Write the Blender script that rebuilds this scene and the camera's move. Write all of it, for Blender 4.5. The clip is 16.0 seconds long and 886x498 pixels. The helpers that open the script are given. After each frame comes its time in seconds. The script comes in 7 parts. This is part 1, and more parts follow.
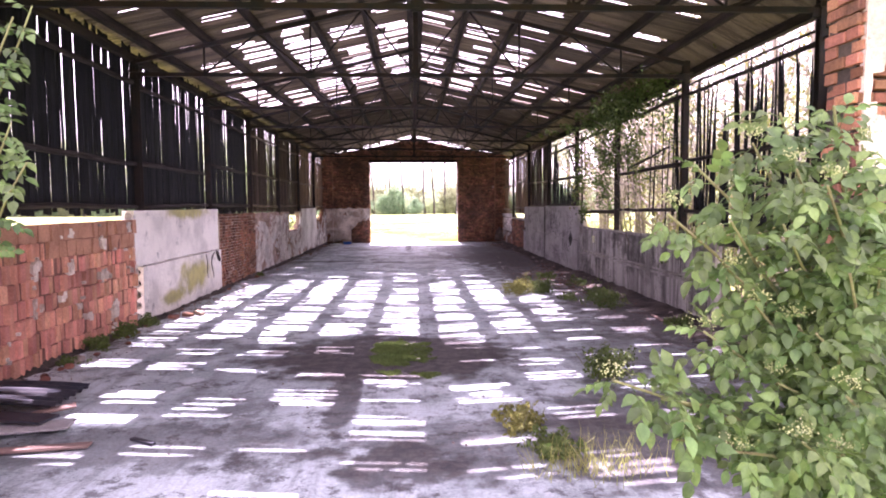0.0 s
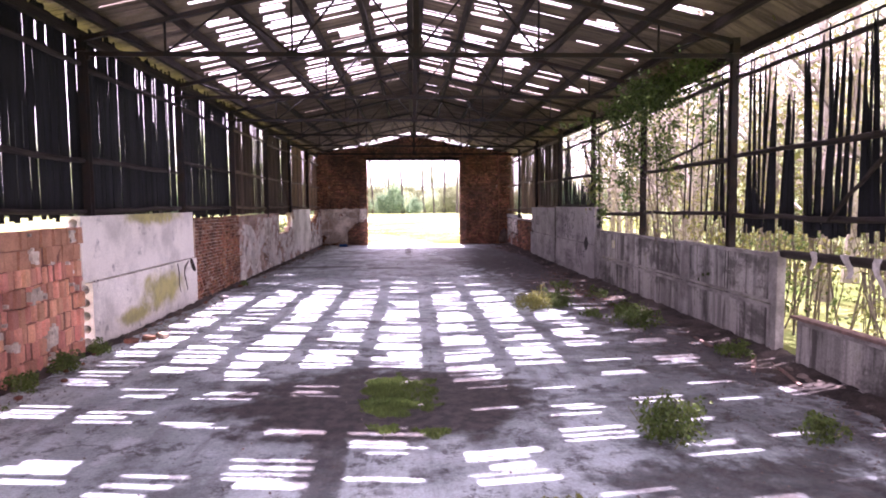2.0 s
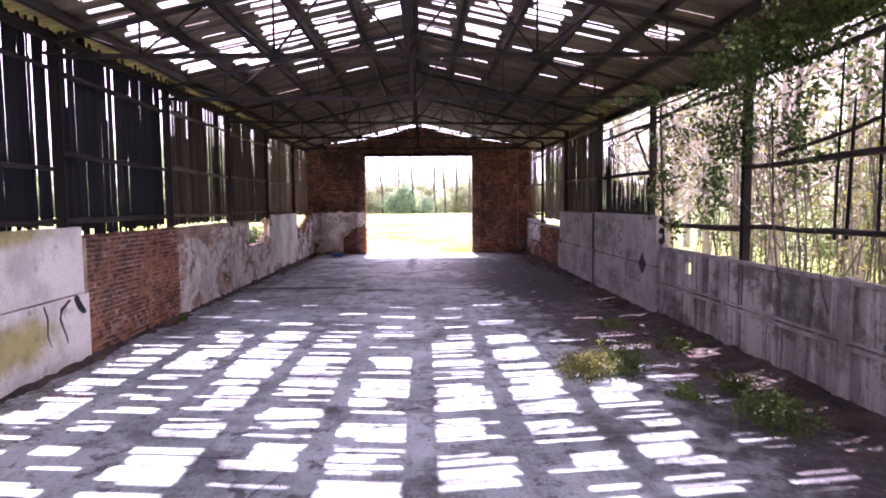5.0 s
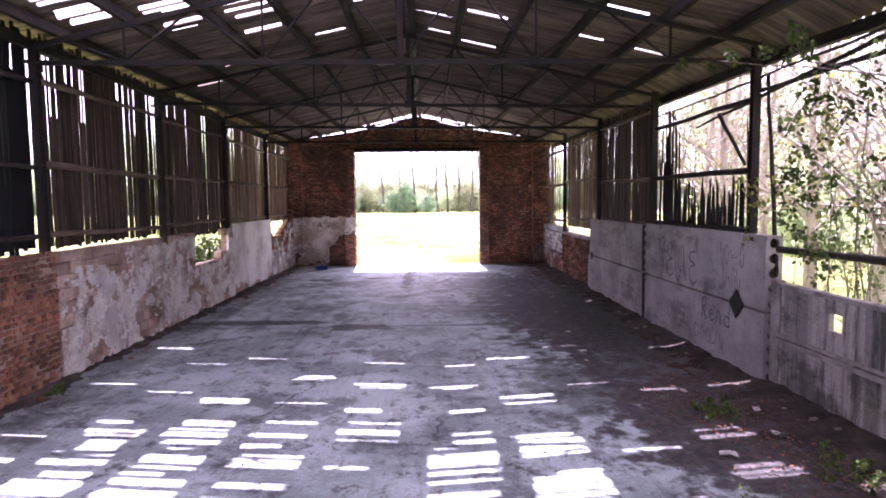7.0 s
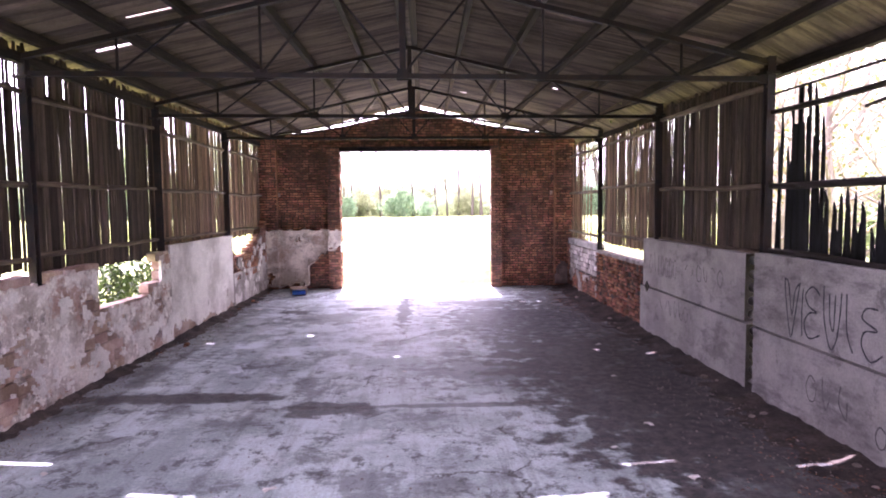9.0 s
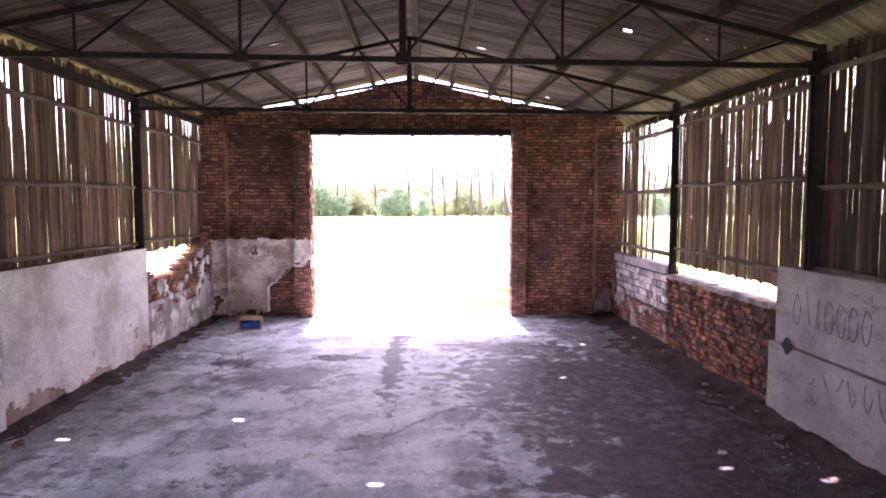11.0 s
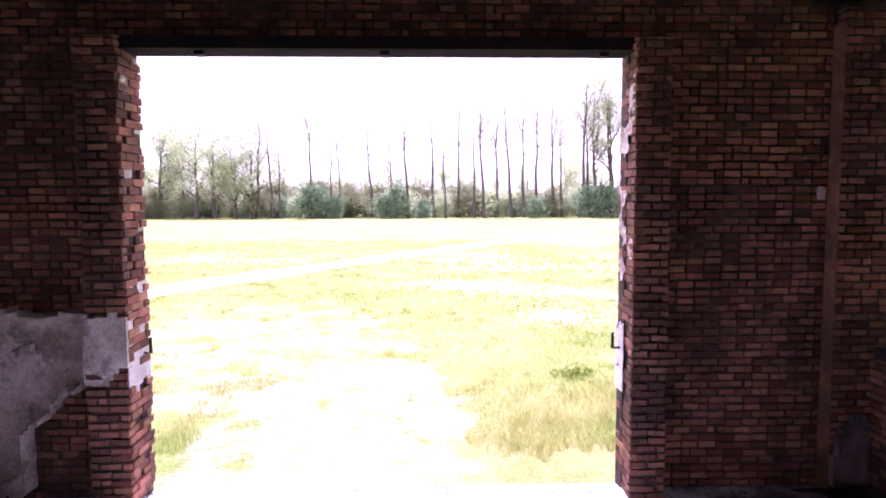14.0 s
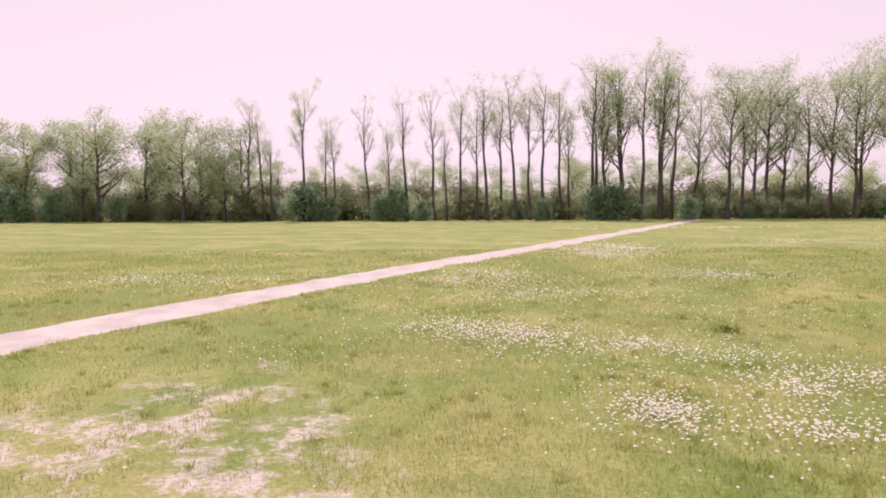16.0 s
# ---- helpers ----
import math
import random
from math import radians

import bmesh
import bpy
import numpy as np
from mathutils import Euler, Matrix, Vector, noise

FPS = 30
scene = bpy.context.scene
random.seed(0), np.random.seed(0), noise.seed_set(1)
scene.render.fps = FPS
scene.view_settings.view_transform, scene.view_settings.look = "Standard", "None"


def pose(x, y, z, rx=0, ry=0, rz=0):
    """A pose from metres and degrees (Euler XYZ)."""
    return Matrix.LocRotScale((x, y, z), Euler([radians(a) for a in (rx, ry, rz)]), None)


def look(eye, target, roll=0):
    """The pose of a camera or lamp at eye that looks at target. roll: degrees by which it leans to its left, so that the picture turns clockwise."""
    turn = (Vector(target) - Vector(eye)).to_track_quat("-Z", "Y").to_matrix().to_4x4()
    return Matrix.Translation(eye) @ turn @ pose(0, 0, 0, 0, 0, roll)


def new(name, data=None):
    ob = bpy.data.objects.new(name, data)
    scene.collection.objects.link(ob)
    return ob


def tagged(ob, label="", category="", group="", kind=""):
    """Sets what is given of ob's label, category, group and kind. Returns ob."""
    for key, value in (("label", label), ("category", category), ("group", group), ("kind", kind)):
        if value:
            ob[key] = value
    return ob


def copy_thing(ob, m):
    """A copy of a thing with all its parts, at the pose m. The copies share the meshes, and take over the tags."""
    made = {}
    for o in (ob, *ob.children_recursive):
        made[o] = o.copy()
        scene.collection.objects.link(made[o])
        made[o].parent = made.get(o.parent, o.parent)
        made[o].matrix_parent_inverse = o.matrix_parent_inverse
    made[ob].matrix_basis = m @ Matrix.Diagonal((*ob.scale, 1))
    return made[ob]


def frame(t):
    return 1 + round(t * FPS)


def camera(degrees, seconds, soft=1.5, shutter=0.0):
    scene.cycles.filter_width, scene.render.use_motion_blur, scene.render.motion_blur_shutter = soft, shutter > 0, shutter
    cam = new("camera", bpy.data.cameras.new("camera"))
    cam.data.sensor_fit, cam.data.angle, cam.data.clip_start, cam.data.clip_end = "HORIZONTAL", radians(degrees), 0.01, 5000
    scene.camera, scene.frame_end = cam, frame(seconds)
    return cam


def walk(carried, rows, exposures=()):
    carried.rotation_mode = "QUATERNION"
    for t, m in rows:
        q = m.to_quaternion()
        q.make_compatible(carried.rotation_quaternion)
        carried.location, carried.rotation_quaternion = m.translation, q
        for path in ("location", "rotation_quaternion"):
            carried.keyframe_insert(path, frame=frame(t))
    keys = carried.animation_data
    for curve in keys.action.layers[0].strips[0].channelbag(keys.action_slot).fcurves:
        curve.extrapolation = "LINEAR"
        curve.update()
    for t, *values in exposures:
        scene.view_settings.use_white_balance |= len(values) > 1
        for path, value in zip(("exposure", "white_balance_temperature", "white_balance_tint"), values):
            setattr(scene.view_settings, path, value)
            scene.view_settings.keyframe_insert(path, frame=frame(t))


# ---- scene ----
cam = camera(71.0, 16.0, soft=1.9)
PATH = [
    (0, (-0.083, -2.125, 2.188), (0.012, -0.132, 2.048), -0.4),
    (0.5, (-0.038, -1.687, 2.204), (0.044, 0.306, 2.064), -0.5),
    (1, (-0.042, -1.243, 2.201), (0.042, 0.75, 2.061), -0.6),
    (1.5, (-0.058, -0.781, 2.224), (0.04, 1.212, 2.082), -0.5),
    (2, (-0.101, -0.255, 2.269), (-0.004, 1.738, 2.125), -0.5),
    (2.5, (-0.067, 0.33, 2.281), (-0.007, 2.324, 2.138), -0.5),
    (3, (0.027, 0.961, 2.255), (0.085, 2.955, 2.112), -0.6),
    (3.5, (0.106, 1.683, 2.241), (0.168, 3.677, 2.095), -0.6),
    (4, (0.128, 2.507, 2.292), (0.193, 4.501, 2.147), -0.6),
    (4.2, (0.147, 2.864, 2.319), (0.21, 4.858, 2.177), -0.6),
    (6.3, (0.396, 7.31, 2.633), (0.446, 9.303, 2.475), -0.7),
    (6.5, (0.404, 7.762, 2.645), (0.452, 9.756, 2.487), -0.8),
    (7, (0.363, 8.828, 2.678), (0.413, 10.821, 2.524), -0.6),
    (7.5, (0.353, 9.885, 2.737), (0.404, 11.879, 2.584), -0.6),
    (8, (0.35, 10.969, 2.796), (0.402, 12.963, 2.647), -0.6),
    (8.5, (0.319, 12.121, 2.856), (0.374, 14.115, 2.711), -0.6),
    (9, (0.295, 13.298, 2.91), (0.35, 15.291, 2.765), -0.6),
    (9.2, (0.301, 13.793, 2.911), (0.354, 15.787, 2.768), -0.5),
    (11.3, (0.228, 19.52, 3.003), (0.296, 21.514, 2.855), -0.0),
    (11.5, (0.239, 20.119, 3.026), (0.306, 22.113, 2.878), -0.0),
    (12, (0.273, 21.701, 3.097), (0.344, 23.694, 2.948), 0.0),
    (12.5, (0.323, 23.345, 3.116), (0.394, 25.338, 2.968), -0.0),
    (13, (0.363, 25.002, 3.135), (0.431, 26.995, 2.985), -0.1),
    (13.5, (0.385, 26.718, 3.158), (0.451, 28.711, 3.008), -0.1),
    (14, (0.379, 28.378, 3.176), (0.446, 30.372, 3.028), -0.2),
    (14.5, (0.428, 30.101, 3.199), (0.495, 32.095, 3.051), -0.1),
    (15, (0.449, 31.897, 3.212), (0.517, 33.89, 3.064), -0.1),
    (15.5, (0.44, 33.793, 3.26), (0.509, 35.786, 3.115), -0.1),
    (16, (0.421, 35.707, 3.297), (0.488, 37.701, 3.153), -0.2),
]
walk(cam, [(t, look(e, g, r)) for t, e, g, r in PATH],
     exposures=[(0.0, 2.5, 6050, 56), (4.0, 2.3, 5900, 56), (6.5, 2.2, 5750, 54), (7.5, 2.75, 5750, 54), (9.0, 3.25, 5800, 54), (12.5, 2.6, 5900, 61), (13.5, 1.8, 5750, 64), (14.5, 1.05, 5500, 72),
                (15.0, 0.55, 5750, 66), (16.0, -0.14, 6500, 43)])

# ---- daylight: a high sun ahead of the far doorway ----
SUN_ELEVATION = 60.3
world = bpy.data.worlds.new("world")
scene.world = world
world.use_nodes = True
wt = world.node_tree
sky = wt.nodes.new("ShaderNodeTexSky")
sky.sky_type = 'NISHITA'
sky.sun_disc = False
sky.sun_elevation = radians(SUN_ELEVATION)
sky.sun_rotation = radians(-3)
sky.air_density, sky.dust_density, sky.ozone_density = 0.75, 1.8, 0.3
wt.nodes["Background"].inputs[1].default_value = 0.145
haze = wt.nodes.new("ShaderNodeHueSaturation")
haze.inputs["Saturation"].default_value = 0.1
wt.links.new(sky.outputs[0], haze.inputs["Color"])
warm = wt.nodes.new("ShaderNodeMixRGB")
warm.blend_type = 'MULTIPLY'
warm.inputs[0].default_value = 1.0
warm.inputs[2].default_value = (1.0, 0.95, 0.90, 1.0)
veil = wt.nodes.new("ShaderNodeMixRGB")
veil.inputs[0].default_value = 0.55
veil.inputs[2].default_value = (7.2, 7.2, 7.2, 1.0)
wt.links.new(haze.outputs[0], veil.inputs[1])
wt.links.new(veil.outputs[0], warm.inputs[1])
wt.links.new(warm.outputs[0], wt.nodes["Background"].inputs[0])
sun = new("sun", bpy.data.lights.new("sun", 'SUN'))
sun.data.energy, sun.data.angle, sun.data.color = 5.0, radians(0.53), (1.0, 0.93, 0.86)
k = math.cos(radians(SUN_ELEVATION))
sun.matrix_world = look((-0.05 * k * 60, k * 60 + 18, math.sin(radians(SUN_ELEVATION)) * 60), (0, 18, 0))

RND = random.Random(7)


# ---- materials ----
class Mat:
    """A small builder for node materials."""

    def __init__(self, name):
        self.m = bpy.data.materials.new(name)
        self.m.use_nodes = True
        self.t = self.m.node_tree
        self.out = self.t.nodes["Material Output"]
        self.b = self.t.nodes["Principled BSDF"]
        self.b.inputs["Specular IOR Level"].default_value = 0.25
        self.pos = self.t.nodes.new("ShaderNodeNewGeometry").outputs["Position"]

    def node(self, kind, *ins, **props):
        n = self.t.nodes.new(kind)
        for key, value in props.items():
            if key == "op":
                n.operation = value
            elif key == "blend":
                n.blend_type = value
        for i, v in enumerate(ins):
            if v is None:
                continue
            if isinstance(v, bpy.types.NodeSocket):
                self.t.links.new(v, n.inputs[i])
            else:
                n.inputs[i].default_value = v
        return n

    def math(self, op, a, b=None, c=None):
        return self.node("ShaderNodeMath", a, b, c, op=op).outputs[0]

    def noise(self, scale, detail=5.0, rough=0.6, stretch=None):
        v = self.pos
        if stretch:
            v = self.node("ShaderNodeVectorMath", v, stretch, op='MULTIPLY').outputs[0]
        n = self.t.nodes.new("ShaderNodeTexNoise")
        self.t.links.new(v, n.inputs["Vector"])
        n.inputs["Scale"].default_value = scale
        n.inputs["Detail"].default_value = detail
        n.inputs["Roughness"].default_value = rough
        return n.outputs["Fac"]

    def noise_colour(self, scale):
        n = self.t.nodes.new("ShaderNodeTexNoise")
        self.t.links.new(self.pos, n.inputs["Vector"])
        n.inputs["Scale"].default_value, n.inputs["Detail"].default_value, n.inputs["Roughness"].default_value = scale, 6.0, 0.7
        return n.outputs["Color"]

    def ramp(self, f, lo, hi):
        n = self.t.nodes.new("ShaderNodeMapRange")
        n.interpolation_type = 'SMOOTHSTEP'
        self.t.links.new(f, n.inputs[0])
        n.inputs[1].default_value, n.inputs[2].default_value = lo, hi
        return n.outputs[0]

    def mix(self, f, a, b, blend='MIX'):
        n = self.t.nodes.new("ShaderNodeMixRGB")
        n.blend_type = blend
        for i, v in enumerate((f, a, b)):
            if isinstance(v, bpy.types.NodeSocket):
                self.t.links.new(v, n.inputs[i])
            else:
                n.inputs[i].default_value = v if i == 0 else (*v, 1)
        return n.outputs[0]

    def blob(self, x, y, rx, ry, wobble=0.5, scale=2.5):
        """A stain or other patch with a ragged edge: 1 inside the ellipse on the floor, 0 outside."""
        d = self.node("ShaderNodeVectorMath", self.pos, (x, y, 0.0), op='SUBTRACT').outputs[0]
        d = self.node("ShaderNodeVectorMath", d, (1 / rx, 1 / ry, 0.0), op='MULTIPLY').outputs[0]
        r = self.node("ShaderNodeVectorMath", d, op='LENGTH').outputs["Value"]
        n = self.math('MULTIPLY', self.math('SUBTRACT', self.noise(scale, 5), 0.5), wobble * 4)
        return self.ramp(self.math('ADD', r, n), 1.15, 0.75)

    def vary(self, colour, source, amount):
        """Lighter and darker from piece to piece."""
        if source == 'object':
            r = self.t.nodes.new("ShaderNodeObjectInfo").outputs["Random"]
        else:
            r = self.t.nodes.new("ShaderNodeNewGeometry").outputs["Random Per Island"]
        n = self.t.nodes.new("ShaderNodeHueSaturation")
        self.t.links.new(colour, n.inputs["Color"])
        self.t.links.new(self.math('MULTIPLY_ADD', r, 2 * amount, 1 - amount), n.inputs["Value"])
        self.t.links.new(self.math('MULTIPLY_ADD', self.math('FRACT', self.math('MULTIPLY', r, 7.3)), 0.03, 0.485), n.inputs["Hue"])
        return n.outputs[0]

    def done(self, colour, rough=0.85, bump=None, strength=0.3, distance=0.02, metal=0.0, translucent=0.0):
        if isinstance(colour, bpy.types.NodeSocket):
            self.t.links.new(colour, self.b.inputs["Base Color"])
        else:
            self.b.inputs["Base Color"].default_value = (*colour, 1)
        self.b.inputs["Roughness"].default_value = rough
        self.b.inputs["Metallic"].default_value = metal
        if bump is not None:
            n = self.t.nodes.new("ShaderNodeBump")
            n.inputs["Strength"].default_value, n.inputs["Distance"].default_value = strength, distance
            self.t.links.new(bump, n.inputs["Height"])
            self.t.links.new(n.outputs[0], self.b.inputs["Normal"])
        if translucent:
            tr = self.t.nodes.new("ShaderNodeBsdfTranslucent")
            if isinstance(colour, bpy.types.NodeSocket):
                self.t.links.new(colour, tr.inputs[0])
            else:
                tr.inputs[0].default_value = (*colour, 1)
            mx = self.t.nodes.new("ShaderNodeMixShader")
            mx.inputs[0].default_value = translucent
            self.t.links.new(self.b.outputs[0], mx.inputs[1])
            self.t.links.new(tr.outputs[0], mx.inputs[2])
            self.t.links.new(mx.outputs[0], self.out.inputs[0])
        return self.m


def plain(name, a, b, scale=3.0, fine=40.0, rough=0.85, strength=0.35, vary=None, amount=0.25, lo=0.35, hi=0.65, metal=0.0, stretch=None, translucent=0.0, grain=0.35):
    """Two tones mixed by a broad noise, a fine grain over them, a relief, and a shift from piece to piece."""
    q = Mat(name)
    c = q.mix(q.ramp(q.noise(scale, 6, 0.65, stretch), lo, hi), a, b)
    g = q.noise(fine, 4, 0.7, stretch)
    c = q.mix(grain, c, q.mix(q.ramp(g, 0.3, 0.7), (0.45, 0.45, 0.45), (1.4, 1.4, 1.4)), 'MULTIPLY')
    if vary:
        c = q.vary(c, vary, amount)
    return q.done(c, rough, g, strength, 0.01, metal, translucent)


def brick_material(name, source):
    q = Mat(name)
    c = q.mix(q.ramp(q.noise(1.3, 6, 0.65), 0.35, 0.65), (0.38, 0.172, 0.10), (0.18, 0.092, 0.064))
    c = q.vary(c, source, 0.5)
    c = q.mix(q.math('MULTIPLY', q.ramp(q.noise(0.7, 8, 0.72), 0.48, 0.64), 0.6), c, (0.068, 0.05, 0.042))
    c = q.mix(q.math('MULTIPLY', q.ramp(q.noise(4.5, 7, 0.75), 0.56, 0.68), 0.6), c, (0.07, 0.055, 0.048))
    c = q.mix(q.math('MULTIPLY', q.ramp(q.noise(7.0, 7, 0.75), 0.62, 0.70), 0.5), c, (0.42, 0.36, 0.32))
    g = q.noise(60, 4, 0.7)
    c = q.mix(0.4, c, q.mix(q.ramp(g, 0.3, 0.7), (0.45, 0.45, 0.45), (1.4, 1.4, 1.4)), 'MULTIPLY')
    return q.done(c, 0.92, g, 0.6, 0.012)


M_BRICK, M_BRICK_J = brick_material("brick_red", 'object'), brick_material("brick_red_joined", 'island')
M_MORTAR = plain("mortar", (0.10, 0.08, 0.066), (0.035, 0.029, 0.026), 2.0, 50, 0.95, 0.5)
M_BLOCK_RED = plain("hollow_clay_block", (0.72, 0.36, 0.25), (0.50, 0.24, 0.165), 2.2, 45, 0.9, 0.4, 'object', 0.3)
M_CLAY_JOINT = plain("clay_joint", (0.30, 0.15, 0.11), (0.17, 0.085, 0.065), 2.2, 45, 0.95, 0.4)
M_BLOCK_GREY = plain("grey_block", (0.52, 0.41, 0.34), (0.30, 0.20, 0.155), 1.7, 40, 0.92, 0.5, 'object', 0.3)
M_BLOCK_PALE = plain("pale_block", (0.62, 0.59, 0.57), (0.28, 0.24, 0.225), 3.2, 40, 0.92, 0.5, 'object', 0.5)
def tan_plaster():
    q = Mat("stained_plaster")
    c = q.mix(q.ramp(q.noise(1.4, 8, 0.7), 0.40, 0.60), (0.80, 0.73, 0.64), (0.46, 0.39, 0.32))
    c = q.mix(q.math('MULTIPLY', q.ramp(q.noise(2.3, 8, 0.75), 0.52, 0.62), 0.7), c, (0.20, 0.165, 0.14))
    c = q.mix(q.math('MULTIPLY', q.ramp(q.noise(0.9, 7, 0.7), 0.54, 0.64), 0.6), c, (0.30, 0.19, 0.13))
    c = q.mix(q.math('MULTIPLY', q.ramp(q.noise(9.0, 6, 0.7), 0.63, 0.68), 0.8), c, (0.07, 0.06, 0.055))
    g = q.noise(26, 6, 0.72)
    c = q.mix(0.4, c, q.mix(q.ramp(g, 0.3, 0.7), (0.5, 0.5, 0.5), (1.35, 1.35, 1.35)), 'MULTIPLY')
    return q.done(c, 0.92, g, 0.7, 0.015)


M_PLASTER_TAN = tan_plaster()
M_PLASTER = plain("old_plaster", (0.82, 0.80, 0.77), (0.50, 0.47, 0.44), 1.1, 30, 0.92, 0.4, lo=0.38, hi=0.68)
M_STEEL = plain("rusty_dark_steel", (0.018, 0.019, 0.022), (0.034, 0.023, 0.02), 4.0, 70, 0.7, 0.3, metal=0.0)
M_STEEL_MATT = plain("sooty_steel", (0.015, 0.015, 0.017), (0.03, 0.022, 0.02), 4.0, 70, 0.95, 0.3)
M_STEEL_MATT.node_tree.nodes["Principled BSDF"].inputs["Specular IOR Level"].default_value = 0.02
# purlins of the last bays: the doorway's light painted in as brown
M_TIMBER_LIT = plain("lit_purlin_timber", (0.07, 0.044, 0.028), (0.03, 0.02, 0.014), 2.0, 30, 0.85, 0.4, stretch=(6, 0.6, 6))
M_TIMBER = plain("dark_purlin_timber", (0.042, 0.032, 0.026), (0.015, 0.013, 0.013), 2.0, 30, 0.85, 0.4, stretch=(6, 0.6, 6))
# one board wood in three tones: doorway light and backlit shade painted in
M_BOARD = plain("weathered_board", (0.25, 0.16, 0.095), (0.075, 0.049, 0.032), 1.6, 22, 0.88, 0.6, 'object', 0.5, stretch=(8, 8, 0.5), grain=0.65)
M_BOARD_HALF_SHADED = plain("half_shaded_board", (0.10, 0.07, 0.052), (0.034, 0.026, 0.021), 1.6, 22, 0.88, 0.6, 'object', 0.5, stretch=(8, 8, 0.5), grain=0.65)
M_BOARD_SHADED = plain("shaded_board", (0.011, 0.013, 0.017), (0.006, 0.007, 0.009), 1.6, 22, 0.85, 0.5, 'object', 0.35, stretch=(8, 8, 0.5))
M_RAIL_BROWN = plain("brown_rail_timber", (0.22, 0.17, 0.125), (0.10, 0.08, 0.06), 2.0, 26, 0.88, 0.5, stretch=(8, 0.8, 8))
M_DIRT = plain("dark_soil", (0.10, 0.083, 0.072), (0.032, 0.028, 0.026), 1.4, 22, 0.95, 0.9, grain=0.6)
M_WEED = plain("weed_leaf", (0.13, 0.19, 0.05), (0.075, 0.12, 0.03), 2.0, 30, 0.6, 0.2, 'island', 0.4, translucent=0.25, grain=0.2)
# round rails against daylight: their dark silhouette is painted into the timber
M_RAIL_SHADED = plain("shaded_rail_timber", (0.05, 0.042, 0.038), (0.022, 0.019, 0.018), 2.0, 26, 0.88, 0.5, stretch=(8, 0.8, 8))
M_STONE = plain("rubble_stone", (0.26, 0.21, 0.19), (0.12, 0.10, 0.09), 3.0, 35, 0.92, 0.6, 'island', 0.35)
M_PAPER = plain("dirty_paper", (0.75, 0.72, 0.70), (0.5, 0.47, 0.44), 6.0, 40, 0.8, 0.2)
M_CARD = plain("cardboard", (0.46, 0.36, 0.27), (0.34, 0.26, 0.19), 5.0, 60, 0.85, 0.2)
M_BLUE = plain("blue_packaging", (0.02, 0.13, 0.42), (0.015, 0.08, 0.3), 5.0, 60, 0.5, 0.1)
M_SHEET_DARK = plain("dark_tin", (0.035, 0.04, 0.055), (0.07, 0.07, 0.08), 3.0, 60, 0.5, 0.2, metal=0.4)
M_PLANK = plain("split_plank", (0.30, 0.20, 0.17), (0.18, 0.13, 0.11), 2.0, 25, 0.85, 0.4, stretch=(0.8, 6, 6))
# concrete with the shade of the slab gap painted in
M_SLAB_END_SHADE = plain("shaded_end_concrete", (0.05, 0.047, 0.045), (0.022, 0.02, 0.02), 3.0, 40, 0.95, 0.5)
M_RIM = plain("pale_rim_concrete", (0.40, 0.385, 0.365), (0.20, 0.19, 0.18), 2.0, 40, 0.92, 0.4)
M_MARK = plain("dark_spray_paint", (0.035, 0.04, 0.055), (0.10, 0.10, 0.11), 6.0, 50, 0.9, 0.1)
M_MARK_FAINT = plain("faded_paint", (0.10, 0.095, 0.10), (0.19, 0.185, 0.185), 6.0, 50, 0.9, 0.1)
M_BARK = plain("bark", (0.22, 0.19, 0.16), (0.12, 0.10, 0.09), 1.5, 20, 0.95, 0.6, stretch=(3, 3, 0.6))
M_BARK_DARK = plain("dark_bark", (0.13, 0.115, 0.10), (0.07, 0.06, 0.055), 1.5, 20, 0.95, 0.6, stretch=(3, 3, 0.6))
M_BARK_PALE = plain("pale_bark", (0.46, 0.42, 0.36), (0.25, 0.22, 0.19), 1.2, 18, 0.95, 0.5, stretch=(3, 3, 1.0))
M_STEM = plain("green_brown_stem", (0.20, 0.23, 0.10), (0.17, 0.16, 0.08), 6.0, 50, 0.8, 0.3)
M_LEAF_ELDER = plain("elder_leaf", (0.155, 0.255, 0.08), (0.062, 0.118, 0.034), 5.0, 60, 0.36, 0.25, 'object', 0.4, translucent=0.3, grain=0.25)
M_LEAF_ELDER_J = plain("elder_leaf_joined", (0.155, 0.255, 0.08), (0.062, 0.118, 0.034), 5.0, 60, 0.36, 0.25, 'island', 0.4, translucent=0.3, grain=0.25)
for m in (M_LEAF_ELDER, M_LEAF_ELDER_J):
    m.node_tree.nodes["Principled BSDF"].inputs["Specular IOR Level"].default_value = 0.35
# darker leaf copy: the shaded side of the gap bush, painted into its green
M_LEAF_SHADED = plain("shaded_leaf", (0.045, 0.085, 0.016), (0.02, 0.042, 0.009), 2.0, 30, 0.5, 0.2, 'island', 0.5, translucent=0.15, grain=0.2)
M_LEAF = plain("shrub_leaf", (0.10, 0.155, 0.045), (0.05, 0.085, 0.024), 2.0, 30, 0.6, 0.2, 'island', 0.45, translucent=0.3, grain=0.2)
M_LEAF_LIGHT = plain("young_leaf", (0.25, 0.255, 0.075), (0.13, 0.15, 0.045), 1.0, 20, 0.6, 0.2, 'island', 0.4, translucent=0.45, grain=0.2)
# far foliage: distance haze is painted in as paler greens
M_LEAF_SPRING_HAZY = plain("hazy_spring_foliage", (0.52, 0.61, 0.36), (0.38, 0.47, 0.28), 0.3, 9, 0.7, 0.2, 'island', 0.3, translucent=0.62, grain=0.15)
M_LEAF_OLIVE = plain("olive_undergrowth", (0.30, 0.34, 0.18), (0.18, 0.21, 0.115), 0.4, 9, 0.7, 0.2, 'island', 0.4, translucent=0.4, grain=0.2)
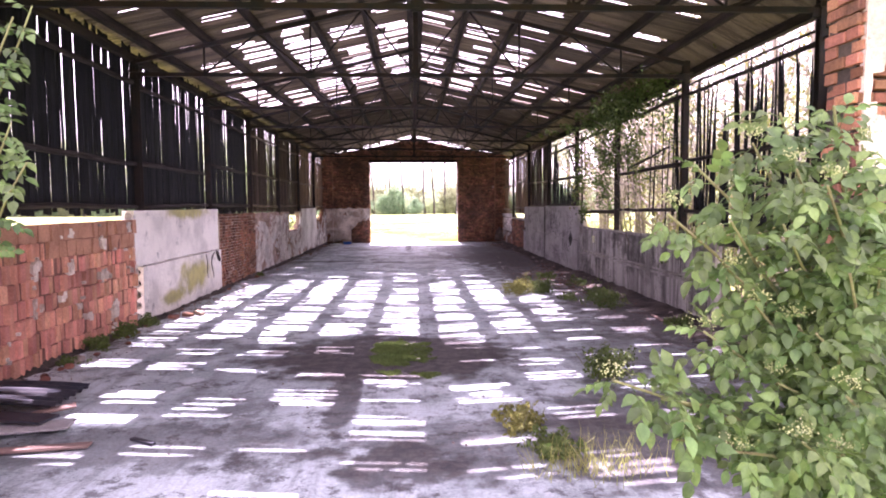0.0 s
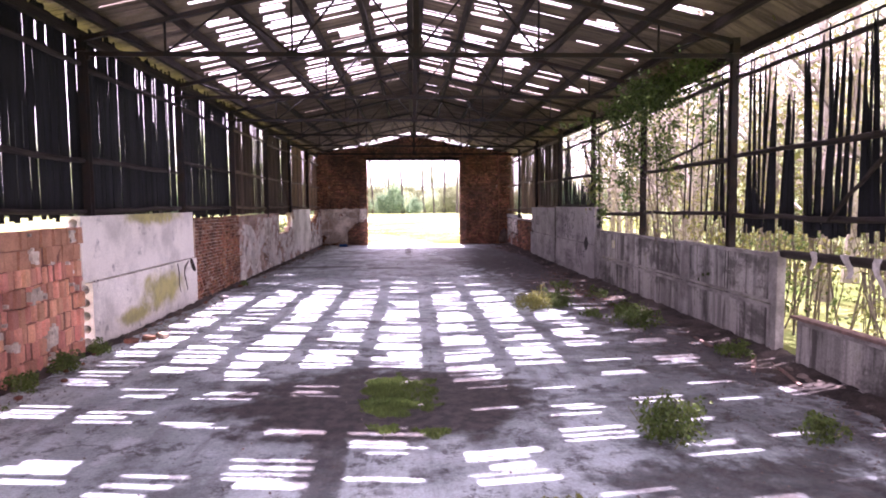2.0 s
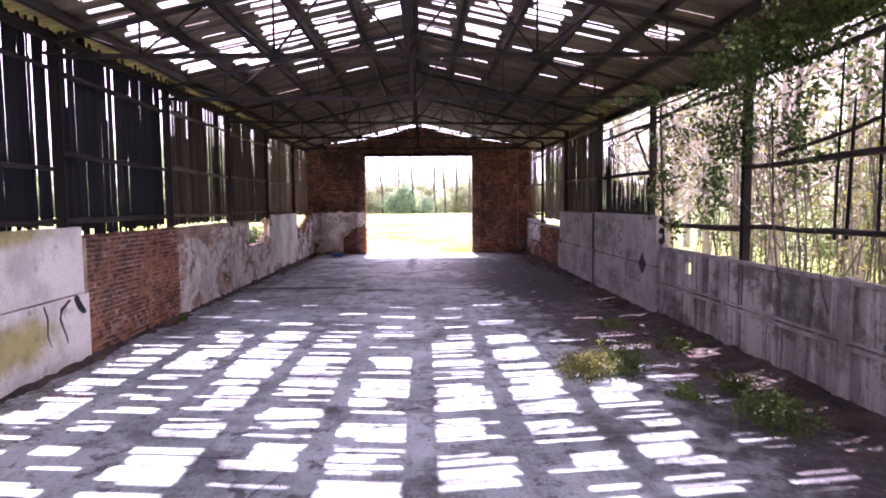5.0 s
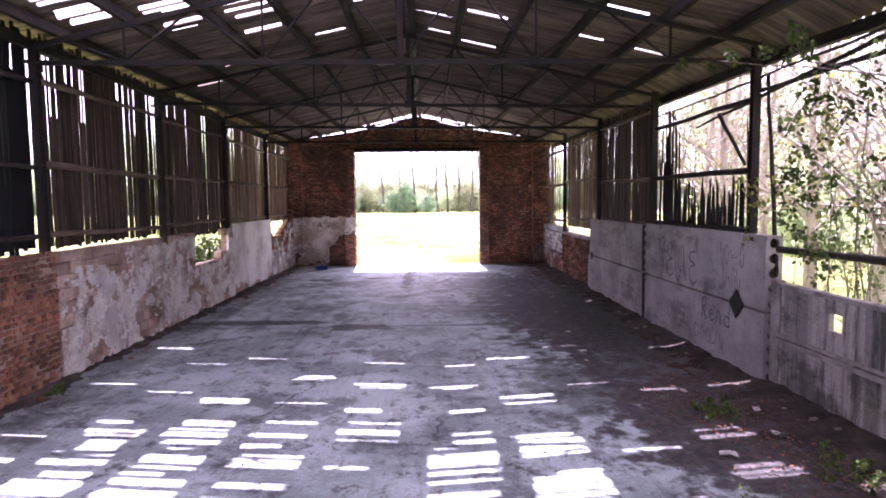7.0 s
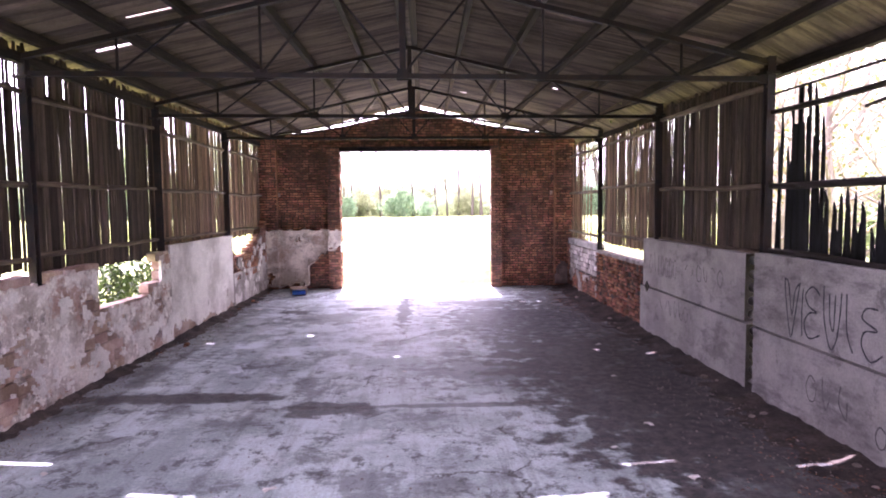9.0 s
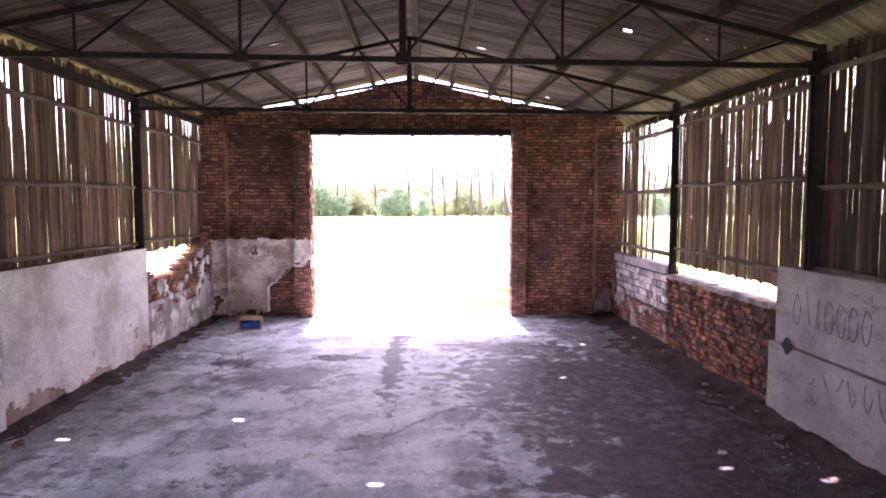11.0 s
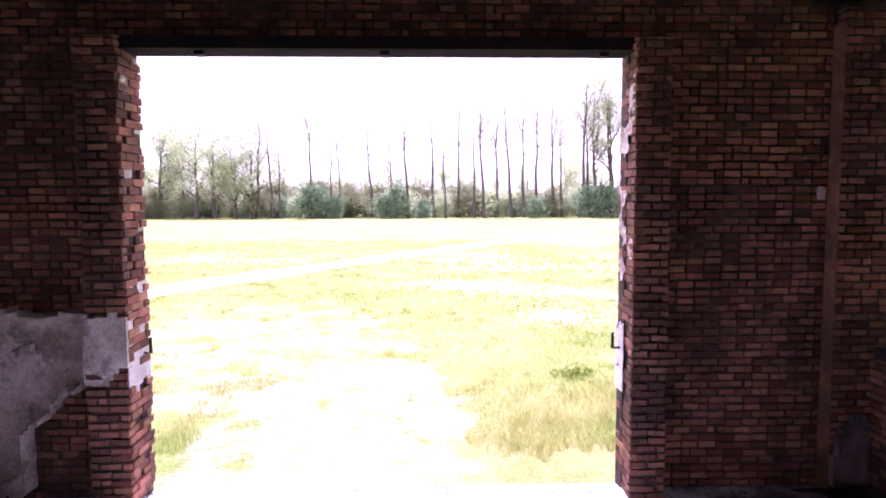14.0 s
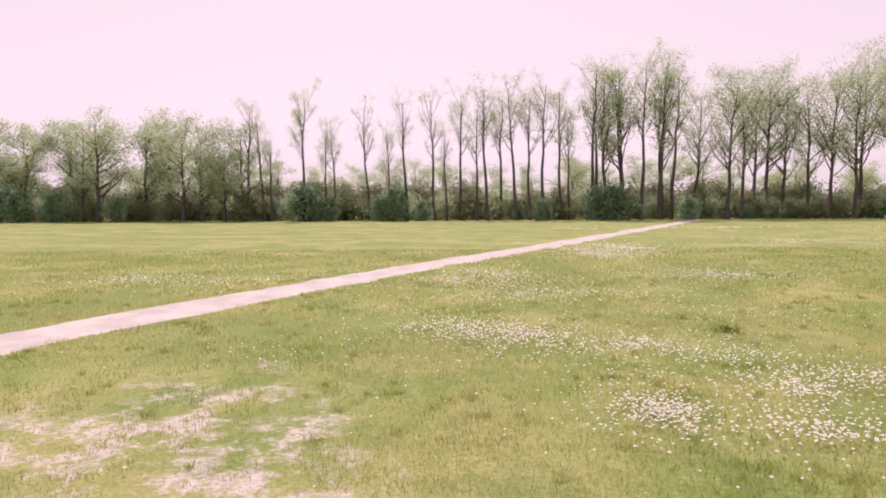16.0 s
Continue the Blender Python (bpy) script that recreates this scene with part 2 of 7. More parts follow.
M_LEAF_DARK_HAZY = plain("hazy_dark_undergrowth", (0.27, 0.40, 0.24), (0.17, 0.27, 0.16), 0.5, 9, 0.7, 0.2, 'island', 0.4, translucent=0.4, grain=0.2)
M_GRASS = plain("grass_blade", (0.245, 0.335, 0.065), (0.42, 0.415, 0.15), 0.35, 6, 0.7, 0.1, 'island', 0.38, translucent=0.6, grain=0.1)
M_FLOWER = plain("dandelion_clock", (0.93, 0.91, 0.88), (0.88, 0.85, 0.80), 5.0, 60, 0.9, 0.0, translucent=0.5, grain=0.03)
M_BLOSSOM = plain("elder_blossom", (0.46, 0.50, 0.26), (0.32, 0.38, 0.16), 9.0, 80, 0.8, 0.2)
M_DRY_LEAF = plain("dry_leaf", (0.24, 0.11, 0.06), (0.11, 0.065, 0.045), 9.0, 60, 0.8, 0.2, 'island', 0.5)
M_PATH = plain("pale_gravel", (0.49, 0.455, 0.405), (0.38, 0.35, 0.31), 0.8, 30, 0.95, 0.4)


def grey_plaster():
    q = Mat("grey_plaster")
    c = q.mix(q.ramp(q.noise(1.3, 7, 0.65), 0.42, 0.60), (0.76, 0.71, 0.665), (0.46, 0.405, 0.365))
    c = q.mix(q.math('MULTIPLY', q.ramp(q.noise(0.8, 6, 0.7), 0.50, 0.60), 0.7), c, (0.36, 0.185, 0.13))
    c = q.mix(q.math('MULTIPLY', q.ramp(q.noise(2.4, 8, 0.75), 0.54, 0.64), 0.75), c, (0.13, 0.105, 0.095))
    c = q.mix(q.math('MULTIPLY', q.ramp(q.noise(3.1, 9, 0.75, (1, 1.0, 1.3)), 0.51, 0.57), 0.9), c, (0.86, 0.83, 0.79))
    g = q.noise(25, 6, 0.7)
    c = q.mix(0.45, c, q.mix(q.ramp(g, 0.3, 0.7), (0.5, 0.5, 0.5), (1.35, 1.35, 1.35)), 'MULTIPLY')
    return q.done(c, 0.92, g, 0.7, 0.02)


M_PLASTER_GREY = grey_plaster()
M_PLASTER_DULL = plain("dull_plaster", (0.50, 0.47, 0.44), (0.26, 0.235, 0.215), 1.8, 30, 0.92, 0.6, lo=0.4, hi=0.6, grain=0.5)


def floor_material():
    q = Mat("worn_concrete_floor")
    c = q.mix(q.ramp(q.noise(0.5, 7, 0.66), 0.42, 0.58), (0.53, 0.62, 0.64), (0.31, 0.37, 0.38))
    c = q.mix(q.math('MULTIPLY', q.ramp(q.noise(1.5, 7, 0.72), 0.53, 0.66), 0.7), c, (0.60, 0.67, 0.69))
    c = q.mix(q.math('MULTIPLY', q.ramp(q.noise(1.3, 6, 0.7, (3.0, 0.22, 1)), 0.5, 0.66), 0.45), c, (0.17, 0.18, 0.19))
    c = q.mix(q.math('MULTIPLY', q.ramp(q.noise(0.8, 8, 0.74), 0.51, 0.60), 0.7), c, (0.12, 0.13, 0.135))
    c = q.mix(q.math('MULTIPLY', q.ramp(q.noise(2.6, 9, 0.78), 0.53, 0.61), 0.8), c, (0.07, 0.067, 0.07))
    # pale dusty concrete with the doorway's bluish sheen painted in
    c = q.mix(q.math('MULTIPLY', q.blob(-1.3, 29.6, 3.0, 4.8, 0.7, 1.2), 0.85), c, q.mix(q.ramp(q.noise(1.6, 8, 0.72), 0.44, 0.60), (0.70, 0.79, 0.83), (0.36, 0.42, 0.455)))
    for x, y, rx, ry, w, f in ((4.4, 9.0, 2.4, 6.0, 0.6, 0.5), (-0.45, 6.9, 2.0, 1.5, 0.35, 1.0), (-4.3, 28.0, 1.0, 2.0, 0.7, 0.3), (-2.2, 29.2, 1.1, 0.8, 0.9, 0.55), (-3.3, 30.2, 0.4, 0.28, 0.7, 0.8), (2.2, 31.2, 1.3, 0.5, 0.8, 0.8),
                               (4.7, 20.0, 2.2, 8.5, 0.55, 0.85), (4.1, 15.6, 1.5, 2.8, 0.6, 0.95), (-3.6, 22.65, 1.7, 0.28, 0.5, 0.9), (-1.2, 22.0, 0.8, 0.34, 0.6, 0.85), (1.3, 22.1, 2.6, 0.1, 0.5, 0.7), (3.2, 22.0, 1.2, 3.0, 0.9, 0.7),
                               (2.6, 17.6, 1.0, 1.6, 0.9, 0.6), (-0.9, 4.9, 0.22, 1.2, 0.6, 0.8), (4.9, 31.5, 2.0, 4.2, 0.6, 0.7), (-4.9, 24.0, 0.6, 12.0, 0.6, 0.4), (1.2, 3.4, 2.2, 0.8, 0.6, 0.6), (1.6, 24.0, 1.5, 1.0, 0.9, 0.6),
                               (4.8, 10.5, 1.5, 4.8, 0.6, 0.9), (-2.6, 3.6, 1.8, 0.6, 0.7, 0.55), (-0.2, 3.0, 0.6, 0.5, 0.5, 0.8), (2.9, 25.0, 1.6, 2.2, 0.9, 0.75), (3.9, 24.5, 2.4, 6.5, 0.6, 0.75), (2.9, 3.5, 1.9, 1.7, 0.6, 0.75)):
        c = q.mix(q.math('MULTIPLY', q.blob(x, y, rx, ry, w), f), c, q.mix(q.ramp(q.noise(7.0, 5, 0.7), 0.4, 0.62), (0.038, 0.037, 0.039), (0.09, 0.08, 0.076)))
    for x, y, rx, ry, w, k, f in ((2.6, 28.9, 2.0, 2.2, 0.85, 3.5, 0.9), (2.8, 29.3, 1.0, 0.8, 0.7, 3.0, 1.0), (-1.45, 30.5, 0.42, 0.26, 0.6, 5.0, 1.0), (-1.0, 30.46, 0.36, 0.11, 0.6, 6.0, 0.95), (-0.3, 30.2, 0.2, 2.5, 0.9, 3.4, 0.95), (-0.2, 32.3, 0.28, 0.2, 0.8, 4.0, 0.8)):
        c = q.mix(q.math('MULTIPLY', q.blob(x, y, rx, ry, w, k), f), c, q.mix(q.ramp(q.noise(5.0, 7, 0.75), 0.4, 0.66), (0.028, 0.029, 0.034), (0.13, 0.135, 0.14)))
    crack = q.t.nodes.new("ShaderNodeTexVoronoi")
    crack.feature = 'DISTANCE_TO_EDGE'
    wob = q.node("ShaderNodeVectorMath", q.pos, q.node("ShaderNodeVectorMath", q.noise_colour(1.6), (0.9, 0.9, 0.0), op='MULTIPLY').outputs[0], op='ADD').outputs[0]
    q.t.links.new(wob, crack.inputs["Vector"])
    crack.inputs["Scale"].default_value = 0.42
    line = q.math('MULTIPLY', q.ramp(crack.outputs["Distance"], 0.014, 0.003), q.ramp(q.noise(0.4, 3), 0.5, 0.6))
    c = q.mix(q.math('MULTIPLY', line, 0.8), c, (0.05, 0.045, 0.04))
    c = q.mix(q.math('MULTIPLY', q.ramp(q.noise(11, 6, 0.75), 0.58, 0.68), 0.6), c, (0.09, 0.085, 0.085))
    g = q.noise(30, 6, 0.75)
    c = q.mix(0.5, c, q.mix(q.ramp(g, 0.3, 0.7), (0.55, 0.55, 0.55), (1.35, 1.35, 1.35)), 'MULTIPLY')
    q.b.inputs["Specular IOR Level"].default_value = 0.2
    return q.done(c, 0.62, q.math('ADD', g, q.math('MULTIPLY', q.noise(4, 5), 2.0)), 0.5, 0.012)


def ground_material():
    q = Mat("meadow_ground")
    c = q.mix(q.ramp(q.noise(0.22, 6, 0.6), 0.38, 0.62), (0.17, 0.235, 0.055), (0.29, 0.305, 0.105))
    c = q.mix(q.math('MULTIPLY', q.ramp(q.noise(0.05, 5, 0.6, (1, 2.5, 1)), 0.45, 0.62), 0.6), c, (0.17, 0.22, 0.06))
    c = q.mix(q.math('MULTIPLY', q.ramp(q.noise(1.7, 6, 0.7), 0.5, 0.7), 0.5), c, (0.14, 0.18, 0.05))
    bare = q.math('MULTIPLY', q.blob(-3.6, 42.5, 3.4, 5.0, 0.45, 0.6), q.ramp(q.noise(1.1, 6, 0.7), 0.45, 0.58))
    bare = q.math('MAXIMUM', bare, q.math('MULTIPLY', q.blob(-0.9, 37.0, 1.9, 4.2, 0.35, 0.8), q.ramp(q.noise(1.4, 6, 0.7), 0.34, 0.50)))
    bare = q.math('MULTIPLY', bare, q.math('MULTIPLY_ADD', q.ramp(q.noise(6.0, 6, 0.75), 0.40, 0.54), 0.75, 0.25))
    c = q.mix(bare, c, (0.50, 0.45, 0.39))
    c = q.mix(q.math('MULTIPLY', q.ramp(q.noise(0.55, 7, 0.72, (1, 0.6, 1)), 0.50, 0.64), 0.55), c, (0.115, 0.185, 0.04))
    c = q.mix(q.math('MULTIPLY', q.ramp(q.noise(3.6, 6, 0.75), 0.54, 0.68), 0.5), c, (0.40, 0.37, 0.20))
    g = q.noise(14, 6, 0.8)
    c = q.mix(0.6, c, q.mix(q.ramp(g, 0.3, 0.7), (0.5, 0.5, 0.5), (1.45, 1.45, 1.45)), 'MULTIPLY')
    return q.done(c, 0.95, g, 0.6, 0.05)


def slab_material():
    q = Mat("whitewashed_concrete_slab")
    c = q.mix(q.ramp(q.noise(0.9, 7, 0.65), 0.38, 0.62), (0.86, 0.82, 0.76), (0.58, 0.55, 0.51))
    c = q.mix(q.math('MULTIPLY', q.ramp(q.noise(2.6, 7, 0.7), 0.56, 0.7), 0.6), c, (0.13, 0.12, 0.12))
    g = q.noise(35, 5, 0.7)
    c = q.mix(0.4, c, q.mix(q.ramp(g, 0.3, 0.7), (0.6, 0.6, 0.6), (1.25, 1.25, 1.25)), 'MULTIPLY')
    return q, c, g


def slab_moss():
    q, c, g = slab_material()
    for y, z, ry, rz in ((12.5, 0.62, 1.25, 0.42), (12.3, 2.08, 1.5, 0.18), (11.2, 0.3, 0.8, 0.2)):
        d = q.node("ShaderNodeVectorMath", q.pos, (0.0, y, z), op='SUBTRACT').outputs[0]
        d = q.node("ShaderNodeVectorMath", d, (0.0, 1 / ry, 1 / rz), op='MULTIPLY').outputs[0]
        r = q.node("ShaderNodeVectorMath", d, op='LENGTH').outputs["Value"]
        n = q.math('MULTIPLY', q.math('SUBTRACT', q.noise(2.5, 6, 0.7), 0.5), 1.7)
        c = q.mix(q.math('MULTIPLY', q.ramp(q.math('ADD', r, n), 1.15, 0.4), 0.9), c, q.mix(q.ramp(q.noise(3.0, 6, 0.7), 0.4, 0.6), (0.44, 0.40, 0.12), (0.30, 0.28, 0.10)))
    return q.done(c, 0.9, g, 0.4, 0.01)


def slab_plain():
    q, c, g = slab_material()
    c = q.mix(1.0, c, (0.54, 0.55, 0.58), 'MULTIPLY')
    c = q.mix(q.math('MULTIPLY', q.ramp(q.noise(1.1, 7, 0.75, (1, 0.6, 1.6)), 0.52, 0.66), 0.6), c, (0.10, 0.095, 0.10))
    return q.done(c, 0.9, g, 0.4, 0.01)


def panel_material():
    """Board-marked concrete: upright bands of grey with dark runs and mouldy blotches."""
    q = Mat("board_marked_concrete")
    c = q.mix(q.ramp(q.noise(1.4, 4, 0.5, (1, 3.5, 0.15)), 0.4, 0.6), (0.44, 0.425, 0.40), (0.23, 0.225, 0.215))
    c = q.mix(q.math('MULTIPLY', q.ramp(q.noise(0.9, 7, 0.72, (1, 1.0, 1.5)), 0.48, 0.60), 0.8), c, (0.085, 0.08, 0.075))
    c = q.mix(q.math('MULTIPLY', q.ramp(q.noise(1.3, 7, 0.75, (1, 3.2, 0.35)), 0.50, 0.62), 0.8), c, (0.06, 0.055, 0.05))
    c = q.mix(q.math('MULTIPLY', q.ramp(q.noise(0.7, 6, 0.7), 0.58, 0.68), 0.35), c, (0.20, 0.20, 0.09))
    g = q.noise(30, 5, 0.7)
    c = q.mix(0.45, c, q.mix(q.ramp(g, 0.3, 0.7), (0.55, 0.55, 0.55), (1.35, 1.35, 1.35)), 'MULTIPLY')
    return q.done(c, 0.9, g, 0.5, 0.01)


def roof_material():
    q = Mat("fibre_cement_sheet")
    c = q.mix(q.ramp(q.noise(0.9, 6, 0.6, (0.5, 2.5, 1)), 0.38, 0.64), (0.235, 0.186, 0.138), (0.12, 0.098, 0.08))
    c = q.mix(q.math('MULTIPLY', q.ramp(q.noise(2.2, 6, 0.7), 0.56, 0.7), 0.5), c, (0.13, 0.095, 0.07))
    # thin dark streaks paint in the shade between the corrugations
    c = q.mix(q.math('MULTIPLY', q.ramp(q.noise(1.0, 5, 0.7, (0.3, 10.0, 1)), 0.47, 0.60), 0.65), c, (0.055, 0.046, 0.04))
    g = q.noise(25, 5, 0.7)
    c = q.mix(0.3, c, q.mix(q.ramp(g, 0.3, 0.7), (0.6, 0.6, 0.6), (1.3, 1.3, 1.3)), 'MULTIPLY')
    return q.done(c, 0.85, g, 0.3, 0.01)


M_FLOOR, M_GROUND, M_SLAB_MOSS, M_SLAB, M_PANEL, M_ROOF = floor_material(), ground_material(), slab_moss(), slab_plain(), panel_material(), roof_material()


# ---- building helpers ----
def raw(name, verts, faces, material, parent=None, label="", smooth=False):
    me = bpy.data.meshes.new(name)
    me.from_pydata([tuple(v) for v in verts], [], faces)
    me.materials.append(material)
    if smooth:
        me.polygons.foreach_set("use_smooth", [True] * len(me.polygons))
    me.update()
    ob = new(name, me)
    if parent is not None:
        ob.parent = parent
    if label:
        ob["label"] = label
    return ob


def part(name, bm, material, parent=None, label="", smooth=False):
    me = bpy.data.meshes.new(name)
    bm.normal_update()
    bm.to_mesh(me)
    bm.free()
    me.materials.append(material)
    if smooth:
        me.polygons.foreach_set("use_smooth", [True] * len(me.polygons))
    ob = new(name, me)
    if parent is not None:
        ob.parent = parent
    if label:
        ob["label"] = label
    return ob


def share(name, me, m, parent):
    """One more object on a mesh that is already there."""
    ob = new(name, me)
    ob.parent = parent
    ob.matrix_basis = m
    return ob


def thing(name, label, category, at=(0, 0, 0), group="", kind=""):
    ob = new(name)
    ob.empty_display_size = 0.1
    ob.location = at
    return tagged(ob, label, category, group, kind)


def box(bm, lo, hi, bevel=0.0, jitter=0.0, rnd=RND):
    lo, hi = Vector(lo), Vector(hi)
    r = bmesh.ops.create_cube(bm, size=1.0, matrix=Matrix.Translation((lo + hi) / 2) @ Matrix.Diagonal((*(hi - lo), 1)))
    vs = r["verts"]
    if bevel:
        es = list({e for v in vs for e in v.link_edges})
        g = bmesh.ops.bevel(bm, geom=es, offset=bevel, segments=1, affect='EDGES', profile=0.5)
        vs = list({v for f in g["faces"] for v in f.verts} | {v for v in vs if v.is_valid})
    if jitter:
        for v in vs:
            v.co += Vector((rnd.uniform(-1, 1), rnd.uniform(-1, 1), rnd.uniform(-1, 1))) * jitter
    return vs


def tube(verts, faces, pts, radii, sides=6):
    """A tapered tube through points, added to lists of corners and faces."""
    base = len(verts)
    n = len(pts)
    for i, p in enumerate(pts):
        p = Vector(p)
        d = (Vector(pts[min(i + 1, n - 1)]) - Vector(pts[max(i - 1, 0)]))
        d = d.normalized() if d.length > 1e-6 else Vector((0, 0, 1))
        a = d.cross(Vector((0, 0, 1)) if abs(d.z) < 0.9 else Vector((1, 0, 0))).normalized()
        b = d.cross(a)
        for s in range(sides):
            w = 2 * math.pi * s / sides
            verts.append(p + (a * math.cos(w) + b * math.sin(w)) * radii[i])
    for i in range(n - 1):
        for s in range(sides):
            s2 = (s + 1) % sides
            faces.append((base + i * sides + s, base + i * sides + s2, base + (i + 1) * sides + s2, base + (i + 1) * sides + s))
    faces.append(tuple(base + s for s in range(sides))[::-1])
    faces.append(tuple(base + (n - 1) * sides + s for s in range(sides)))


def bar(name, a, b, r, material, parent, sides=8, wobble=0.0, label="", taper=1.0, rnd=RND, smooth=True):
    """A round bar or pole, with a slight bend where wobble is given."""
    a, b = Vector(a), Vector(b)
    n = 7 if wobble else 2
    pts, rad = [], []
    for i in range(n):
        f = i / (n - 1)
        w = Vector((rnd.uniform(-1, 1), rnd.uniform(-1, 1), rnd.uniform(-1, 1))) * wobble if 0 < i < n - 1 else Vector()
        pts.append(a.lerp(b, f) + w)
        rad.append(r * (1 + (taper - 1) * f) * (rnd.uniform(0.9, 1.1) if wobble else 1))
    v, f = [], []
    tube(v, f, pts, rad, sides)
    return raw(name, v, f, material, parent, label, smooth)


def beam(name, a, b, w, h, material, parent, label="", roll_axis=(0, 0, 1)):
    """A straight bar of rectangular section from a to b."""
    a, b = Vector(a), Vector(b)
    d = (b - a).normalized()
    up = Vector(roll_axis)
    s = d.cross(up).normalized() * (w / 2)
    u = s.cross(d).normalized() * (h / 2)
    v = [a - s - u, a + s - u, a + s + u, a - s + u, b - s - u, b + s - u, b + s + u, b - s + u]
    f = [(0, 1, 2, 3), (7, 6, 5, 4), (0, 4, 5, 1), (1, 5, 6, 2), (2, 6, 7, 3), (3, 7, 4, 0)]
    return raw(name, v, f, material, parent, label)


def along(side, u, v, d):
    """From a wall's own measures (along, up, proud of the face) to the place."""
    if side == 'L':
        return Vector((-5.2 + d, u, v))
    if side == 'R':
        return Vector((5.25 - d, u, v))
    if side == 'P':
        return Vector((-2.62 + d, u, v))
    if side == 'Q':
        return Vector((2.55 - d, u, v))
    if side == 'F':
        return Vector((u, 1.9 - d, v))
    return Vector((u, 34.72 - d, v))


def turn(side):
    return 0 if side in 'EF' else 90


BRICKS = []
for i in range(6):
    bm = bmesh.new()
    box(bm, (-0.5, -0.5, -0.5), (0.5, 0.5, 0.5))
    for v in bm.verts:
        v.co += Vector((RND.uniform(-0.02, 0.02), RND.uniform(-0.03, 0.03), RND.uniform(-0.06, 0.06)))
    es = list(bm.edges)
    bmesh.ops.bevel(bm, geom=es, offset=0.05, segments=1, affect='EDGES', profile=0.5)
    me = bpy.data.meshes.new("brick")
    bm.to_mesh(me)
    bm.free()
    BRICKS.append(me)


def unit(material):
    """The worn brick shapes in one material."""
    out = []
    for me in BRICKS:
        c = me.copy()
        c.materials.clear()
        c.materials.append(material)
        out.append(c)
    return out


def masonry(side, parent, cells, material, joined, name, near, depth=0.11, proud=0.012, rough=0.006, rnd=None, skew=0.0, tumble=1.0):
    """Lays pieces (u, v, length, height) on a wall: those that pass near(u, v) as parts, the rest joined."""
    rnd = rnd or random.Random(len(cells))
    meshes = unit(material)
    verts, faces = [], []
    count = 0
    for u, v, l, h in cells:
        p = proud + rnd.uniform(-rough, rough)
        p += 0.012 * noise.noise(Vector((u * 1.1, v * 1.3, 20.0)))
        c = along(side, u + rnd.uniform(-0.008, 0.008), v + rnd.uniform(-0.005, 0.005) + 0.016 * noise.noise(Vector((u * 0.8, v * 0.9, 11.0))), p - depth / 2)
        tilt = rnd.uniform(-1.2, 1.2) * tumble
        if near(u, v) and count < 300:
            count += 1
            m = Matrix.Translation(c) @ Euler((0, radians(tilt), radians(turn(side) + skew * rnd.uniform(0.3, 1.3) + rnd.uniform(-1.5, 1.5) * tumble))).to_matrix().to_4x4() @ Matrix.Diagonal((l, depth, h, 1))
            share(name, meshes[rnd.randrange(6)], m, parent)
            continue
        m = Matrix.Translation(c) @ Euler((0, radians(tilt), radians(turn(side)))).to_matrix().to_4x4()
        b = len(verts)
        for z in (-h / 2, h / 2):
            for x, y in ((-l / 2, -depth / 2), (l / 2, -depth / 2), (l / 2, depth / 2), (-l / 2, depth / 2)):
                verts.append(m @ Vector((x + rnd.uniform(-1, 1) * 0.007, y + rnd.uniform(-1, 1) * rough * 0.5, z + rnd.uniform(-1, 1) * 0.006)))
        faces += [(b, b + 3, b + 2, b + 1), (b + 4, b + 5, b + 6, b + 7), (b, b + 1, b + 5, b + 4), (b + 1, b + 2, b + 6, b + 5), (b + 2, b + 3, b + 7, b + 6), (b + 3, b, b + 4, b + 7)]
    if verts:
        ob = raw(name + "work", verts, faces, joined, parent)
        ob["kind"] = "stuff"


def courses(u0, u1, v0, v1, length, height, joint=0.021, keep=None, rnd=None, header=False):
    """Rows of pieces that fill a rectangle in running bond; keep(u, v) says which stay."""
    rnd = rnd or random.Random(int((u0 + v1) * 100))
    out = []
    row = 0
    v = v0
    while v < v1 - 0.02:
        h = min(height, v1 - v)
        u = u0
        first = length / 2 if row % 2 else length
        while u < u1 - 0.03:
            l = first if u == u0 else length
            if not header and rnd.random() < 0.16:
                l = length / 2
            l = min(l, u1 - u)
            cu, cv = u + l / 2, v + h / 2
            if keep is None or keep(cu, cv):
                out.append((cu, cv, l - joint, h - joint))
            u += l
        v += height
        row += 1
    return out


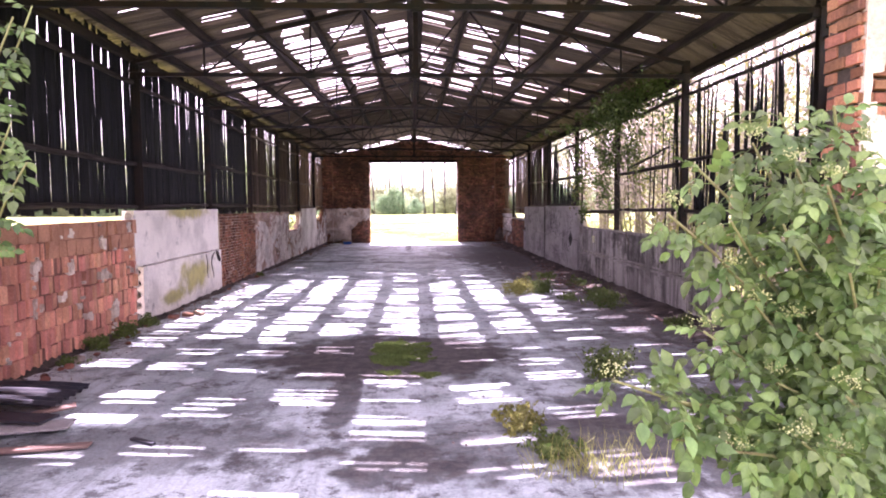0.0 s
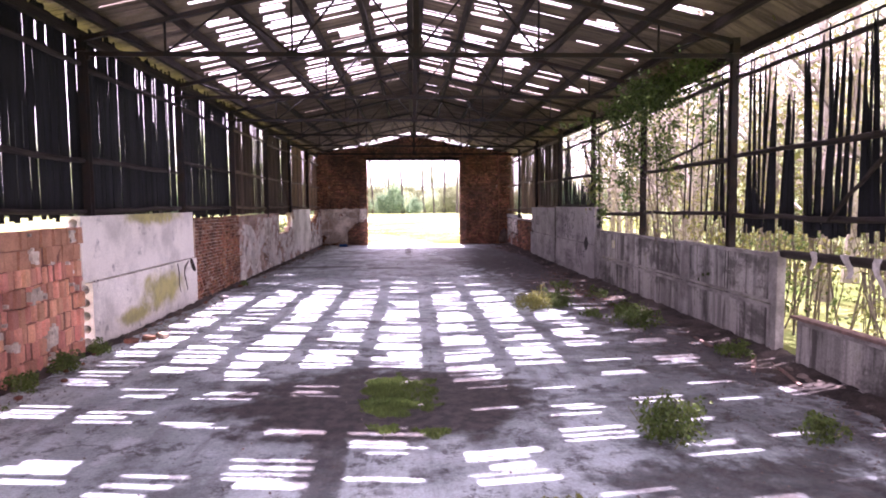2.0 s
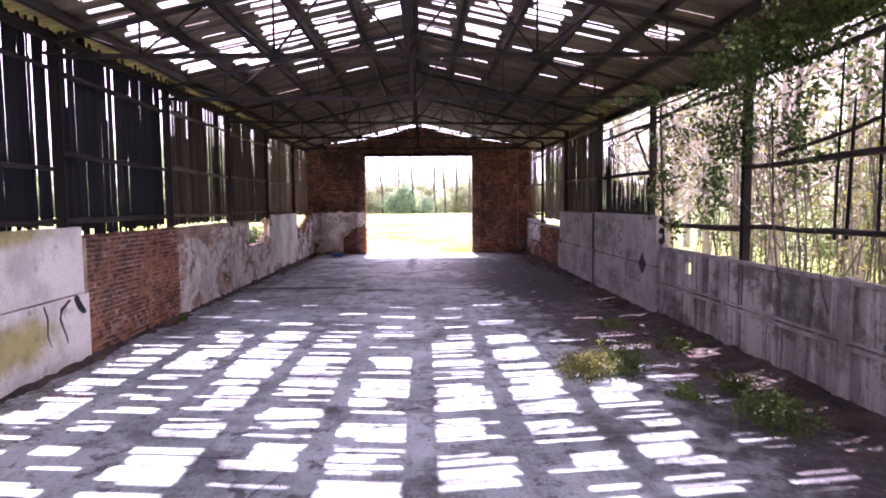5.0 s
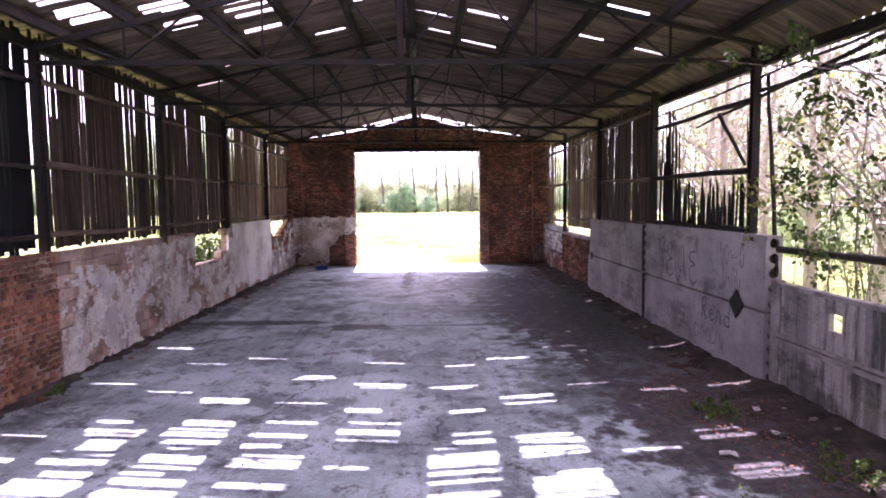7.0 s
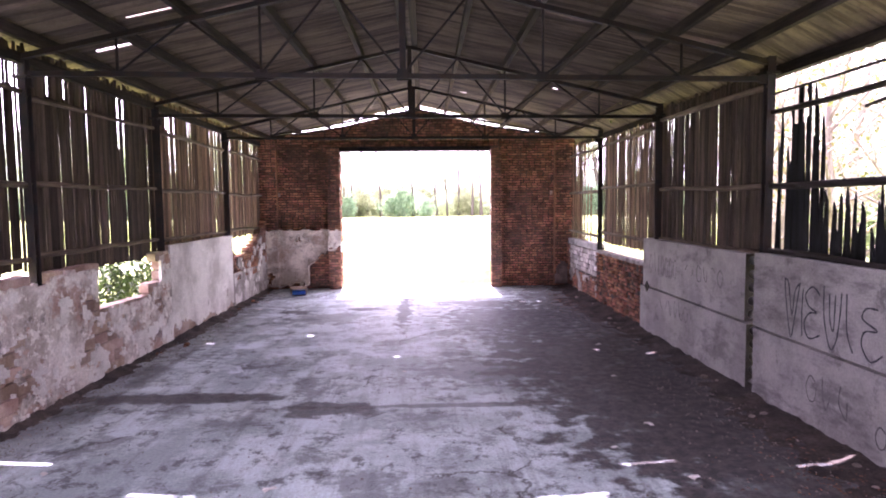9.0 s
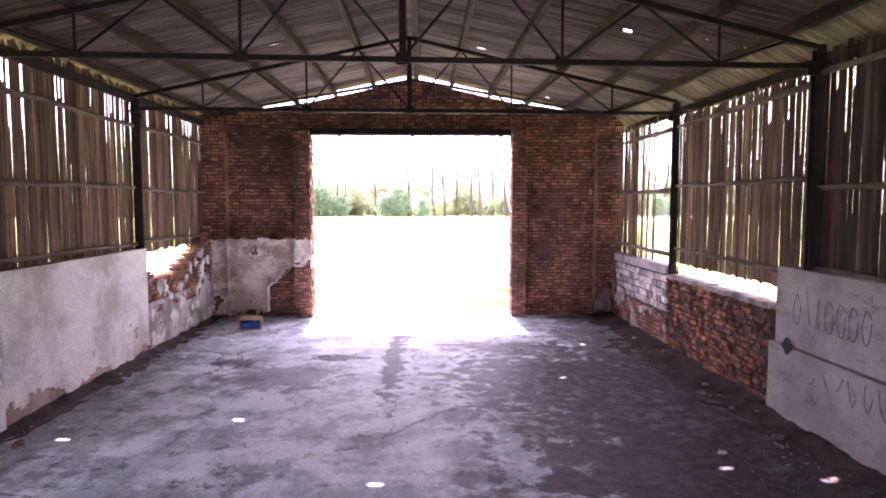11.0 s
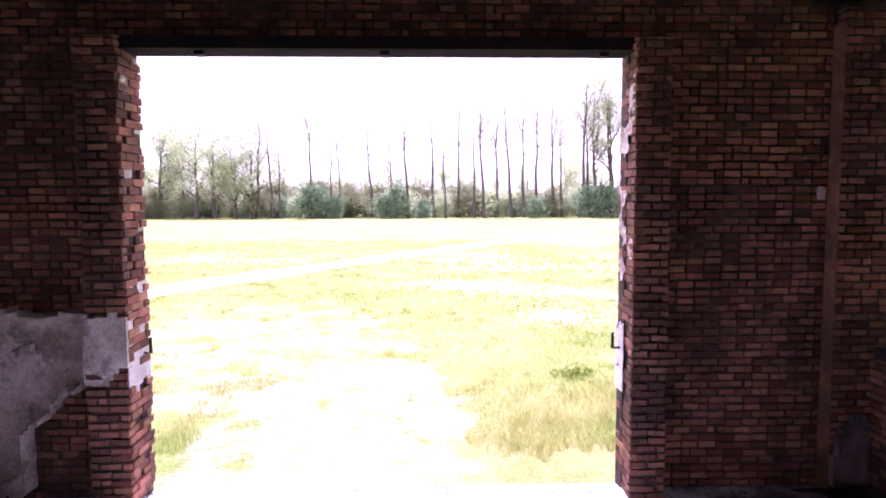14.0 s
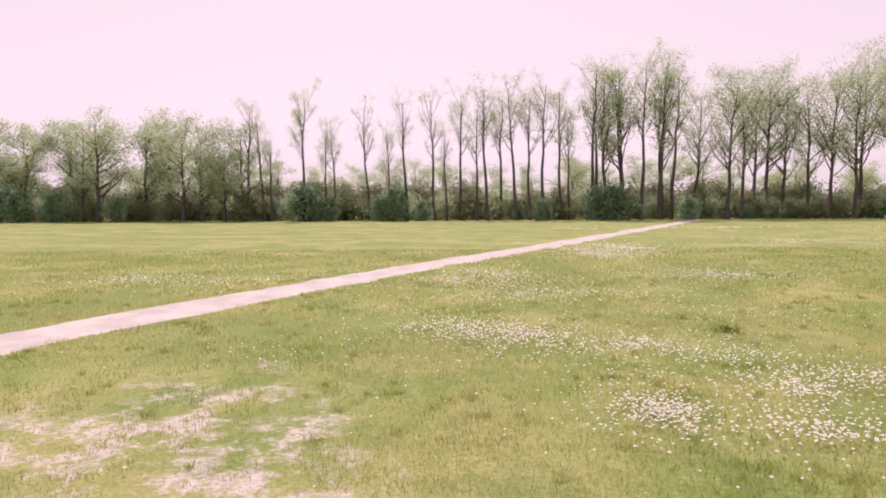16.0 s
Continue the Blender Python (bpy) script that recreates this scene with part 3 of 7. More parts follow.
def plaster(side, parent, u0, u1, v0, v1, mask, material, thick=0.022, cell=0.045, proud=0.012, name="plaster"):
    """A coat of plaster with broken edges: small cells where mask(u, v) holds, with rims."""
    nu, nv = int((u1 - u0) / cell), int((v1 - v0) / cell)
    verts, index, faces = [], {}, []

    def corner(i, j, top):
        key = (i, j, top)
        if key not in index:
            u, v = u0 + (u1 - u0) * i / nu, v0 + (v1 - v0) * j / nv
            n = noise.noise(Vector((u * 9, v * 9, 3.0))) * 0.6
            m = noise.noise(Vector((u * 9, v * 9, 8.0))) * 0.6
            d = (proud + thick + 0.007 * noise.noise(Vector((u * 2.2, v * 2.2, 5)))) if top else -0.02
            edge_u = 0 if i in (0, nu) else n * cell
            edge_v = 0 if j in (0, nv) else m * cell
            index[key] = len(verts)
            verts.append(along(side, u + edge_u, v + edge_v, d))
        return index[key]

    on = [[mask(u0 + (u1 - u0) * (i + .5) / nu, v0 + (v1 - v0) * (j + .5) / nv) for j in range(nv)] for i in range(nu)]
    for i in range(nu):
        for j in range(nv):
            if not on[i][j]:
                continue
            faces.append((corner(i, j, 1), corner(i + 1, j, 1), corner(i + 1, j + 1, 1), corner(i, j + 1, 1)))
            for di, dj, a, b in ((-1, 0, (i, j), (i, j + 1)), (1, 0, (i + 1, j), (i + 1, j + 1)), (0, -1, (i, j), (i + 1, j)), (0, 1, (i, j + 1), (i + 1, j + 1))):
                x, y = i + di, j + dj
                if not (0 <= x < nu and 0 <= y < nv and on[x][y]):
                    faces.append((corner(*a, 1), corner(*b, 1), corner(*b, 0), corner(*a, 0)))
    return raw(name, verts, faces, material, parent)


def fuzz(u, v, s, seed):
    return noise.fractal(Vector((u * s, v * s, seed)), 1.0, 2.0, 4)


# ---- ground, path, floor ----
def sheet(name, xs, ys, z, material, label, category):
    verts = [(x, y, z(x, y)) for y in ys for x in xs]
    n = len(xs)
    faces = [(j * n + i, j * n + i + 1, (j + 1) * n + i + 1, (j + 1) * n + i) for j in range(len(ys) - 1) for i in range(n - 1)]
    ob = raw(name, verts, faces, material, smooth=True)
    return tagged(ob, label, category, kind="structure")


def spread(lo, hi, n):
    return [lo + (hi - lo) * i / n for i in range(n + 1)]


def lie(x, y):
    far = max(0.0, abs(y - 18) - 22) + max(0.0, abs(x) - 8)
    return -0.07 + 0.05 * noise.noise(Vector((x * 0.35, y * 0.35, 0))) * min(1, far / 4)


sheet("ground", [-900, -400, -200, -100, -60] + spread(-40, 40, 80) + [60, 100, 200, 400, 900], [-600, -200, -60, -20] + spread(-8, 90, 110) + [110, 140, 180, 260, 400, 900],
      lie, M_GROUND, "sunlit spring meadow with yellow-green grass and bare sandy spots", "meadow")
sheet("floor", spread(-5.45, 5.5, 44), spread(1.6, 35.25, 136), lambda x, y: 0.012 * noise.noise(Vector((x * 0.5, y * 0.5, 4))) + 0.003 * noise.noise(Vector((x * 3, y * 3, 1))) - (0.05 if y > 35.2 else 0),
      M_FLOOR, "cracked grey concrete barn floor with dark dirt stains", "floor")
v, f = [], []
LINE = [(-26, 24), (-17.5, 39), (-10, 51.2), (-7.6, 55.4), (-0.9, 67.2), (9.2, 83.2), (20, 101), (34, 123.7), (48, 147), (60, 168)]
pts = []
for (x0, y0), (x1, y1) in zip(LINE, LINE[1:]):
    for i in range(8):
        pts.append((x0 + (x1 - x0) * i / 8, y0 + (y1 - y0) * i / 8))
for i, (x, y) in enumerate(pts):
    e = 1.4 + 0.12 * noise.noise(Vector((x, y, 2)))
    w = 1.4 + 0.12 * noise.noise(Vector((x, y, 9)))
    for s in (-e, -0.5, 0.5, w):
        ex, ey = x + s * 0.86, y - s * 0.5
        v.append((ex, ey, lie(ex, ey) + 0.035 - (0.045 if abs(s) > 0.6 else 0)))
for i in range(len(pts) - 1):
    for k in range(3):
        f.append((i * 4 + k, i * 4 + k + 1, i * 4 + 5 + k, i * 4 + 4 + k))
tagged(raw("path", v, f, M_PATH, smooth=True), "pale gravel farm track across the meadow", "path", kind="structure")

# ---- roof frame ----
POSTS = [5.95, 10.05, 14.1, 18.15, 22.3, 26.55, 31.0]
PURLINS = [0.11, 1.02, 2.03, 3.03, 4.03, 5.0]


def chord_z(x):
    return 6.17 - 0.215 * abs(x)


def roof_z(x):
    return 6.43 - 0.218 * abs(x)


def roof_truss(y, zl, zr):
    """A lattice truss; zl and zr: the height of its bottom chord at the two walls."""
    truss = thing("roof_truss", "dark rusty steel lattice truss spanning the barn", "truss", (0, y, 0), "roof trusses")

    def low(x):
        return zl + (zr - zl) * (x + 5.3) / 10.6

    beam("bottom_chord", (-5.3, 0, low(-5.3)), (5.3, 0, low(5.3)), 0.07, 0.07, M_STEEL, truss)
    for s in (-1, 1):
        end = chord_z(5.3) + low(s * 5.3) - 4.8
        beam("top_chord", (s * 5.3, 0, end), (0, 0, chord_z(0)), 0.08, 0.07, M_STEEL, truss)
        for x in (2, 4):
            bar("vertical", (s * x, 0, low(s * x) + 0.02), (s * x, 0, chord_z(0) + (end - chord_z(0)) * x / 5.3), 0.02, M_STEEL, truss, 6)
        for x0, x1 in ((0, 1), (2, 1), (2, 3), (4, 3), (4, 4.9)):
            bar("diagonal", (s * x0, 0, low(s * x0) + 0.02), (s * x1, 0, chord_z(0) + (end - chord_z(0)) * x1 / 5.3), 0.019, M_STEEL, truss, 6)
    beam("king_post", (0, 0, low(0) - 0.02), (0, 0, 6.2), 0.09, 0.09, M_STEEL, truss, roll_axis=(0, 1, 0))
    for x in (0, -2, 2):
        bm = bmesh.new()
        box(bm, (x - 0.09, -0.015, low(x) - 0.06), (x + 0.09, 0.015, low(x) + 0.08), 0.008)
        part("gusset", bm, M_STEEL, truss)


for y, zl, zr in zip(POSTS, (4.70, 4.69, 4.70, 4.73, 4.79, 4.80, 4.80), (4.70, 4.69, 4.70, 4.72, 4.66, 4.71, 4.75)):
    roof_truss(y, zl, zr)

for y in POSTS:
    for s in (-1, 1):
        post = thing("steel_post", "dark painted steel wall post carrying a truss", "post", (s * 5.3, y, 0), "wall posts")
        bm = bmesh.new()
        prof = [(-0.058, -0.058), (0.058, -0.058), (0.058, -0.046), (0.008, -0.043), (0.008, 0.043), (0.058, 0.046), (0.058, 0.058), (-0.058, 0.058), (-0.058, 0.046), (-0.008, 0.043), (-0.008, -0.043), (-0.058, -0.046)]
        lowr, high = [[bm.verts.new((p, q, z)) for p, q in prof] for z in (-0.02, 4.98)]
        for i in range(12):
            bm.faces.new((lowr[i], lowr[(i + 1) % 12], high[(i + 1) % 12], high[i]))
        bm.faces.new(high)
        part("shaft", bm, M_STEEL, post)
        bm = bmesh.new()
        box(bm, (-0.11, -0.1, 4.72), (0.11, 0.1, 4.76), 0.005)
        box(bm, (-0.02 - s * 0.14, -0.03, 4.6), (0.02 - s * 0.04, 0.03, 4.72), 0.005)
        part("bracket", bm, M_STEEL, post)

roof = thing("roof", "broken corrugated fibre-cement roof with rows of missing strips", "roof", kind="structure")
for s in (-1, 1):
    for x in PURLINS:
        z = roof_z(x) - 0.135
        for y0, y1 in zip([1.9] + POSTS, POSTS + [35.4]):
            beam("purlin", (s * x, y0 + 0.004, z), (s * x, y1 - 0.004, z), 0.09 if x > 0.5 else 0.12, 0.15, M_TIMBER_LIT if y0 > 26 else M_TIMBER, roof)
    if s < 0:
        beam("eaves_plate", (-5.36, 1.9, 5.0), (-5.36, 35.0, 5.0), 0.12, 0.14, M_TIMBER, roof)
# the plate of the open side has sagged
SAG = [(1.9, 4.92), (10.05, 4.90), (16.1, 4.74), (18.15, 4.82), (22.3, 4.87), (30.5, 4.88), (35.0, 4.98)]
for (y0, z0), (y1, z1) in zip(SAG, SAG[1:]):
    beam("eaves_plate", (5.72, y0 + 0.003, z0), (5.72, y1 - 0.003, z1), 0.12, 0.16, M_TIMBER, roof)


# ---- roof sheets with broken-out strips ----
def gaps(side, bay):
    """The missing strips of one bay between purlins: stretches of y."""
    r = random.Random(100 * side + bay * 7 + 3)
    heavy = {(-1, 0): (11.6, 20.2), (-1, 1): (11.8, 20.2), (-1, 2): (11.6, 19.8), (-1, 3): (11.2, 19.4), (-1, 4): (10.4, 18.4),
             (1, 0): (11.2, 19.8), (1, 1): (11.8, 19.2), (1, 2): (12.5, 17.4), (1, 3): (30, 31), (1, 4): (40, 41)}[(side, bay)]
    thin = (5.0, 20.6) if bay < 2 else (5.5, 18.6)
    out, y = [], 3.0
    while y < 34.5:
        if heavy[0] < y < heavy[1]:
            solid, hole = r.choice((0.03, 0.03, 0.045, 0.045, 0.07, 0.1, 0.16, 0.3)), r.choice((0.045, 0.045, 0.07, 0.07, 0.09, 0.13, 0.2, 0.3))
            if y > 17.6:
                solid *= 2.2
        elif thin[0] < y < thin[1]:
            # groups of two to five narrow slits
            y += r.uniform(0.35, 1.1)
            for _ in range(r.choice((1, 2, 2, 3, 3, 5))):
                hole = r.choice((0.03, 0.045, 0.045, 0.07, 0.1))
                lo = r.choice((0.0, 0.0, 0.0, 0.1, 0.3))
                out.append((y, y + hole, lo, r.choice((1.0, 1.0, 0.9, 0.8))))
                y += hole + r.choice((0.045, 0.07, 0.1, 0.13))
            continue
        else:
            solid, hole = (r.uniform(0.9, 2.4) if y < 21.5 else r.uniform(5.0, 18.0)), r.choice((0.03, 0.045, 0.07))
        y += solid
        if y > 26:
            out.append((y, y + hole, 0.3, 0.5))
        else:
            lo = r.choice((0.0, 0.0, 0.0, 0.0, 0.1, 0.4))
            out.append((y, y + hole, lo, r.choice((1.0, 1.0, 1.0, 0.9, 0.7)) if lo < 0.3 else 1.0))
        y += hole
    return out


GAPS = {(s, b): gaps(s, b) for s in (-1, 1) for b in range(5)}
WAVE = 0.177
BAYS = [0.0] + PURLINS[1:] + [5.8]


def sheet_z(side, x):
    """The slope of the sheets; beyond the last purlin those of the sagged side droop."""
    return roof_z(x) - (0.32 * max(0.0, x - 5.05) if side > 0 else 0.0)


def roof_sheet(side, y0, x0, x1, lift):
    """One corrugated sheet of six waves, from x0 to x1 down the slope."""
    v, f = [], []
    steps = 48
    for k in range(steps):
        ya, yb = y0 + k * WAVE / 8, y0 + (k + 1) * WAVE / 8
        cuts = [(x0, x1)]
        for b in range(5):
            for g0, g1, lo, hi in GAPS[(side, b)]:
                if g0 <= (ya + yb) / 2 < g1:
                    a = BAYS[b] + 0.15 + (min(BAYS[b + 1], 5.0) - BAYS[b] - 0.28) * lo + 0.05 * noise.noise(Vector((ya * 6, b, 1)))
                    c = BAYS[b] + 0.15 + (min(BAYS[b + 1], 5.0) - BAYS[b] - 0.28) * hi + 0.09 * noise.noise(Vector((ya * 6, b, 7)))
                    nxt = []
                    for p, q in cuts:
                        if c <= p or a >= q:
                            nxt.append((p, q))
                        else:
                            if a > p:
                                nxt.append((p, a))
                            if c < q:
                                nxt.append((c, q))
                    cuts = nxt
        za, zb = (0.024 * math.cos(2 * math.pi * y / WAVE) for y in (ya, yb))
        for p, q in cuts:
            i = len(v)
            for t in (0.0, 0.007):
                v += [(side * p, ya, sheet_z(side, p) + za + lift + t), (side * q, ya, sheet_z(side, q) + za + lift + t), (side * q, yb, sheet_z(side, q) + zb + lift + t), (side * p, yb, sheet_z(side, p) + zb + lift + t)]
            f += [(i, i + 1, i + 2, i + 3), (i + 7, i + 6, i + 5, i + 4), (i, i + 4, i + 5, i + 1), (i + 2, i + 6, i + 7, i + 3), (i + 1, i + 5, i + 6, i + 2), (i + 3, i + 7, i + 4, i)]
    return raw("corrugated_sheet", v, f, M_ROOF, roof)


for side in (-1, 1):
    n = 0
    y = 1.7
    while y < 35.4:
        roof_sheet(side, y, 0.0, 2.2, 0.012 + 0.002 * (n % 2))
        roof_sheet(side, y, 2.05, 4.15, 0.003 + 0.002 * (n % 2))
        roof_sheet(side, y, 4.0, 5.8 if side < 0 else 5.05, -0.006 + 0.002 * (n % 2))
        if side > 0:
            roof_sheet(side, y, 5.05, 5.84, -0.006 + 0.002 * (n % 2))
        y += 6 * WAVE
        n += 1
v, f = [], []
tube(v, f, [(0, 1.7, roof_z(0) + 0.01), (0, 35.9, roof_z(0) + 0.01)], [0.12, 0.12], 12)
raw("ridge_cap", v, f, M_ROOF, roof)

# ---- far gable wall with the doorway ----
wall_end = thing("wall_end", "red brick gable wall with a wide open doorway and old plaster remains", "wall", kind="structure")


def gable(x):
    return 6.19 - 0.219 * abs(x) + 0.12 * max(0.0, abs(x) - 3.4)


bm = bmesh.new()


def slab_core(bm, x0, x1, y0, y1, z0, top):
    """A piece of wall whose top follows the gable."""
    v = [bm.verts.new(p) for p in ((x0, y0, z0), (x1, y0, z0), (x1, y1, z0), (x0, y1, z0), (x0, y0, top(x0)), (x1, y0, top(x1)), (x1, y1, top(x1)), (x0, y1, top(x0)))]
    for q in ((3, 2, 1, 0), (4, 5, 6, 7), (0, 1, 5, 4), (1, 2, 6, 5), (2, 3, 7, 6), (3, 0, 4, 7)):
        bm.faces.new([v[i] for i in q])


slab_core(bm, -5.5, -2.65, 35.04, 35.24, -0.1, lambda x: gable(x) - 0.03)
slab_core(bm, 2.58, 5.55, 35.04, 35.24, -0.1, lambda x: gable(x) - 0.03)
slab_core(bm, -2.65, 0, 35.04, 35.24, 4.88, lambda x: gable(x) - 0.03)
slab_core(bm, 0, 2.58, 35.04, 35.24, 4.88, lambda x: gable(x) - 0.03)
for x0, x1 in ((-3.06, -2.64), (2.57, 2.95)):
    slab_core(bm, x0 + 0.03, x1 - 0.03, 34.735, 35.045, -0.1, lambda x: 4.86)
for x0, x1 in ((-5.45, -4.8), (4.8, 5.5)):
    slab_core(bm, x0 + 0.03, x1 - 0.03, 34.865, 35.045, -0.1, lambda x: gable(x) - 0.05)
part("mortar_core", bm, M_MORTAR, wall_end)
for x0, x1, z0, z1, m in ((-4.83, -4.785, 0.05, 2.06, M_PLASTER_TAN), (-4.83, -4.79, 2.06, 5.05, M_BRICK_J), (4.79, 4.83, 0.0, 5.05, M_BRICK_J)):
    bm = bmesh.new()
    box(bm, (x0, 34.86, z0), (x1, 35.03, z1), 0.006)
    part("pier_side", bm, m, wall_end)
# field bricks stand 0.3 m behind the piers
C = 0.086
pier = courses(-3.06, -2.62, 0, 4.86, 0.22, C, 0.028) + courses(2.55, 2.95, 0, 4.86, 0.2, C, 0.028)
field = courses(-4.8, -2.95, 0, 6.2, 0.195, C, 0.027, keep=lambda u, v: v < gable(u) - 0.04) + courses(2.86, 4.8, 0, 6.2, 0.195, C, 0.027, keep=lambda u, v: v < gable(u) - 0.04)
field += courses(-2.95, 2.86, 4.9, 6.2, 0.195, C, 0.027, keep=lambda u, v: v < gable(u) - 0.04)
corner = courses(-5.45, -4.8, 0, 5.2, 0.195, C, 0.027, keep=lambda u, v: v < gable(u) - 0.06) + courses(4.8, 5.5, 0, 5.2, 0.195, C, 0.027, keep=lambda u, v: v < gable(u) - 0.06)
masonry('E', wall_end, pier, M_BRICK, M_BRICK_J, "brick", lambda u, v: True, rough=0.012, rnd=random.Random(1))
masonry('E', wall_end, field, M_BRICK, M_BRICK_J, "brick", lambda u, v: False, proud=-0.298, rough=0.012, rnd=random.Random(2))
masonry('E', wall_end, corner, M_BRICK, M_BRICK_J, "brick", lambda u, v: False, proud=-0.125, rough=0.008, rnd=random.Random(3), depth=0.16)
# worn jambs: bricks end on into the doorway
jr = random.Random(5)
jv, jf = [], []
meshes = unit(M_BRICK)
for s in (-1, 1):
    row = 0
    z = 0.0
    while z < 4.72:
        y = 34.72
        for l in ((0.26, 0.26) if row % 2 else (0.13, 0.26, 0.13)):
            inset = jr.choice((0.0, 0.0, 0.0, 0.01, 0.02, 0.04, 0.07))
            m = Matrix.Translation((s * ((2.62 if s < 0 else 2.585) + 0.05 + inset), y + l / 2, z + C / 2)) @ Euler((jr.uniform(-.03, .03), jr.uniform(-.03, .03), jr.uniform(-.04, .04))).to_matrix().to_4x4() @ Matrix.Diagonal((0.12, l - 0.01, C - 0.01, 1))
            share("jamb_brick", meshes[jr.randrange(6)], m, wall_end)
            y += l
        z += C
        row += 1
plaster('E', wall_end, -4.8, -3.0, 0.05, 2.12, lambda u, v: v < 2.06 + 0.06 * fuzz(u, v, 3, 1) and not (u > -3.75 and v < 1.2 + 0.3 * fuzz(u, v, 2, 4) + 0.9 * (u + 3.3)) and fuzz(u, v, 2.6, 7) < 0.55 and not (v < 0.2 + 0.4 * fuzz(u, v, 2, 9)), M_PLASTER_TAN, proud=-0.295)
plaster('E', wall_end, -3.06, -2.62, 1.0, 2.12, lambda u, v: v < 2.04 + 0.06 * fuzz(u, v, 3, 1) and v > 1.4 + 0.5 * fuzz(u, v, 2.4, 3), M_PLASTER_TAN, proud=0.006)
plaster('E', wall_end, -5.4, -4.8, 0.1, 2.1, lambda u, v: fuzz(u, v, 1.5, 12) < 0.35 and v < 2.05, M_PLASTER_TAN, proud=-0.13)
plaster('E', wall_end, 4.8, 5.4, 0.1, 1.2, lambda u, v: v < 0.75 + 0.4 * fuzz(u, v, 2.2, 17) and u > 4.9 + 0.2 * fuzz(u, v, 2.0, 2), M_STONE, proud=-0.13)
plaster('P', wall_end, 34.74, 35.24, 1.15, 2.35, lambda u, v: fuzz(u, v, 2.2, 61) < 0.3 - abs(v - 1.7) * 0.5, M_PLASTER, proud=-0.03, cell=0.03)
plaster('Q', wall_end, 34.74, 35.24, 1.1, 2.1, lambda u, v: u > 34.98 and fuzz(u, v, 2.2, 63) < 0.35 - abs(v - 1.6) * 0.7, M_PLASTER, proud=-0.03, cell=0.03)
plaster('P', wall_end, 34.76, 35.24, 2.4, 4.7, lambda u, v: fuzz(u, v, 3.0, 65) < -0.22, M_PLASTER_GREY, proud=-0.04, cell=0.03)
plaster('Q', wall_end, 34.76, 35.24, 2.1, 4.7, lambda u, v: fuzz(u, v, 3.0, 67) < -0.22, M_PLASTER_GREY, proud=-0.04, cell=0.03)
beam("lintel", (-2.85, 35.05, 4.81), (2.88, 35.05, 4.81), 0.38, 0.13, M_STEEL_MATT, wall_end, "dark steel lintel beam")
for x in (-1.9, 0.0, 2.3):
    bm = bmesh.new()
    box(bm, (x - 0.05, 34.95, 4.70), (x + 0.05, 35.07, 4.745), 0.005)
    part("lintel_bolt", bm, M_STEEL, wall_end)
for x, z in ((-2.7, 1.62), (2.62, 1.62)):
    v, f = [], []
    tube(v, f, [(x - math.copysign(0.06, x), 35.1, z - 0.05), (x - math.copysign(0.14, x), 35.1, z - 0.05), (x - math.copysign(0.14, x), 35.1, z + 0.12)], [0.02, 0.02, 0.015], 6)
    raw("hinge_pin", v, f, M_STEEL, wall_end, "rusty iron hinge pin")
for s in (-1, 1):
    beam("verge_board", (s * 5.5, 35.1, gable(5.5) - 0.02), (0, 35.1, gable(0) - 0.02), 0.2, 0.04, M_TIMBER, wall_end)
for x, z in ((-4.75, 3.27), (4.7, 3.27)):
    bm = bmesh.new()
    box(bm, (x - 0.035, 34.95, z - 0.07), (x + 0.035, 35.02, z + 0.07), 0.012)
    part("wall_bracket", bm, M_BLOCK_GREY, wall_end)

# ---- near gable wall ----
wall_front = thing("wall_front", "weathered brick gable wall around the near entrance", "wall", kind="structure")
bm = bmesh.new()
slab_core(bm, -5.5, -3.07, 1.94, 2.22, -0.1, gable)
slab_core(bm, 2.87, 5.55, 1.94, 2.22, -0.1, gable)
slab_core(bm, -3.07, 0, 1.94, 2.22, 4.85, gable)
slab_core(bm, 0, 2.87, 1.94, 2.22, 4.85, gable)
part("mortar_core", bm, M_MORTAR, wall_front)
face = courses(2.85, 5.5, 0, 4.8, 0.225, C) + courses(-5.5, -3.05, 0, 4.8, 0.225, C)
masonry('F', wall_front, face, M_BRICK, M_BRICK_J, "brick", lambda u, v: 2.8 < u < 4.2, proud=0.01, rough=0.012, rnd=random.Random(6))
fr = random.Random(8)
for s in (-1, 1):
    z, row = 0.0, 0
    while z < 4.75:
        y = 1.9
        for l in ((0.22, 0.12) if row % 2 else (0.13, 0.21)):
            m = Matrix.Translation((s * ((2.85 if s > 0 else 3.05) + 0.05 + fr.choice((0, 0, 0.01, 0.03, 0.05))), y + l / 2, z + C / 2)) @ Euler((0, fr.uniform(-.03, .03), fr.uniform(-.04, .04))).to_matrix().to_4x4() @ Matrix.Diagonal((0.12, l - 0.01, C - 0.01, 1))
            share("jamb_brick", meshes[fr.randrange(6)], m, wall_front)
            y += l
        z += C
        row += 1
plaster('F', wall_front, 2.88, 4.4, 0.5, 4.7, lambda u, v: fuzz(u, v, 1.3, 31) > -0.05, M_PLASTER_TAN, proud=0.008)

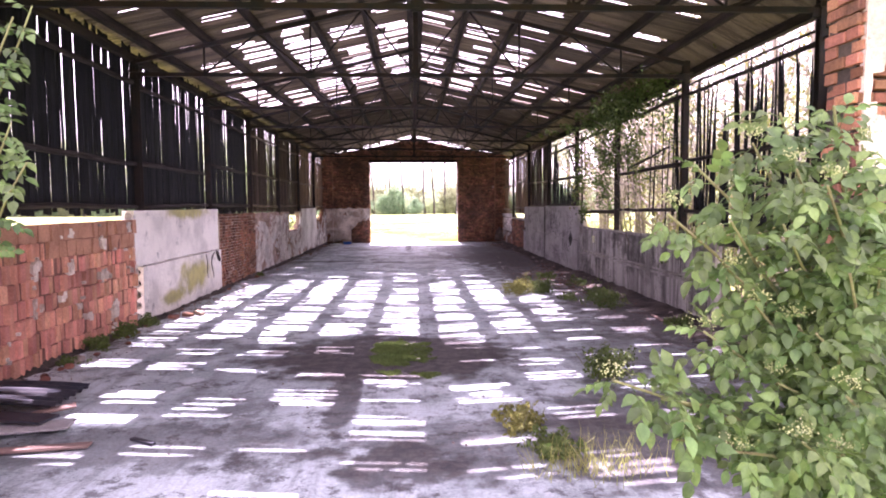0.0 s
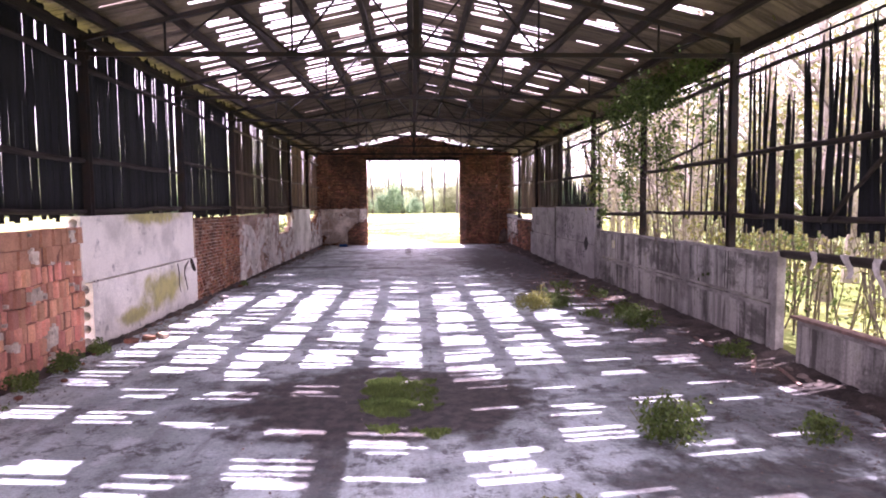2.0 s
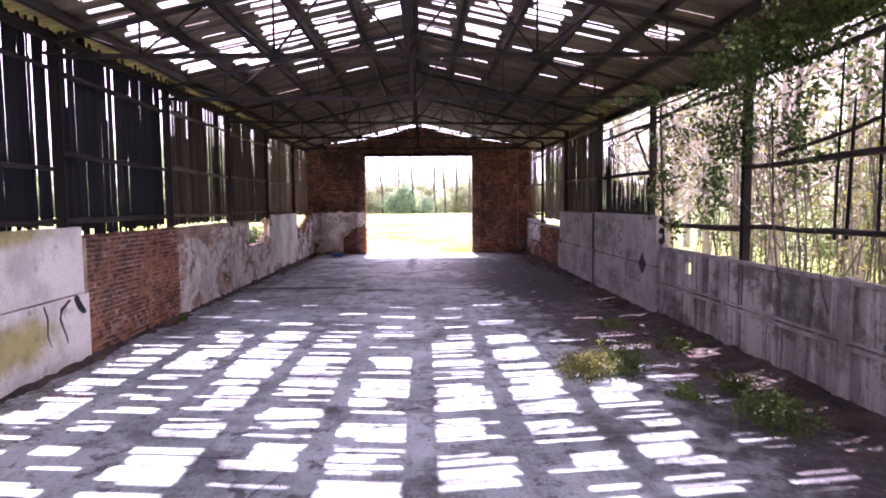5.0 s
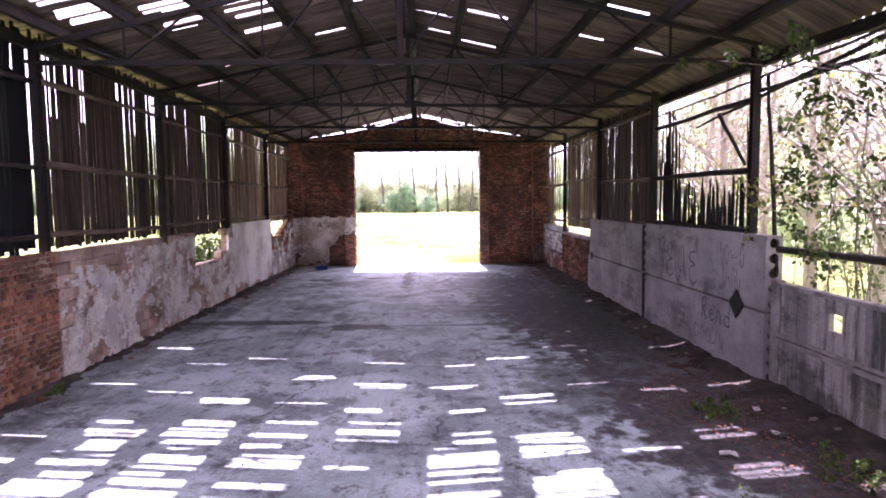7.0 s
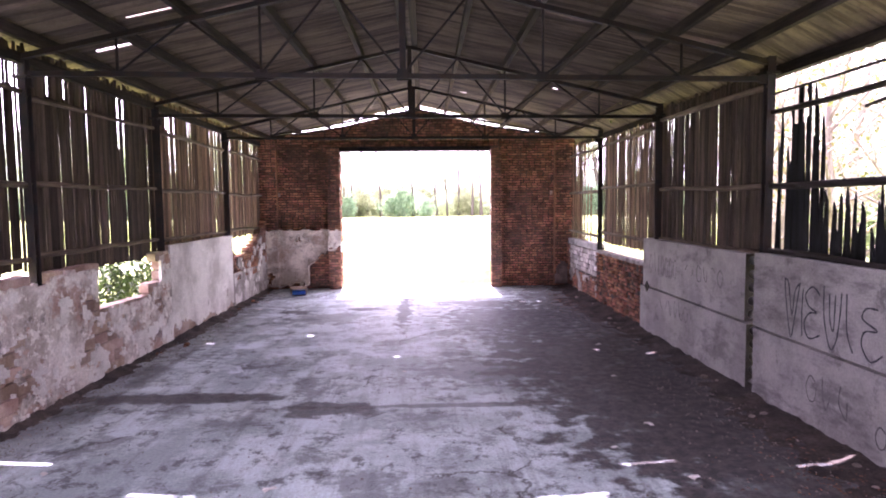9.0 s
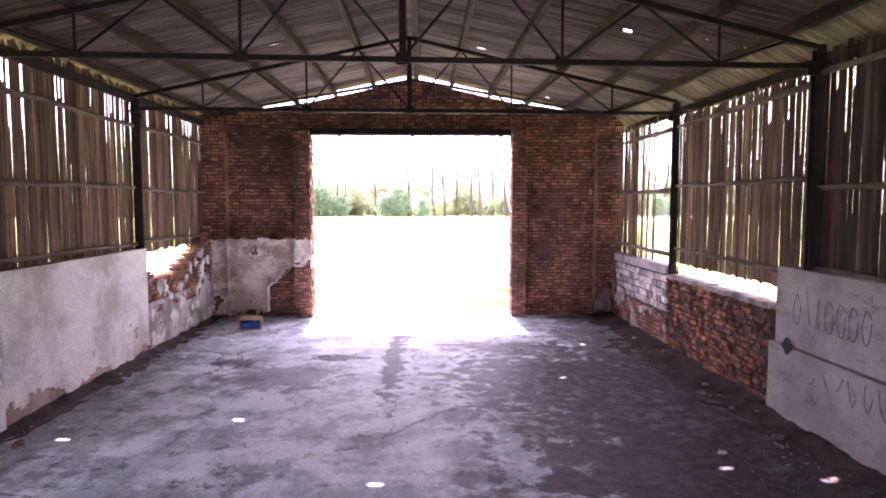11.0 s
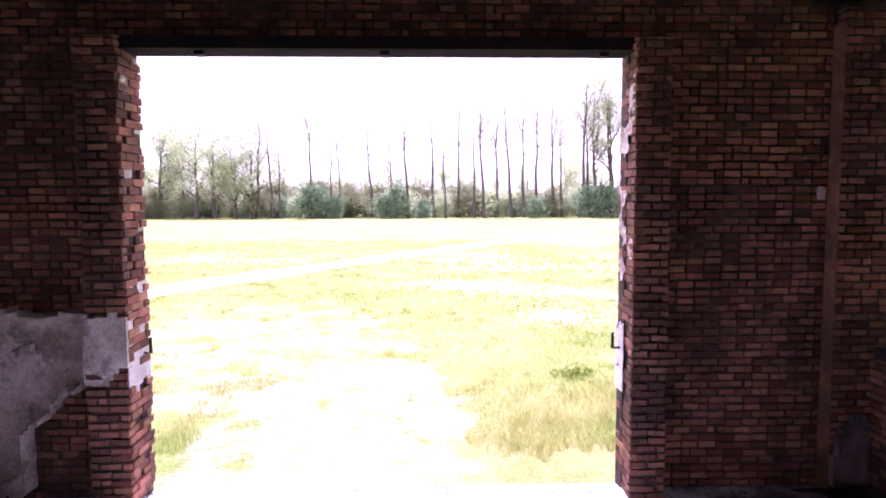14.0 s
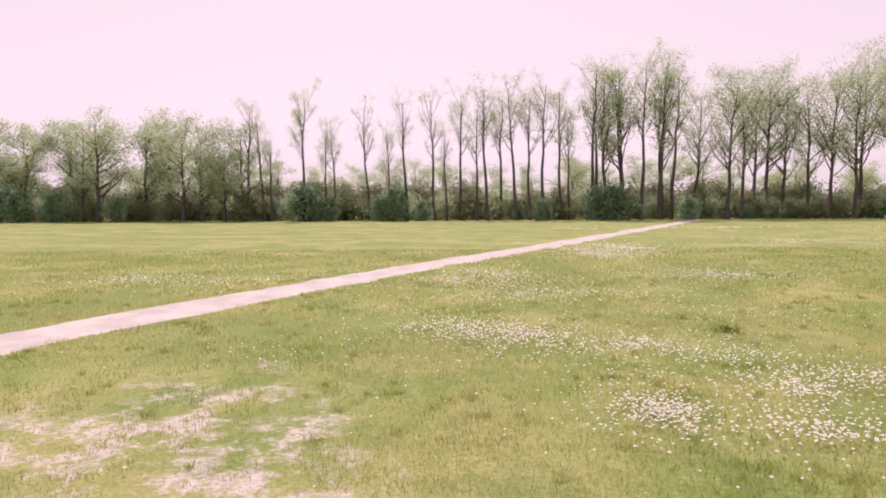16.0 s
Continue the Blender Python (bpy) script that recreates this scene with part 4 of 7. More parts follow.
# ---- side wall bases ----
wall_1 = thing("wall_1", "wall of red hollow clay blocks with uneven faces", "wall", kind="structure")
bm = bmesh.new()
box(bm, (-5.42, 2.7, -0.1), (-5.21, 9.45, 1.9))
part("clay_core", bm, M_CLAY_JOINT, wall_1)
masonry('L', wall_1, courses(2.72, 9.5, 0, 1.96, 0.15, 0.245, 0.008, header=True), M_BLOCK_RED, M_BLOCK_RED, "clay_block", lambda u, v: True, depth=0.2, proud=0.02, rough=0.026, rnd=random.Random(11), skew=18.0)
plaster('L', wall_1, 2.72, 9.5, 0.05, 1.93, lambda u, v: fuzz(u, v, 3.2, 71) < -0.46, M_PLASTER_TAN, proud=0.03, name="mortar_smear")


def hollow_slab(name, y0, y1, z0, z1, x, thick, material, label, side, lean=0.0, holes=5, chip=0.0, seed=1, shaded_ends=False):
    """A hollow-core plank stood on edge: a long box with round holes through its length."""
    r = random.Random(seed)
    ob = thing(name, label, "concrete slab", (x, y0, z0), "hollow-core slabs")
    bm = bmesh.new()
    n, h, L = 12, z1 - z0, y1 - y0
    rad = min(thick, h / holes) * 0.34
    rings = [[(0, 0), (thick, 0), (thick, h), (0, h)]]
    for i in range(holes):
        cz = h * (i + 0.5) / holes
        rings.append([(thick / 2 + rad * math.cos(2 * math.pi * k / n), cz + rad * math.sin(2 * math.pi * k / n)) for k in range(n)])
    ends = []
    for y in (0.0, L):
        edges = []
        loops = []
        for ring in rings:
            vs = [bm.verts.new((p, y + (r.uniform(-chip, chip) if ring is not rings[0] else 0), q)) for p, q in ring]
            loops.append(vs)
            for a, b in zip(vs, vs[1:] + vs[:1]):
                edges.append(bm.edges.new((a, b)))
        bmesh.ops.triangle_fill(bm, use_beauty=True, edges=edges)
        ends.append(loops)
    for l0, l1 in zip(*ends):
        for i in range(len(l0)):
            j = (i + 1) % len(l0)
            bm.faces.new((l0[i], l0[j], l1[j], l1[i]))
    bmesh.ops.recalc_face_normals(bm, faces=bm.faces)
    if side == 'R':
        for w in bm.verts:
            w.co.x = -w.co.x
        bmesh.ops.reverse_faces(bm, faces=bm.faces)
    for w in bm.verts:
        w.co.x += lean * w.co.z
    o = part("plank", bm, material, ob)
    # end faces get a darker concrete that paints in the gap's shade
    if shaded_ends:
        o.data.materials.append(M_SLAB_END_SHADE)
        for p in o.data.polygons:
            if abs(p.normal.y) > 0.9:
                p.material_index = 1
    return ob


hollow_slab("hollow_core_slab", 9.55, 14.45, 1.09, 2.13, -5.42, 0.22, M_SLAB_MOSS, "whitewashed hollow-core concrete slab on edge with moss stain", 'L', chip=0.0, seed=2)
slab = hollow_slab("hollow_core_slab", 9.75, 14.5, 0.02, 1.07, -5.40, 0.24, M_SLAB_MOSS, "whitewashed hollow-core concrete slab, cracked at one corner, green stain", 'L', seed=3)
for pts, wid in (([(13.3, 1.04), (13.38, 0.85), (13.36, 0.6), (13.45, 0.42)], 0.012), ([(13.95, 1.04), (13.72, 0.92), (13.68, 0.78), (13.8, 0.55), (13.85, 0.4)], 0.02), ([(14.1, 1.06), (14.2, 0.9), (14.32, 0.8)], 0.05)):
    v, f = [], []
    tube(v, f, [(-5.158 + 5.40, y - 9.75, z - 0.02) for y, z in pts], [wid * w for w in (1.0, 1.2, 0.9, 0.6, 0.4)[:len(pts)]], 6)
    raw("crack", v, f, M_MORTAR, slab, "dark open crack")
hollow_slab("hollow_core_slab", 17.46, 22.31, 1.06, 2.14, 5.39, 0.24, M_SLAB, "grey hollow-core concrete slab on edge with faded paint marks", 'R', seed=4)
hollow_slab("hollow_core_slab", 17.43, 22.26, 0.02, 1.03, 5.37, 0.24, M_SLAB, "grey hollow-core concrete slab on edge beside the dirt floor", 'R', seed=5)
hollow_slab("hollow_core_slab", 22.62, 27.08, 1.06, 2.10, 5.42, 0.24, M_SLAB, "grey hollow-core concrete slab on edge with scrawls", 'R', seed=6, shaded_ends=True)
hollow_slab("hollow_core_slab", 22.52, 27.2, 0.02, 1.03, 5.40, 0.24, M_SLAB, "grey hollow-core concrete slab standing on edge, dirty foot", 'R', seed=7, shaded_ends=True)

wall_2 = thing("wall_2", "rough wall of red bricks laid end on", "wall", kind="structure")
bm = bmesh.new()
box(bm, (-5.42, 14.55, -0.1), (-5.2, 18.2, 1.95))
part("mortar_core", bm, M_BLOCK_GREY, wall_2)
masonry('L', wall_2, courses(14.55, 18.22, 0, 2.0, 0.125, 0.08, header=True), M_BRICK, M_BRICK_J, "brick", lambda u, v: u < 16.4, proud=0.02, rough=0.02, depth=0.12, rnd=random.Random(12), tumble=5.0)

wall_3 = thing("wall_3", "grey block wall with peeling plaster and a broken gap", "wall", kind="structure")


def top_3(u):
    if 23.75 < u < 26.2:
        return 1.2 + 0.25 * max(0.0, abs(u - 24.9) - 0.5) + 0.1 * noise.noise(Vector((u * 3, 0, 0)))
    return (1.9 if 20.7 < u < 22.4 else 1.96) + 0.05 * noise.noise(Vector((u * 1.5, 0, 0)))


masonry('L', wall_3, courses(18.24, 26.7, 0, 1.98, 0.4, 0.2, 0.014, keep=lambda u, v: v < top_3(u)), M_BLOCK_GREY, M_BLOCK_GREY, "concrete_block", lambda u, v: True, depth=0.2, proud=0.0, rough=0.008, rnd=random.Random(13))
plaster('L', wall_3, 18.24, 26.7, 0.02, 1.95, lambda u, v: v < top_3(u) - 0.06 and fuzz(u, v, 0.9, 41) + 0.5 * fuzz(u, v, 3.4, 44) < 0.2 and not (v > 1.55 and u < 20.2), M_PLASTER_GREY, proud=0.0, cell=0.05)
plaster('L', wall_3, 18.24, 26.7, 0.05, 1.8, lambda u, v: v < top_3(u) - 0.1 and fuzz(u, v, 1.6, 46) + 0.4 * fuzz(u, v, 5.0, 48) > 0.3, M_PLASTER, proud=0.012, cell=0.05)
wall_4 = thing("wall_4", "low wall with patchy white plaster", "wall", kind="structure")
bm = bmesh.new()
box(bm, (-5.42, 26.72, -0.1), (-5.2, 31.0, 2.08), 0.02)
part("core", bm, M_BLOCK_GREY, wall_4)
plaster('L', wall_4, 26.72, 31.0, 0.0, 2.09, lambda u, v: not (v < 0.3 + 0.5 * fuzz(u, v, 1.5, 43)), M_PLASTER, proud=0.0, cell=0.06)
wall_5 = thing("wall_5", "broken red brick wall with torn plaster patches", "wall", kind="structure")


def top_5(u):
    return 1.62 + max(0.0, u - 33.0) * 0.42 - (0.12 if 31.3 < u < 32.6 else 0)


masonry('L', wall_5, courses(31.02, 35.2, 0, 2.4, 0.225, C, keep=lambda u, v: v < top_5(u)), M_BRICK, M_BRICK_J, "brick", lambda u, v: u > 32.6, proud=0.0, rough=0.01, depth=0.22, rnd=random.Random(14))
plaster('L', wall_5, 31.02, 35.18, 0.02, 1.9, lambda u, v: v < top_5(u) - 0.1 and fuzz(u, v, 1.6, 47) < (0.7 if v < 0.75 else 0.15 if v < 1.0 else -0.35), M_PLASTER_DULL, proud=0.0)
plaster('L', wall_5, 31.02, 35.18, 0.1, 1.8, lambda u, v: v < top_5(u) - 0.12 and fuzz(u, v, 2.4, 49) < (-0.25 if v < 0.8 else -0.36), M_PLASTER, proud=0.0, thick=0.034)

wall_6 = thing("wall_6", "crude wall of broken red bricks with ragged faces", "wall", kind="structure")
bm = bmesh.new()
box(bm, (5.25, 27.22, -0.1), (5.45, 31.0, 1.44))
part("mortar_core", bm, M_MORTAR, wall_6)
masonry('R', wall_6, courses(27.22, 31.05, 0, 1.5, 0.14, 0.092, 0.026, keep=lambda u, v: v < 1.5, header=True), M_BRICK, M_BRICK_J, "brick", lambda u, v: True, proud=0.03, rough=0.05, depth=0.15, rnd=random.Random(15), tumble=5.0)
bm = bmesh.new()
for i in range(7):
    box(bm, (5.17, 27.24 + i * 0.535, 1.46), (5.5, 27.76 + i * 0.535, 1.54), 0.02, 0.012)
part("ledge", bm, M_BLOCK_PALE, wall_6, "worn mortar ledge")
wall_7 = thing("wall_7", "low wall of bricks and pale blocks under a concrete cap", "wall", kind="structure")
bm = bmesh.new()
box(bm, (5.26, 31.05, -0.1), (5.46, 35.3, 1.6))
part("mortar_core", bm, M_MORTAR, wall_7)
masonry('R', wall_7, courses(31.08, 35.2, 0, 1.5, 0.225, C, keep=lambda u, v: v < 0.72 or u > 34.4), M_BRICK, M_BRICK_J, "brick", lambda u, v: True, proud=0.01, rough=0.012, rnd=random.Random(16))
masonry('R', wall_7, courses(31.08, 34.4, 0.74, 1.5, 0.24, 0.15), M_BLOCK_PALE, M_BLOCK_PALE, "pale_block", lambda u, v: True, proud=0.02, rough=0.025, rnd=random.Random(17), tumble=3.0)
plaster('R', wall_7, 31.08, 34.6, 0.0, 1.5, lambda u, v: fuzz(u, v, 1.6, 53) < 0.0 and v < 0.75 + 0.2 * fuzz(u, v, 2, 5) and fuzz(u, v, 5.0, 55) < 0.25, M_PLASTER_DULL, proud=0.012)
bm = bmesh.new()
box(bm, (5.2, 31.08, 1.52), (5.48, 34.5, 1.70), 0.015, 0.006)
part("cap", bm, M_SLAB, wall_7, "rough concrete cap")


wall_8 = thing("wall_8", "low wall of grey board-marked concrete panels with dark runs", "wall", kind="structure")


def panel_unit(y0, y1, z0, z1, x, hole=None):
    """A precast panel with a raised rim; hole: a square opening (y0, y1, z0, z1)."""
    bm = bmesh.new()
    L, h = y1 - y0, z1 - z0
    if hole:
        a, b, c, d = hole[0] - y0, hole[1] - y0, hole[2] - z0, hole[3] - z0
        for lo, hi in (((0, 0), (L, c)), ((0, d), (L, h)), ((0, c), (a, d)), ((b, c), (L, d))):
            box(bm, (0.03, lo[0], lo[1]), (0.10, hi[0], hi[1]))
    else:
        box(bm, (0.03, 0, 0), (0.10, L, h), 0.006)
    ob = part("concrete_panel", bm, M_PANEL, wall_8)
    ob.location = (x, y0, z0)
    for lo, hi in (((0.0, 0, 0), (0.028, 0.07, h)), ((0.0, L - 0.07, 0), (0.028, L, h)), ((0.0, 0.072, h - 0.06), (0.028, L - 0.072, h)), ((0.0, 0.072, 0), (0.028, L - 0.072, 0.045))):
        bm = bmesh.new()
        box(bm, lo, hi, 0.006, 0.002)
        part("rim", bm, M_RIM, ob)
    n = int(L / 0.42)
    r = random.Random(int(y0 * 10 + z0))
    for i in range(1, n):
        if r.random() < 0.5:
            y = L * i / n
            bm = bmesh.new()
            box(bm, (0.02, y - 0.012, 0.05), (0.029, y + 0.012, h - 0.065), 0.003, 0.002)
            part("rib", bm, M_PANEL, ob)
    return ob


for y0, y1 in ((8.68, 11.53), (11.69, 14.53), (14.69, 17.28)):
    panel_unit(y0, y1, 0.0, 0.73, 5.20)
    panel_unit(y0, y1, 0.75, 1.5, 5.22, hole=(15.95, 16.2, 1.05, 1.27) if y0 > 14 else None)
panel_unit(2.3, 5.3, 0.0, 0.66, 5.10)
panel_unit(5.32, 7.85, 0.0, 0.66, 5.10)
for i, y in enumerate((8.6, 11.61, 14.61, 17.35)):
    bm = bmesh.new()
    box(bm, (-0.07, -0.07, -0.05), (0.07, 0.07, 1.53), 0.012, 0.003)
    part("concrete_upright", bm, M_RIM, wall_8).location = (5.28, y, 0)
bm = bmesh.new()
box(bm, (-0.09, 0, 0), (0.05, 5.2, 0.05), 0.01, 0.006)
tagged(part("sill_board", bm, M_PLANK), "rough weathered board lying on the low panels", "board").location = (5.15, 2.75, 0.662)


def dirt_bank(name, side, reach, seed):
    """Soil and rubble swept against a wall: high at its foot, thinning out over the floor."""
    v, f = [], []
    us, ds = spread(3.0, 34.9, 420), spread(0.0, 1.0, 16)
    for u in us:
        w = reach(u) * (1 + 0.45 * noise.fractal(Vector((u * 0.6, seed, 0)), 1.0, 2.0, 3) + 0.3 * noise.noise(Vector((u * 3.1, seed, 4))))
        for d in ds:
            h = 0.10 * (1 - d) ** 2 + 0.045 * noise.fractal(Vector((u * 3.5, d * w * 3.5, seed)), 1.0, 2.0, 4) * (1 - 0.4 * d) - 0.004
            p = along(side, u, 0, d * w - 0.04)
            v.append((p.x, p.y, h - 0.02 * (d > 0.95)))
    n = len(ds)
    for i in range(len(us) - 1):
        for j in range(n - 1):
            f.append((i * n + j, i * n + j + 1, (i + 1) * n + j + 1, (i + 1) * n + j))
    return tagged(raw(name, v, f, M_DIRT, smooth=True), "dark soil and crumbs heaped along the wall foot", "dirt", kind="stuff")


dirt_bank("dirt_bank", 'R', lambda u: 0.8 + 0.5 * math.exp(-((u - 14.5) / 4.5) ** 2) + 0.35 * math.exp(-((u - 31) / 3) ** 2), 3)
dirt_bank("dirt_bank", 'L', lambda u: 0.28 + 0.2 * math.exp(-((u - 31) / 4) ** 2), 9)


# ---- board walls ----
def board_mesh(material, pointed, r, foot=1.0, notch=None):
    """An upright board one metre long: uneven edges, a split or ragged top, where notch is given a broken-out stretch of one edge."""
    v, f = [], []
    if pointed:
        tip = r.uniform(-0.3, 0.3)
        rows = [(0.0, -0.5, 0.5), (0.3, -0.47, 0.49), (0.6, -0.46, 0.44), (r.uniform(0.74, 0.86), -0.44, 0.4), (0.95, tip - 0.18, tip + 0.2), (1.0, tip - 0.03, tip + 0.05)]
    else:
        rows = []
        for z in (0.0, 0.2, 0.4, 0.6, 0.8, 0.96):
            k = foot + (1 - foot) * z
            rows.append((z, -0.5 + r.uniform(-0.03, 0.03), 0.5 * k - 0.5 * (1 - k) + r.uniform(-0.03, 0.03)))
        if notch:
            a, b, depth = notch
            rows = [q for q in rows if not a - 0.02 < q[0] < b + 0.02] + [(a, -0.5, 0.5), (a + 0.012, -0.5, 0.5 - depth), (b - 0.03, -0.5, 0.5 - depth * r.uniform(0.5, 1.0)), (b, -0.5, 0.5)]
            rows.sort()
        rows.append((r.uniform(0.975, 1.0), -0.48, r.uniform(0.1, 0.5)))
    n = len(rows)
    for d in (-0.5, 0.5):
        for z, a, b in rows:
            v += [(a, d, z), (b, d, z)]
    m = 2 * n
    for k in range(n - 1):
        a = 2 * k
        f += [(a, a + 1, a + 3, a + 2), (m + a + 1, m + a, m + a + 2, m + a + 3), (a + 1, m + a + 1, m + a + 3, a + 3), (m + a, a, a + 2, m + a + 2)]
    f += [(1, 0, m, m + 1), (m - 2, m - 1, 2 * m - 1, 2 * m - 2)]
    me = bpy.data.meshes.new("board")
    me.from_pydata(v, [], f)
    me.materials.append(material)
    return me


BR = random.Random(21)
FLAT = {m: [board_mesh(m, False, BR, k) for k in (1, 1, 0.99, 0.97, 0.96, 0.93)] + [board_mesh(m, False, BR, 1, q) for q in ((0.62, 0.93, 0.35), (0.8, 0.95, 0.5), (0.3, 0.52, 0.2), (0.1, 0.45, 0.18))] for m in (M_BOARD, M_BOARD_HALF_SHADED, M_BOARD_SHADED)}
SHARP = {m: [board_mesh(m, True, BR) for _ in range(5)] for m in (M_BOARD, M_BOARD_HALF_SHADED, M_BOARD_SHADED)}


def board_bay(side, y0, y1, low, high, material, label, rails, seed, ragged=0.05, missing=0.05, wide=0.1, pointed=0.0, lean=0.6, shape=None, slit=1.0):
    """One bay of upright boards between two posts, with the round rails that carry them."""
    r = random.Random(seed)
    s = -1 if side == 'L' else 1
    ob = thing("board_bay", label, "board wall", (s * 5.4, y0, 0), "board walls")
    y = y0 + 0.02
    while y < y1 - 0.05:
        w = r.uniform(0.07, 0.13)
        gone = r.random() < missing
        b, t = low + r.uniform(-ragged, ragged), high + r.uniform(-ragged, ragged)
        sharp = r.random() < pointed
        if shape:
            got = shape(y, r)
            gone = got is None
            if got:
                b, t, sharp, w = got[0] + low, got[1], got[2], got[3] if len(got) > 3 else w
        if not gone:
            me = r.choice((SHARP if sharp else FLAT)[material])
            m = Matrix.Translation((r.uniform(-0.008, 0.008), y + w / 2 - y0, b)) @ Euler((radians(r.uniform(-lean, lean)), radians(r.uniform(-0.3, 0.3)), radians(90 + r.uniform(-3, 3)))).to_matrix().to_4x4() @ Matrix.Diagonal((w * (slit if r.random() < 0.6 else 1.0), 0.011, t - b, 1))
            share("board", me, m, ob)
        y += w + (r.uniform(0.015, wide) if r.random() < (0.02 if material is M_BOARD else 0.035) else r.uniform(-0.006, 0.004))
    for z in rails:
        bar("rail", (-s * 0.07, 0.0, z + r.uniform(-0.04, 0.04)), (-s * 0.07, y1 - y0, z + r.uniform(-0.04, 0.04)), (0.022 if z in (4.51, 4.48, 4.41) else r.uniform(0.04, 0.055)), M_RAIL_SHADED if material is M_BOARD_SHADED else M_RAIL_BROWN, ob, 8, 0.018, rnd=r, taper=0.8)
    return ob


EDGES_L = [2.7] + POSTS + [35.2]
DARK_L, BROWN_L = "upright barn boards darkened by painted shade, with narrow gaps", "weathered brown upright barn boards on round rails"
# bays near the entrance take the board tone with painted shade
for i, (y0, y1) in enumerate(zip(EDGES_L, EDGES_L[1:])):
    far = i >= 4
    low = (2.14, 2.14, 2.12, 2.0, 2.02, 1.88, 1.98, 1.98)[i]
    board_bay('L', y0, y1, low, 5.25 if far else 5.2, (M_BOARD if i > 5 else M_BOARD_HALF_SHADED) if far else M_BOARD_SHADED, BROWN_L if far else DARK_L,
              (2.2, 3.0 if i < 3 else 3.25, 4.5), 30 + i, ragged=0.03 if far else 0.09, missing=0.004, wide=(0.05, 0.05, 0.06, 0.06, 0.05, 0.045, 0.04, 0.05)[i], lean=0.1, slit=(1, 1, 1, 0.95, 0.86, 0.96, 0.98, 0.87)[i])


def near_right(y, r):
    """Broken pointed boards in clusters with open gaps between."""
    c = noise.noise(Vector((y * 1.7, 3.3, 0)))
    if c < -0.22 and r.random() < 0.75 or r.random() < 0.08:
        return None
    top = 4.25 + 0.45 * noise.noise(Vector((y * 1.1, 9.0, 0))) + r.uniform(-0.25, 0.25)
    if r.random() < 0.25:
        top -= r.uniform(0.5, 1.4)
    return r.uniform(-0.12, 0.04), top, True, r.uniform(0.05, 0.105)


def slim(y, r):
    if r.random() < (0.3 if y < 11.2 else 0.86):
        return None
    return r.uniform(-0.3, 0.1), r.choice((3.9, 4.3, 4.6)) + r.uniform(-0.3, 0.2), True, r.uniform(0.035, 0.07)


def jagged(y, r):
    if y < 18.5:
        return (0.0, r.uniform(3.4, 4.3), True, 0.06) if r.random() < 0.5 else None
    if y < 21.1:
        return r.uniform(-0.03, 0.05), r.choice((2.6, 2.8, 2.9, 3.0, 3.05)) + r.uniform(-0.1, 0.1), True, r.uniform(0.05, 0.10)
    return r.uniform(-0.03, 0.05), r.choice((3.7, 4.0, 4.2, 4.4, 4.45)) + r.uniform(-0.12, 0.12), r.random() < 0.5, r.uniform(0.06, 0.11)


def end_slats(y, r):
    """Narrow slats beside the gable, then an open gap with two lone ones."""
    if y > 32.95 or 32.66 < y < 32.78 or 32.3 < y < 32.4:
        return r.uniform(-0.05, 0.05), 4.86 + r.uniform(-0.06, 0.06), False, r.uniform(0.045, 0.075)
    return None


board_bay('R', 2.4, 5.95, 1.86, 4.4, M_BOARD_SHADED, "dark broken upright slats with gaps", (2.05, 3.05, 4.3, 4.51), 51, shape=near_right, lean=2.0)
board_bay('R', 5.95, 10.05, 1.86, 4.4, M_BOARD_SHADED, "dark splintered slats with sharp tops and daylight between", (2.05, 3.05, 4.3, 4.51), 52, shape=near_right, lean=2.5)
board_bay('R', 10.05, 14.1, 2.0, 4.4, M_BOARD_SHADED, "few thin slats remaining on bent rails", (2.05, 3.0, 4.3, 4.51), 53, shape=slim, lean=2.5)
board_bay('R', 14.1, 18.15, 2.0, 4.4, M_BOARD_SHADED, "empty bay of bare rails overgrown by a shrub", (1.98, 4.25, 4.48), 54, shape=lambda y, r: None)
board_bay('R', 18.15, 22.3, 2.1, 4.4, M_BOARD_SHADED, "jagged boards in painted shade, broken off at different heights", (2.15, 3.1, 4.17, 4.41), 55, shape=jagged, lean=2.0)
board_bay('R', 22.3, 26.55, 1.98, 4.92, M_BOARD_HALF_SHADED, "dark brown upright boards, nearly closed", (2.1, 3.15, 4.6), 56, wide=0.03, missing=0.0, lean=0.1)
board_bay('R', 26.55, 31.0, 1.76, 4.74, M_BOARD, "weathered brown upright boards with a gap below", (2.05, 3.3, 4.5), 57, wide=0.03, missing=0.0, ragged=0.02, lean=0.12, slit=0.96)
board_bay('R', 31.0, 35.2, 1.66, 5.08, M_BOARD, "brown slats with an open window-like gap", (1.95, 3.25, 4.45), 58, shape=end_slats, slit=0.72)

# a leaning prop and loose poles in the open bays
LR = random.Random(61)
for a, b in (((5.3, 17.45, 1.6), (5.42, 18.03, 4.5)), ((5.33, 6.4, 3.0), (5.3, 7.6, 2.0)), ((5.35, 19.4, 4.1), (5.35, 18.5, 3.2)), ((5.35, 13.3, 3.1), (5.4, 11.0, 3.4)), ((5.5, 15.5, 4.5), (5.45, 20.5, 4.0))):
    tagged(bar("loose_pole", a, b, 0.035, M_RAIL_SHADED, None, 7, 0.015, rnd=LR, taper=0.7), "loose dark wooden pole leaning in the wall frame", "pole", "loose poles")
low_rail = bar("low_rail", (5.3, 2.4, 1.56), (5.3, 8.6, 1.5), 0.06, M_RAIL_SHADED, None, 8, 0.02, rnd=LR)
tagged(low_rail, "round dark rail across a wall gap with torn film strips", "rail")
